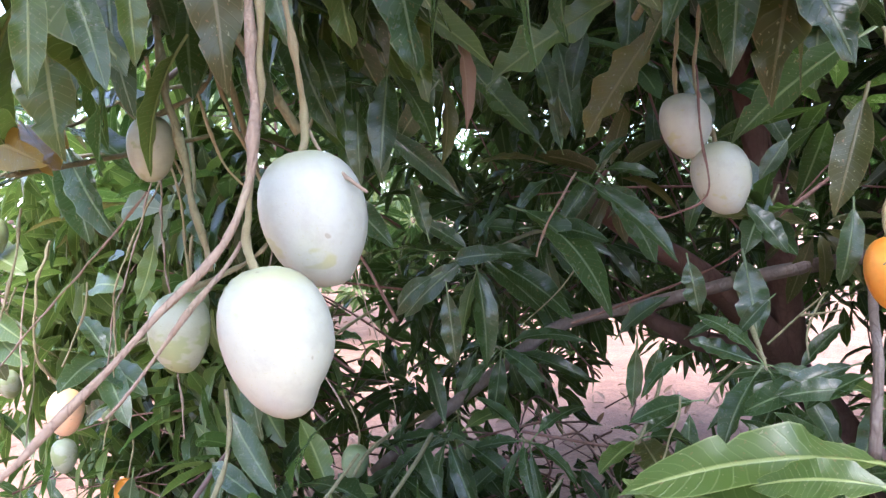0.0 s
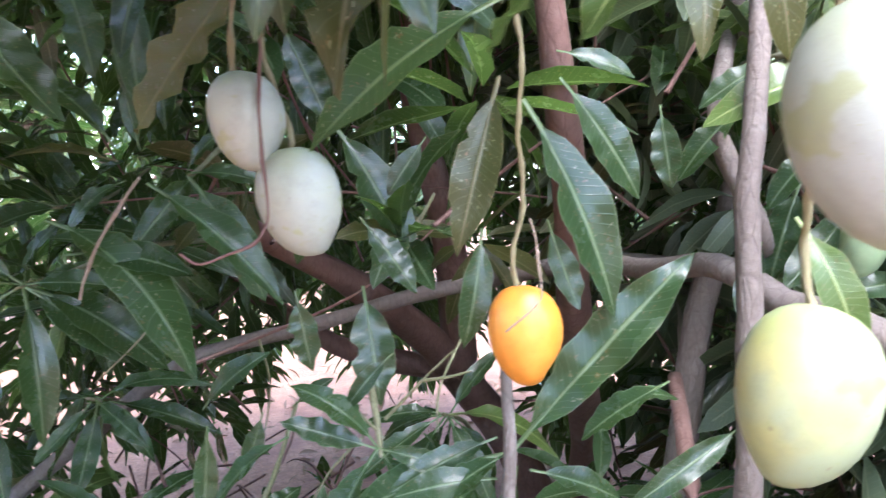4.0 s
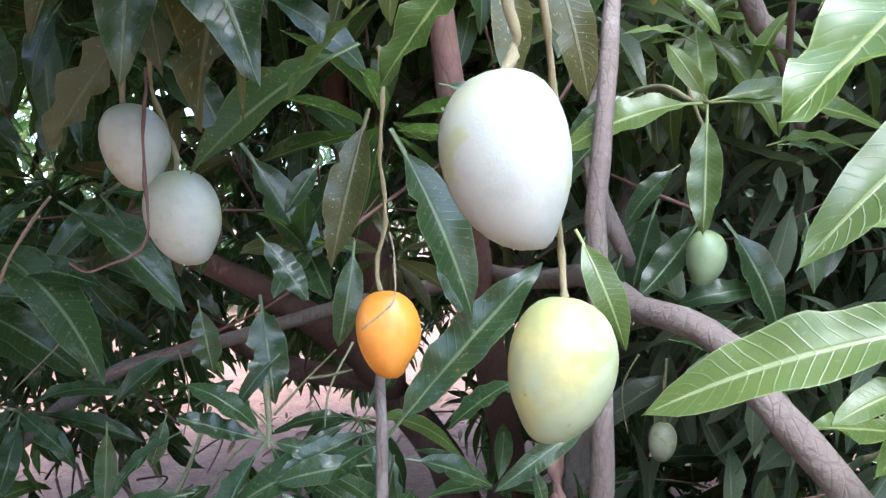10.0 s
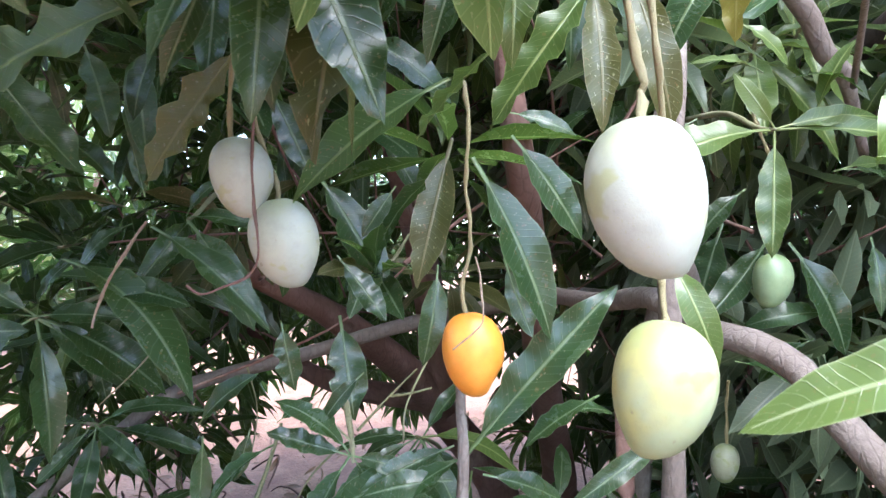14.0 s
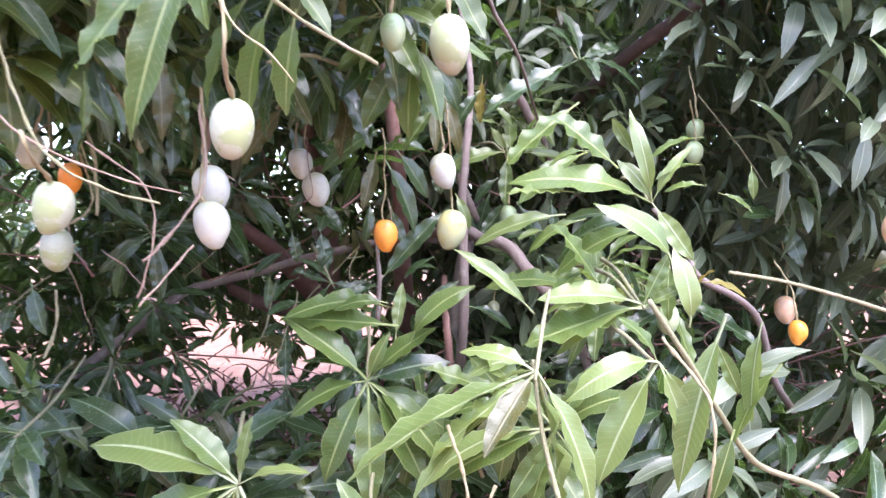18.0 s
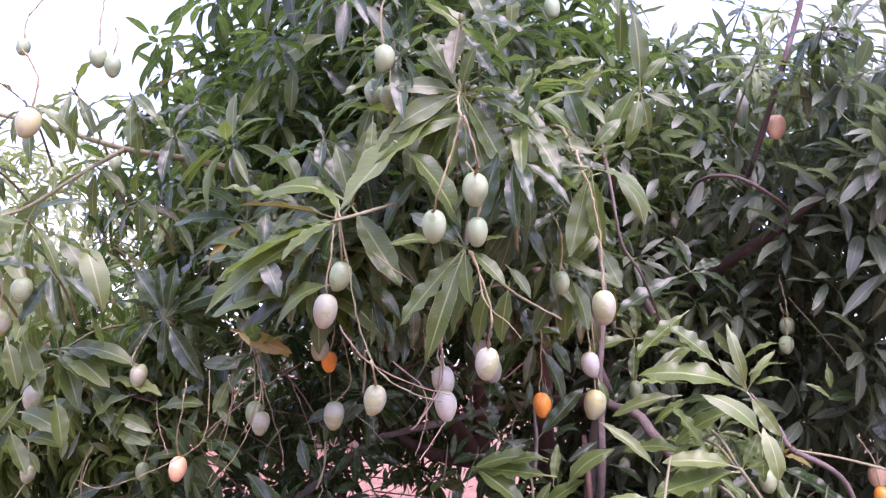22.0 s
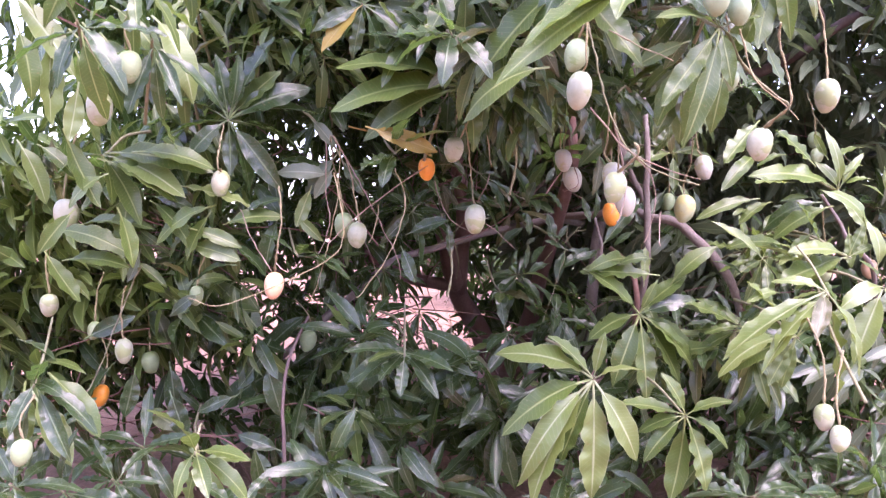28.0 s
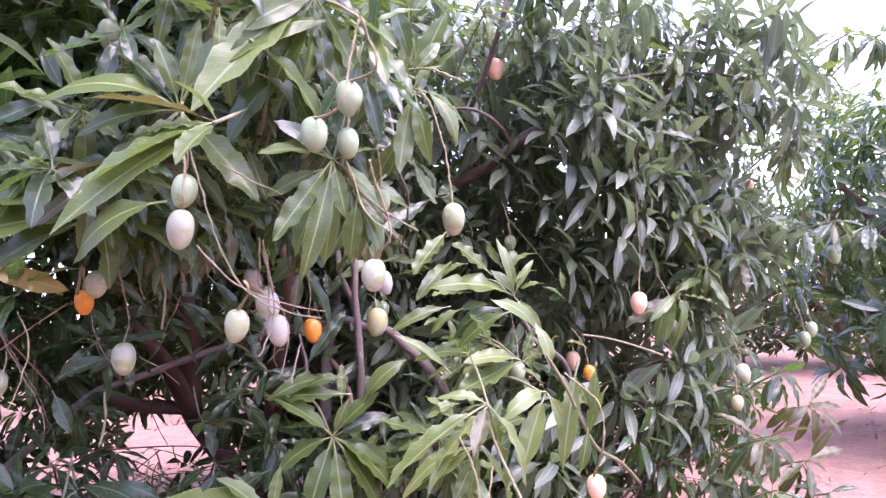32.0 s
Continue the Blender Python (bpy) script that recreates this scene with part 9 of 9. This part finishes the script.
def upper(x, y, z):
    return in_crown(x, y, z) and z > 2.0 + 0.3 * max(0.0, 1.2 - y) and y > 0.5 and x > -0.75 and (x < 0.75 or y > 1.7 + 0.3 * (x - 0.75))


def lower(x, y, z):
    return in_crown(x, y, z) and not gap(x, y, z) and not limb_sightline(x, y, z) and z < 1.0 and s_depth(x, y) > (0.98 if z > 0.5 else 0.7) and x > -0.75


def left_side(x, y, z):
    return in_crown(x, y, z) and x < -0.55 and s_depth(x, y) > (1.2 if z > 0.6 else 0.95) and (z < 1.75 or x > -0.85)


def right_side(x, y, z):
    return in_crown(x, y, z) and x > 1.15 and z > 0.2 and (z > 1.4 or y > -0.80 + 0.13 * (x + 1.6)) and y > 0.15 - 0.35 * (x - 1.15) and not (z > 1.1 and x < 1.5 and y < 1.1) and z < (3.25 - 0.1 * x if y < 0.8 else 3.6 - 0.05 * x)


def outer(x, y, z):
    return right_side(x, y, z) and y < 0.75 - 0.35 * (x - 1.15)


def overhang(x, y, z):
    """Round the thin end of the outermost bough."""
    return y > -0.85 + 0.1 * (x - 2.0) and noise.noise(Vector((x, y, z)) * 2.5) > -0.15


def low_hollow(x, y, z):
    """The low, thin growth inside the hollow."""
    return s_depth(x, y) > 1.5 and abs(x - 1.45) + abs(y - 2.5) > 0.35


def strew(seed, count, box, keep, tint, length=(0.19, 0.28), droop=0.0):
    ob = foliage("foliage", crown_places(seed, count, box, keep, length, droop), tint, seed + 1, tree)
    ob.matrix_parent_inverse = Matrix.Translation((-1.0, -2.0, 0.0))


def twiggery(seed, places):
    """The thin bare twigs behind the shoots, joined."""
    r = random.Random(seed)
    V, F = [], []
    for c, a, k, length in places:
        c, a = Vector(c), Vector(a).normalized()
        w = Vector((r.uniform(-0.9, 0.9), r.uniform(-0.9, 0.9), r.uniform(-0.9, 0.3)))
        v, fs = tube([c, c - a * 0.15 + w * 0.02, c - a * 0.28 + w * 0.1, c - a * 0.4 + w * r.uniform(0.25, 0.4)], [0.002, 0.0026, 0.0034, 0.0045], 4, 0.1, seed, False)
        n0 = len(V)
        V += v
        F += [tuple(i + n0 for i in q) for q in fs]
    ob = tagged(new("twig_tangle", mesh_from("twig_tangle", V, F, [BARK["limb"]])), "", kind="stuff")
    ob.parent = tree
    ob.matrix_parent_inverse = Matrix.Translation((-1.0, -2.0, 0.0))


strew(5, 1250, ((-1.2, 4.4), (1.3, 5.2), (0.25, 3.6)), inner, "mature")
strew(7, 450, ((-0.75, 3.6), (0.5, 4.0), (2.0, 4.0)), upper, "mature")
strew(9, 140, ((-0.75, 1.8), (0.0, 2.6), (0.25, 1.0)), lower, "mature")
strew(11, 80, ((-1.7, -0.55), (1.3, 3.8), (0.25, 2.6)), left_side, "mature")
strew(13, 430, ((1.15, 4.4), (-0.8, 2.6), (0.25, 3.5)), right_side, "skylit", (0.18, 0.27), 0.35)
strew(15, 370, ((1.3, 4.4), (-0.8, 2.4), (0.9, 2.4)), right_side, "skylit", (0.18, 0.26), 0.5)
strew(35, 110, ((1.6, 4.3), (-0.7, 1.0), (2.3, 3.2)), right_side, "skylit", (0.18, 0.26), 0.45)
strew(39, 90, ((1.45, 3.2), (-0.4, 0.7), (1.5, 2.75)), outer, "skylit", (0.19, 0.27), -0.1)
strew(41, 26, ((2.0, 3.2), (-0.8, -0.1), (2.3, 2.95)), overhang, "skylit", (0.18, 0.26), 0.4)
strew(43, 34, ((-0.3, 1.1), (1.5, 2.7), (0.2, 0.75)), low_hollow, "mature", (0.15, 0.22))
strew(37, 120, ((1.2, 3.6), (-0.5, 1.2), (0.2, 0.95)), right_side, "mature", (0.16, 0.24), 0.3)
# share of lighter young leaves raised so the left side looks lit
strew(17, 140, ((-1.7, -0.55), (1.7, 3.2), (0.6, 1.75)), left_side, "young", (0.18, 0.26), 0.3)
strew(19, 60, ((-0.75, 3.0), (0.1, 2.5), (2.0, 3.2)), upper, "young", (0.19, 0.27), 0.2)
strew(21, 40, ((-1.2, 3.0), (1.5, 2.5), (0.4, 3.0)), inner, "bronze", (0.19, 0.27), 0.2)

# thick crown top, added to keep sky light out of the inside
strew(27, 700, ((-0.9, 4.2), (1.5, 5.0), (2.3, 4.1)), upper, "mature")

twiggery(31, crown_places(23, 240, ((-1.2, 3.4), (1.3, 3.4), (0.3, 2.4)), inner))
twiggery(32, crown_places(24, 60, ((-1.7, -0.3), (1.0, 3.0), (0.3, 2.2)), left_side))
twiggery(36, crown_places(28, 70, ((-0.3, 1.1), (1.5, 2.7), (0.25, 0.9)), low_hollow))
twiggery(34, crown_places(26, 130, ((1.2, 3.2), (-0.4, 1.0), (0.2, 1.2)), right_side))
twiggery(33, crown_places(25, 80, ((1.15, 3.6), (-0.6, 2.0), (0.4, 2.4)), right_side))

# ---- litter on the soil ----


def litter(seed, count, box, tint="dry"):
    r = random.Random(seed)
    places = []
    for _ in range(count):
        x, y = r.uniform(*box[0]), r.uniform(*box[1])
        places.append(((x, y, ground_height(x, y) + 0.012), (r.uniform(-1, 1), r.uniform(-1, 1), 0.15), 2, r.uniform(0.09, 0.17)))
    return foliage("leaf_litter", places, tint, seed, None, "dry brown fallen leaves scattered over the red soil")


for box, k, n_leaves in ((((-3.0, 5.0), (0.0, 6.0)), 61, 900), (((1.0, 9.0), (-3.5, 6.0)), 62, 700), (((-4.0, 8.0), (5.0, 11.0)), 63, 700)):
    tagged(litter(k, n_leaves, box), category="litter")

# ---- other trees of the orchard ----


def far_tree(x, y, height, radius, seed, tint="mature", count=380):
    r = random.Random(seed)
    t = tagged(new("mango_tree"), "bushy mango tree further off in the orchard, three added out of view", "tree", "orchard trees behind")
    t.location = (x, y, 0)
    stem("trunk", [(0, 0, -0.1), (0.1, 0.05, 0.7), (0.05, 0.1, 1.6), (0.2, 0, height * 0.7)], [0.16, 0.13, 0.1, 0.05], BARK["limb"], t, "", 9, 0.08, seed)
    for k in range(4):
        a = k * 1.57 + r.uniform(-0.4, 0.4)
        stem("limb", [(0.08, 0.05, 0.8), (0.5 * math.cos(a), 0.5 * math.sin(a), 1.3), (radius * 0.7 * math.cos(a), radius * 0.7 * math.sin(a), height * r.uniform(0.45, 0.7))], [0.08, 0.06, 0.03], BARK["limb"], t, "", 7, 0.08, seed + k)
    places = []
    while len(places) < count:
        d = Vector((r.gauss(0, 1), r.gauss(0, 1), r.gauss(0, 1))).normalized()
        q = r.uniform(0.62, 1.0) * (1 + 0.18 * noise.noise(d * 2.5 + Vector((seed, 0, 0))))
        p = Vector((d.x * radius * q, d.y * radius * q, height * 0.5 + d.z * height * 0.5 * q))
        if p.z < 0.25:
            continue
        places.append((p, d + Vector((0, 0, 0.1)), r.randint(9, 12), r.uniform(0.26, 0.4)))
    foliage("crown", places, tint, seed + 1, t)
    return t



far_tree(6.9, -1.8, 3.7, 1.9, 20)
far_tree(14.0, 0.2, 6.0, 2.4, 30, "young")
far_tree(8.5, 7.5, 3.4, 2.3, 21)
far_tree(-2.3, 9.6, 5.0, 2.4, 22, "fresh_lit")
far_tree(14.5, 2.2, 3.8, 2.6, 23)
far_tree(3.6, 13.5, 3.6, 2.5, 24)
far_tree(-0.6, 16.5, 4.2, 2.6, 25)
far_tree(17.0, 8.5, 4.2, 2.8, 26)
far_tree(11.0, 14.0, 4.0, 2.8, 27)
far_tree(-7.5, 12.0, 4.0, 2.8, 28)
far_tree(20.0, -2.5, 4.4, 3.0, 29)
# three trees added out of view behind the walker, to cut low sky light
for bx, by, seed in ((-9.0, 2.0, 41), (-8.0, -2.6, 42), (-5.6, -6.6, 43)):
    far_tree(bx, by, 4.6, 2.7, seed)
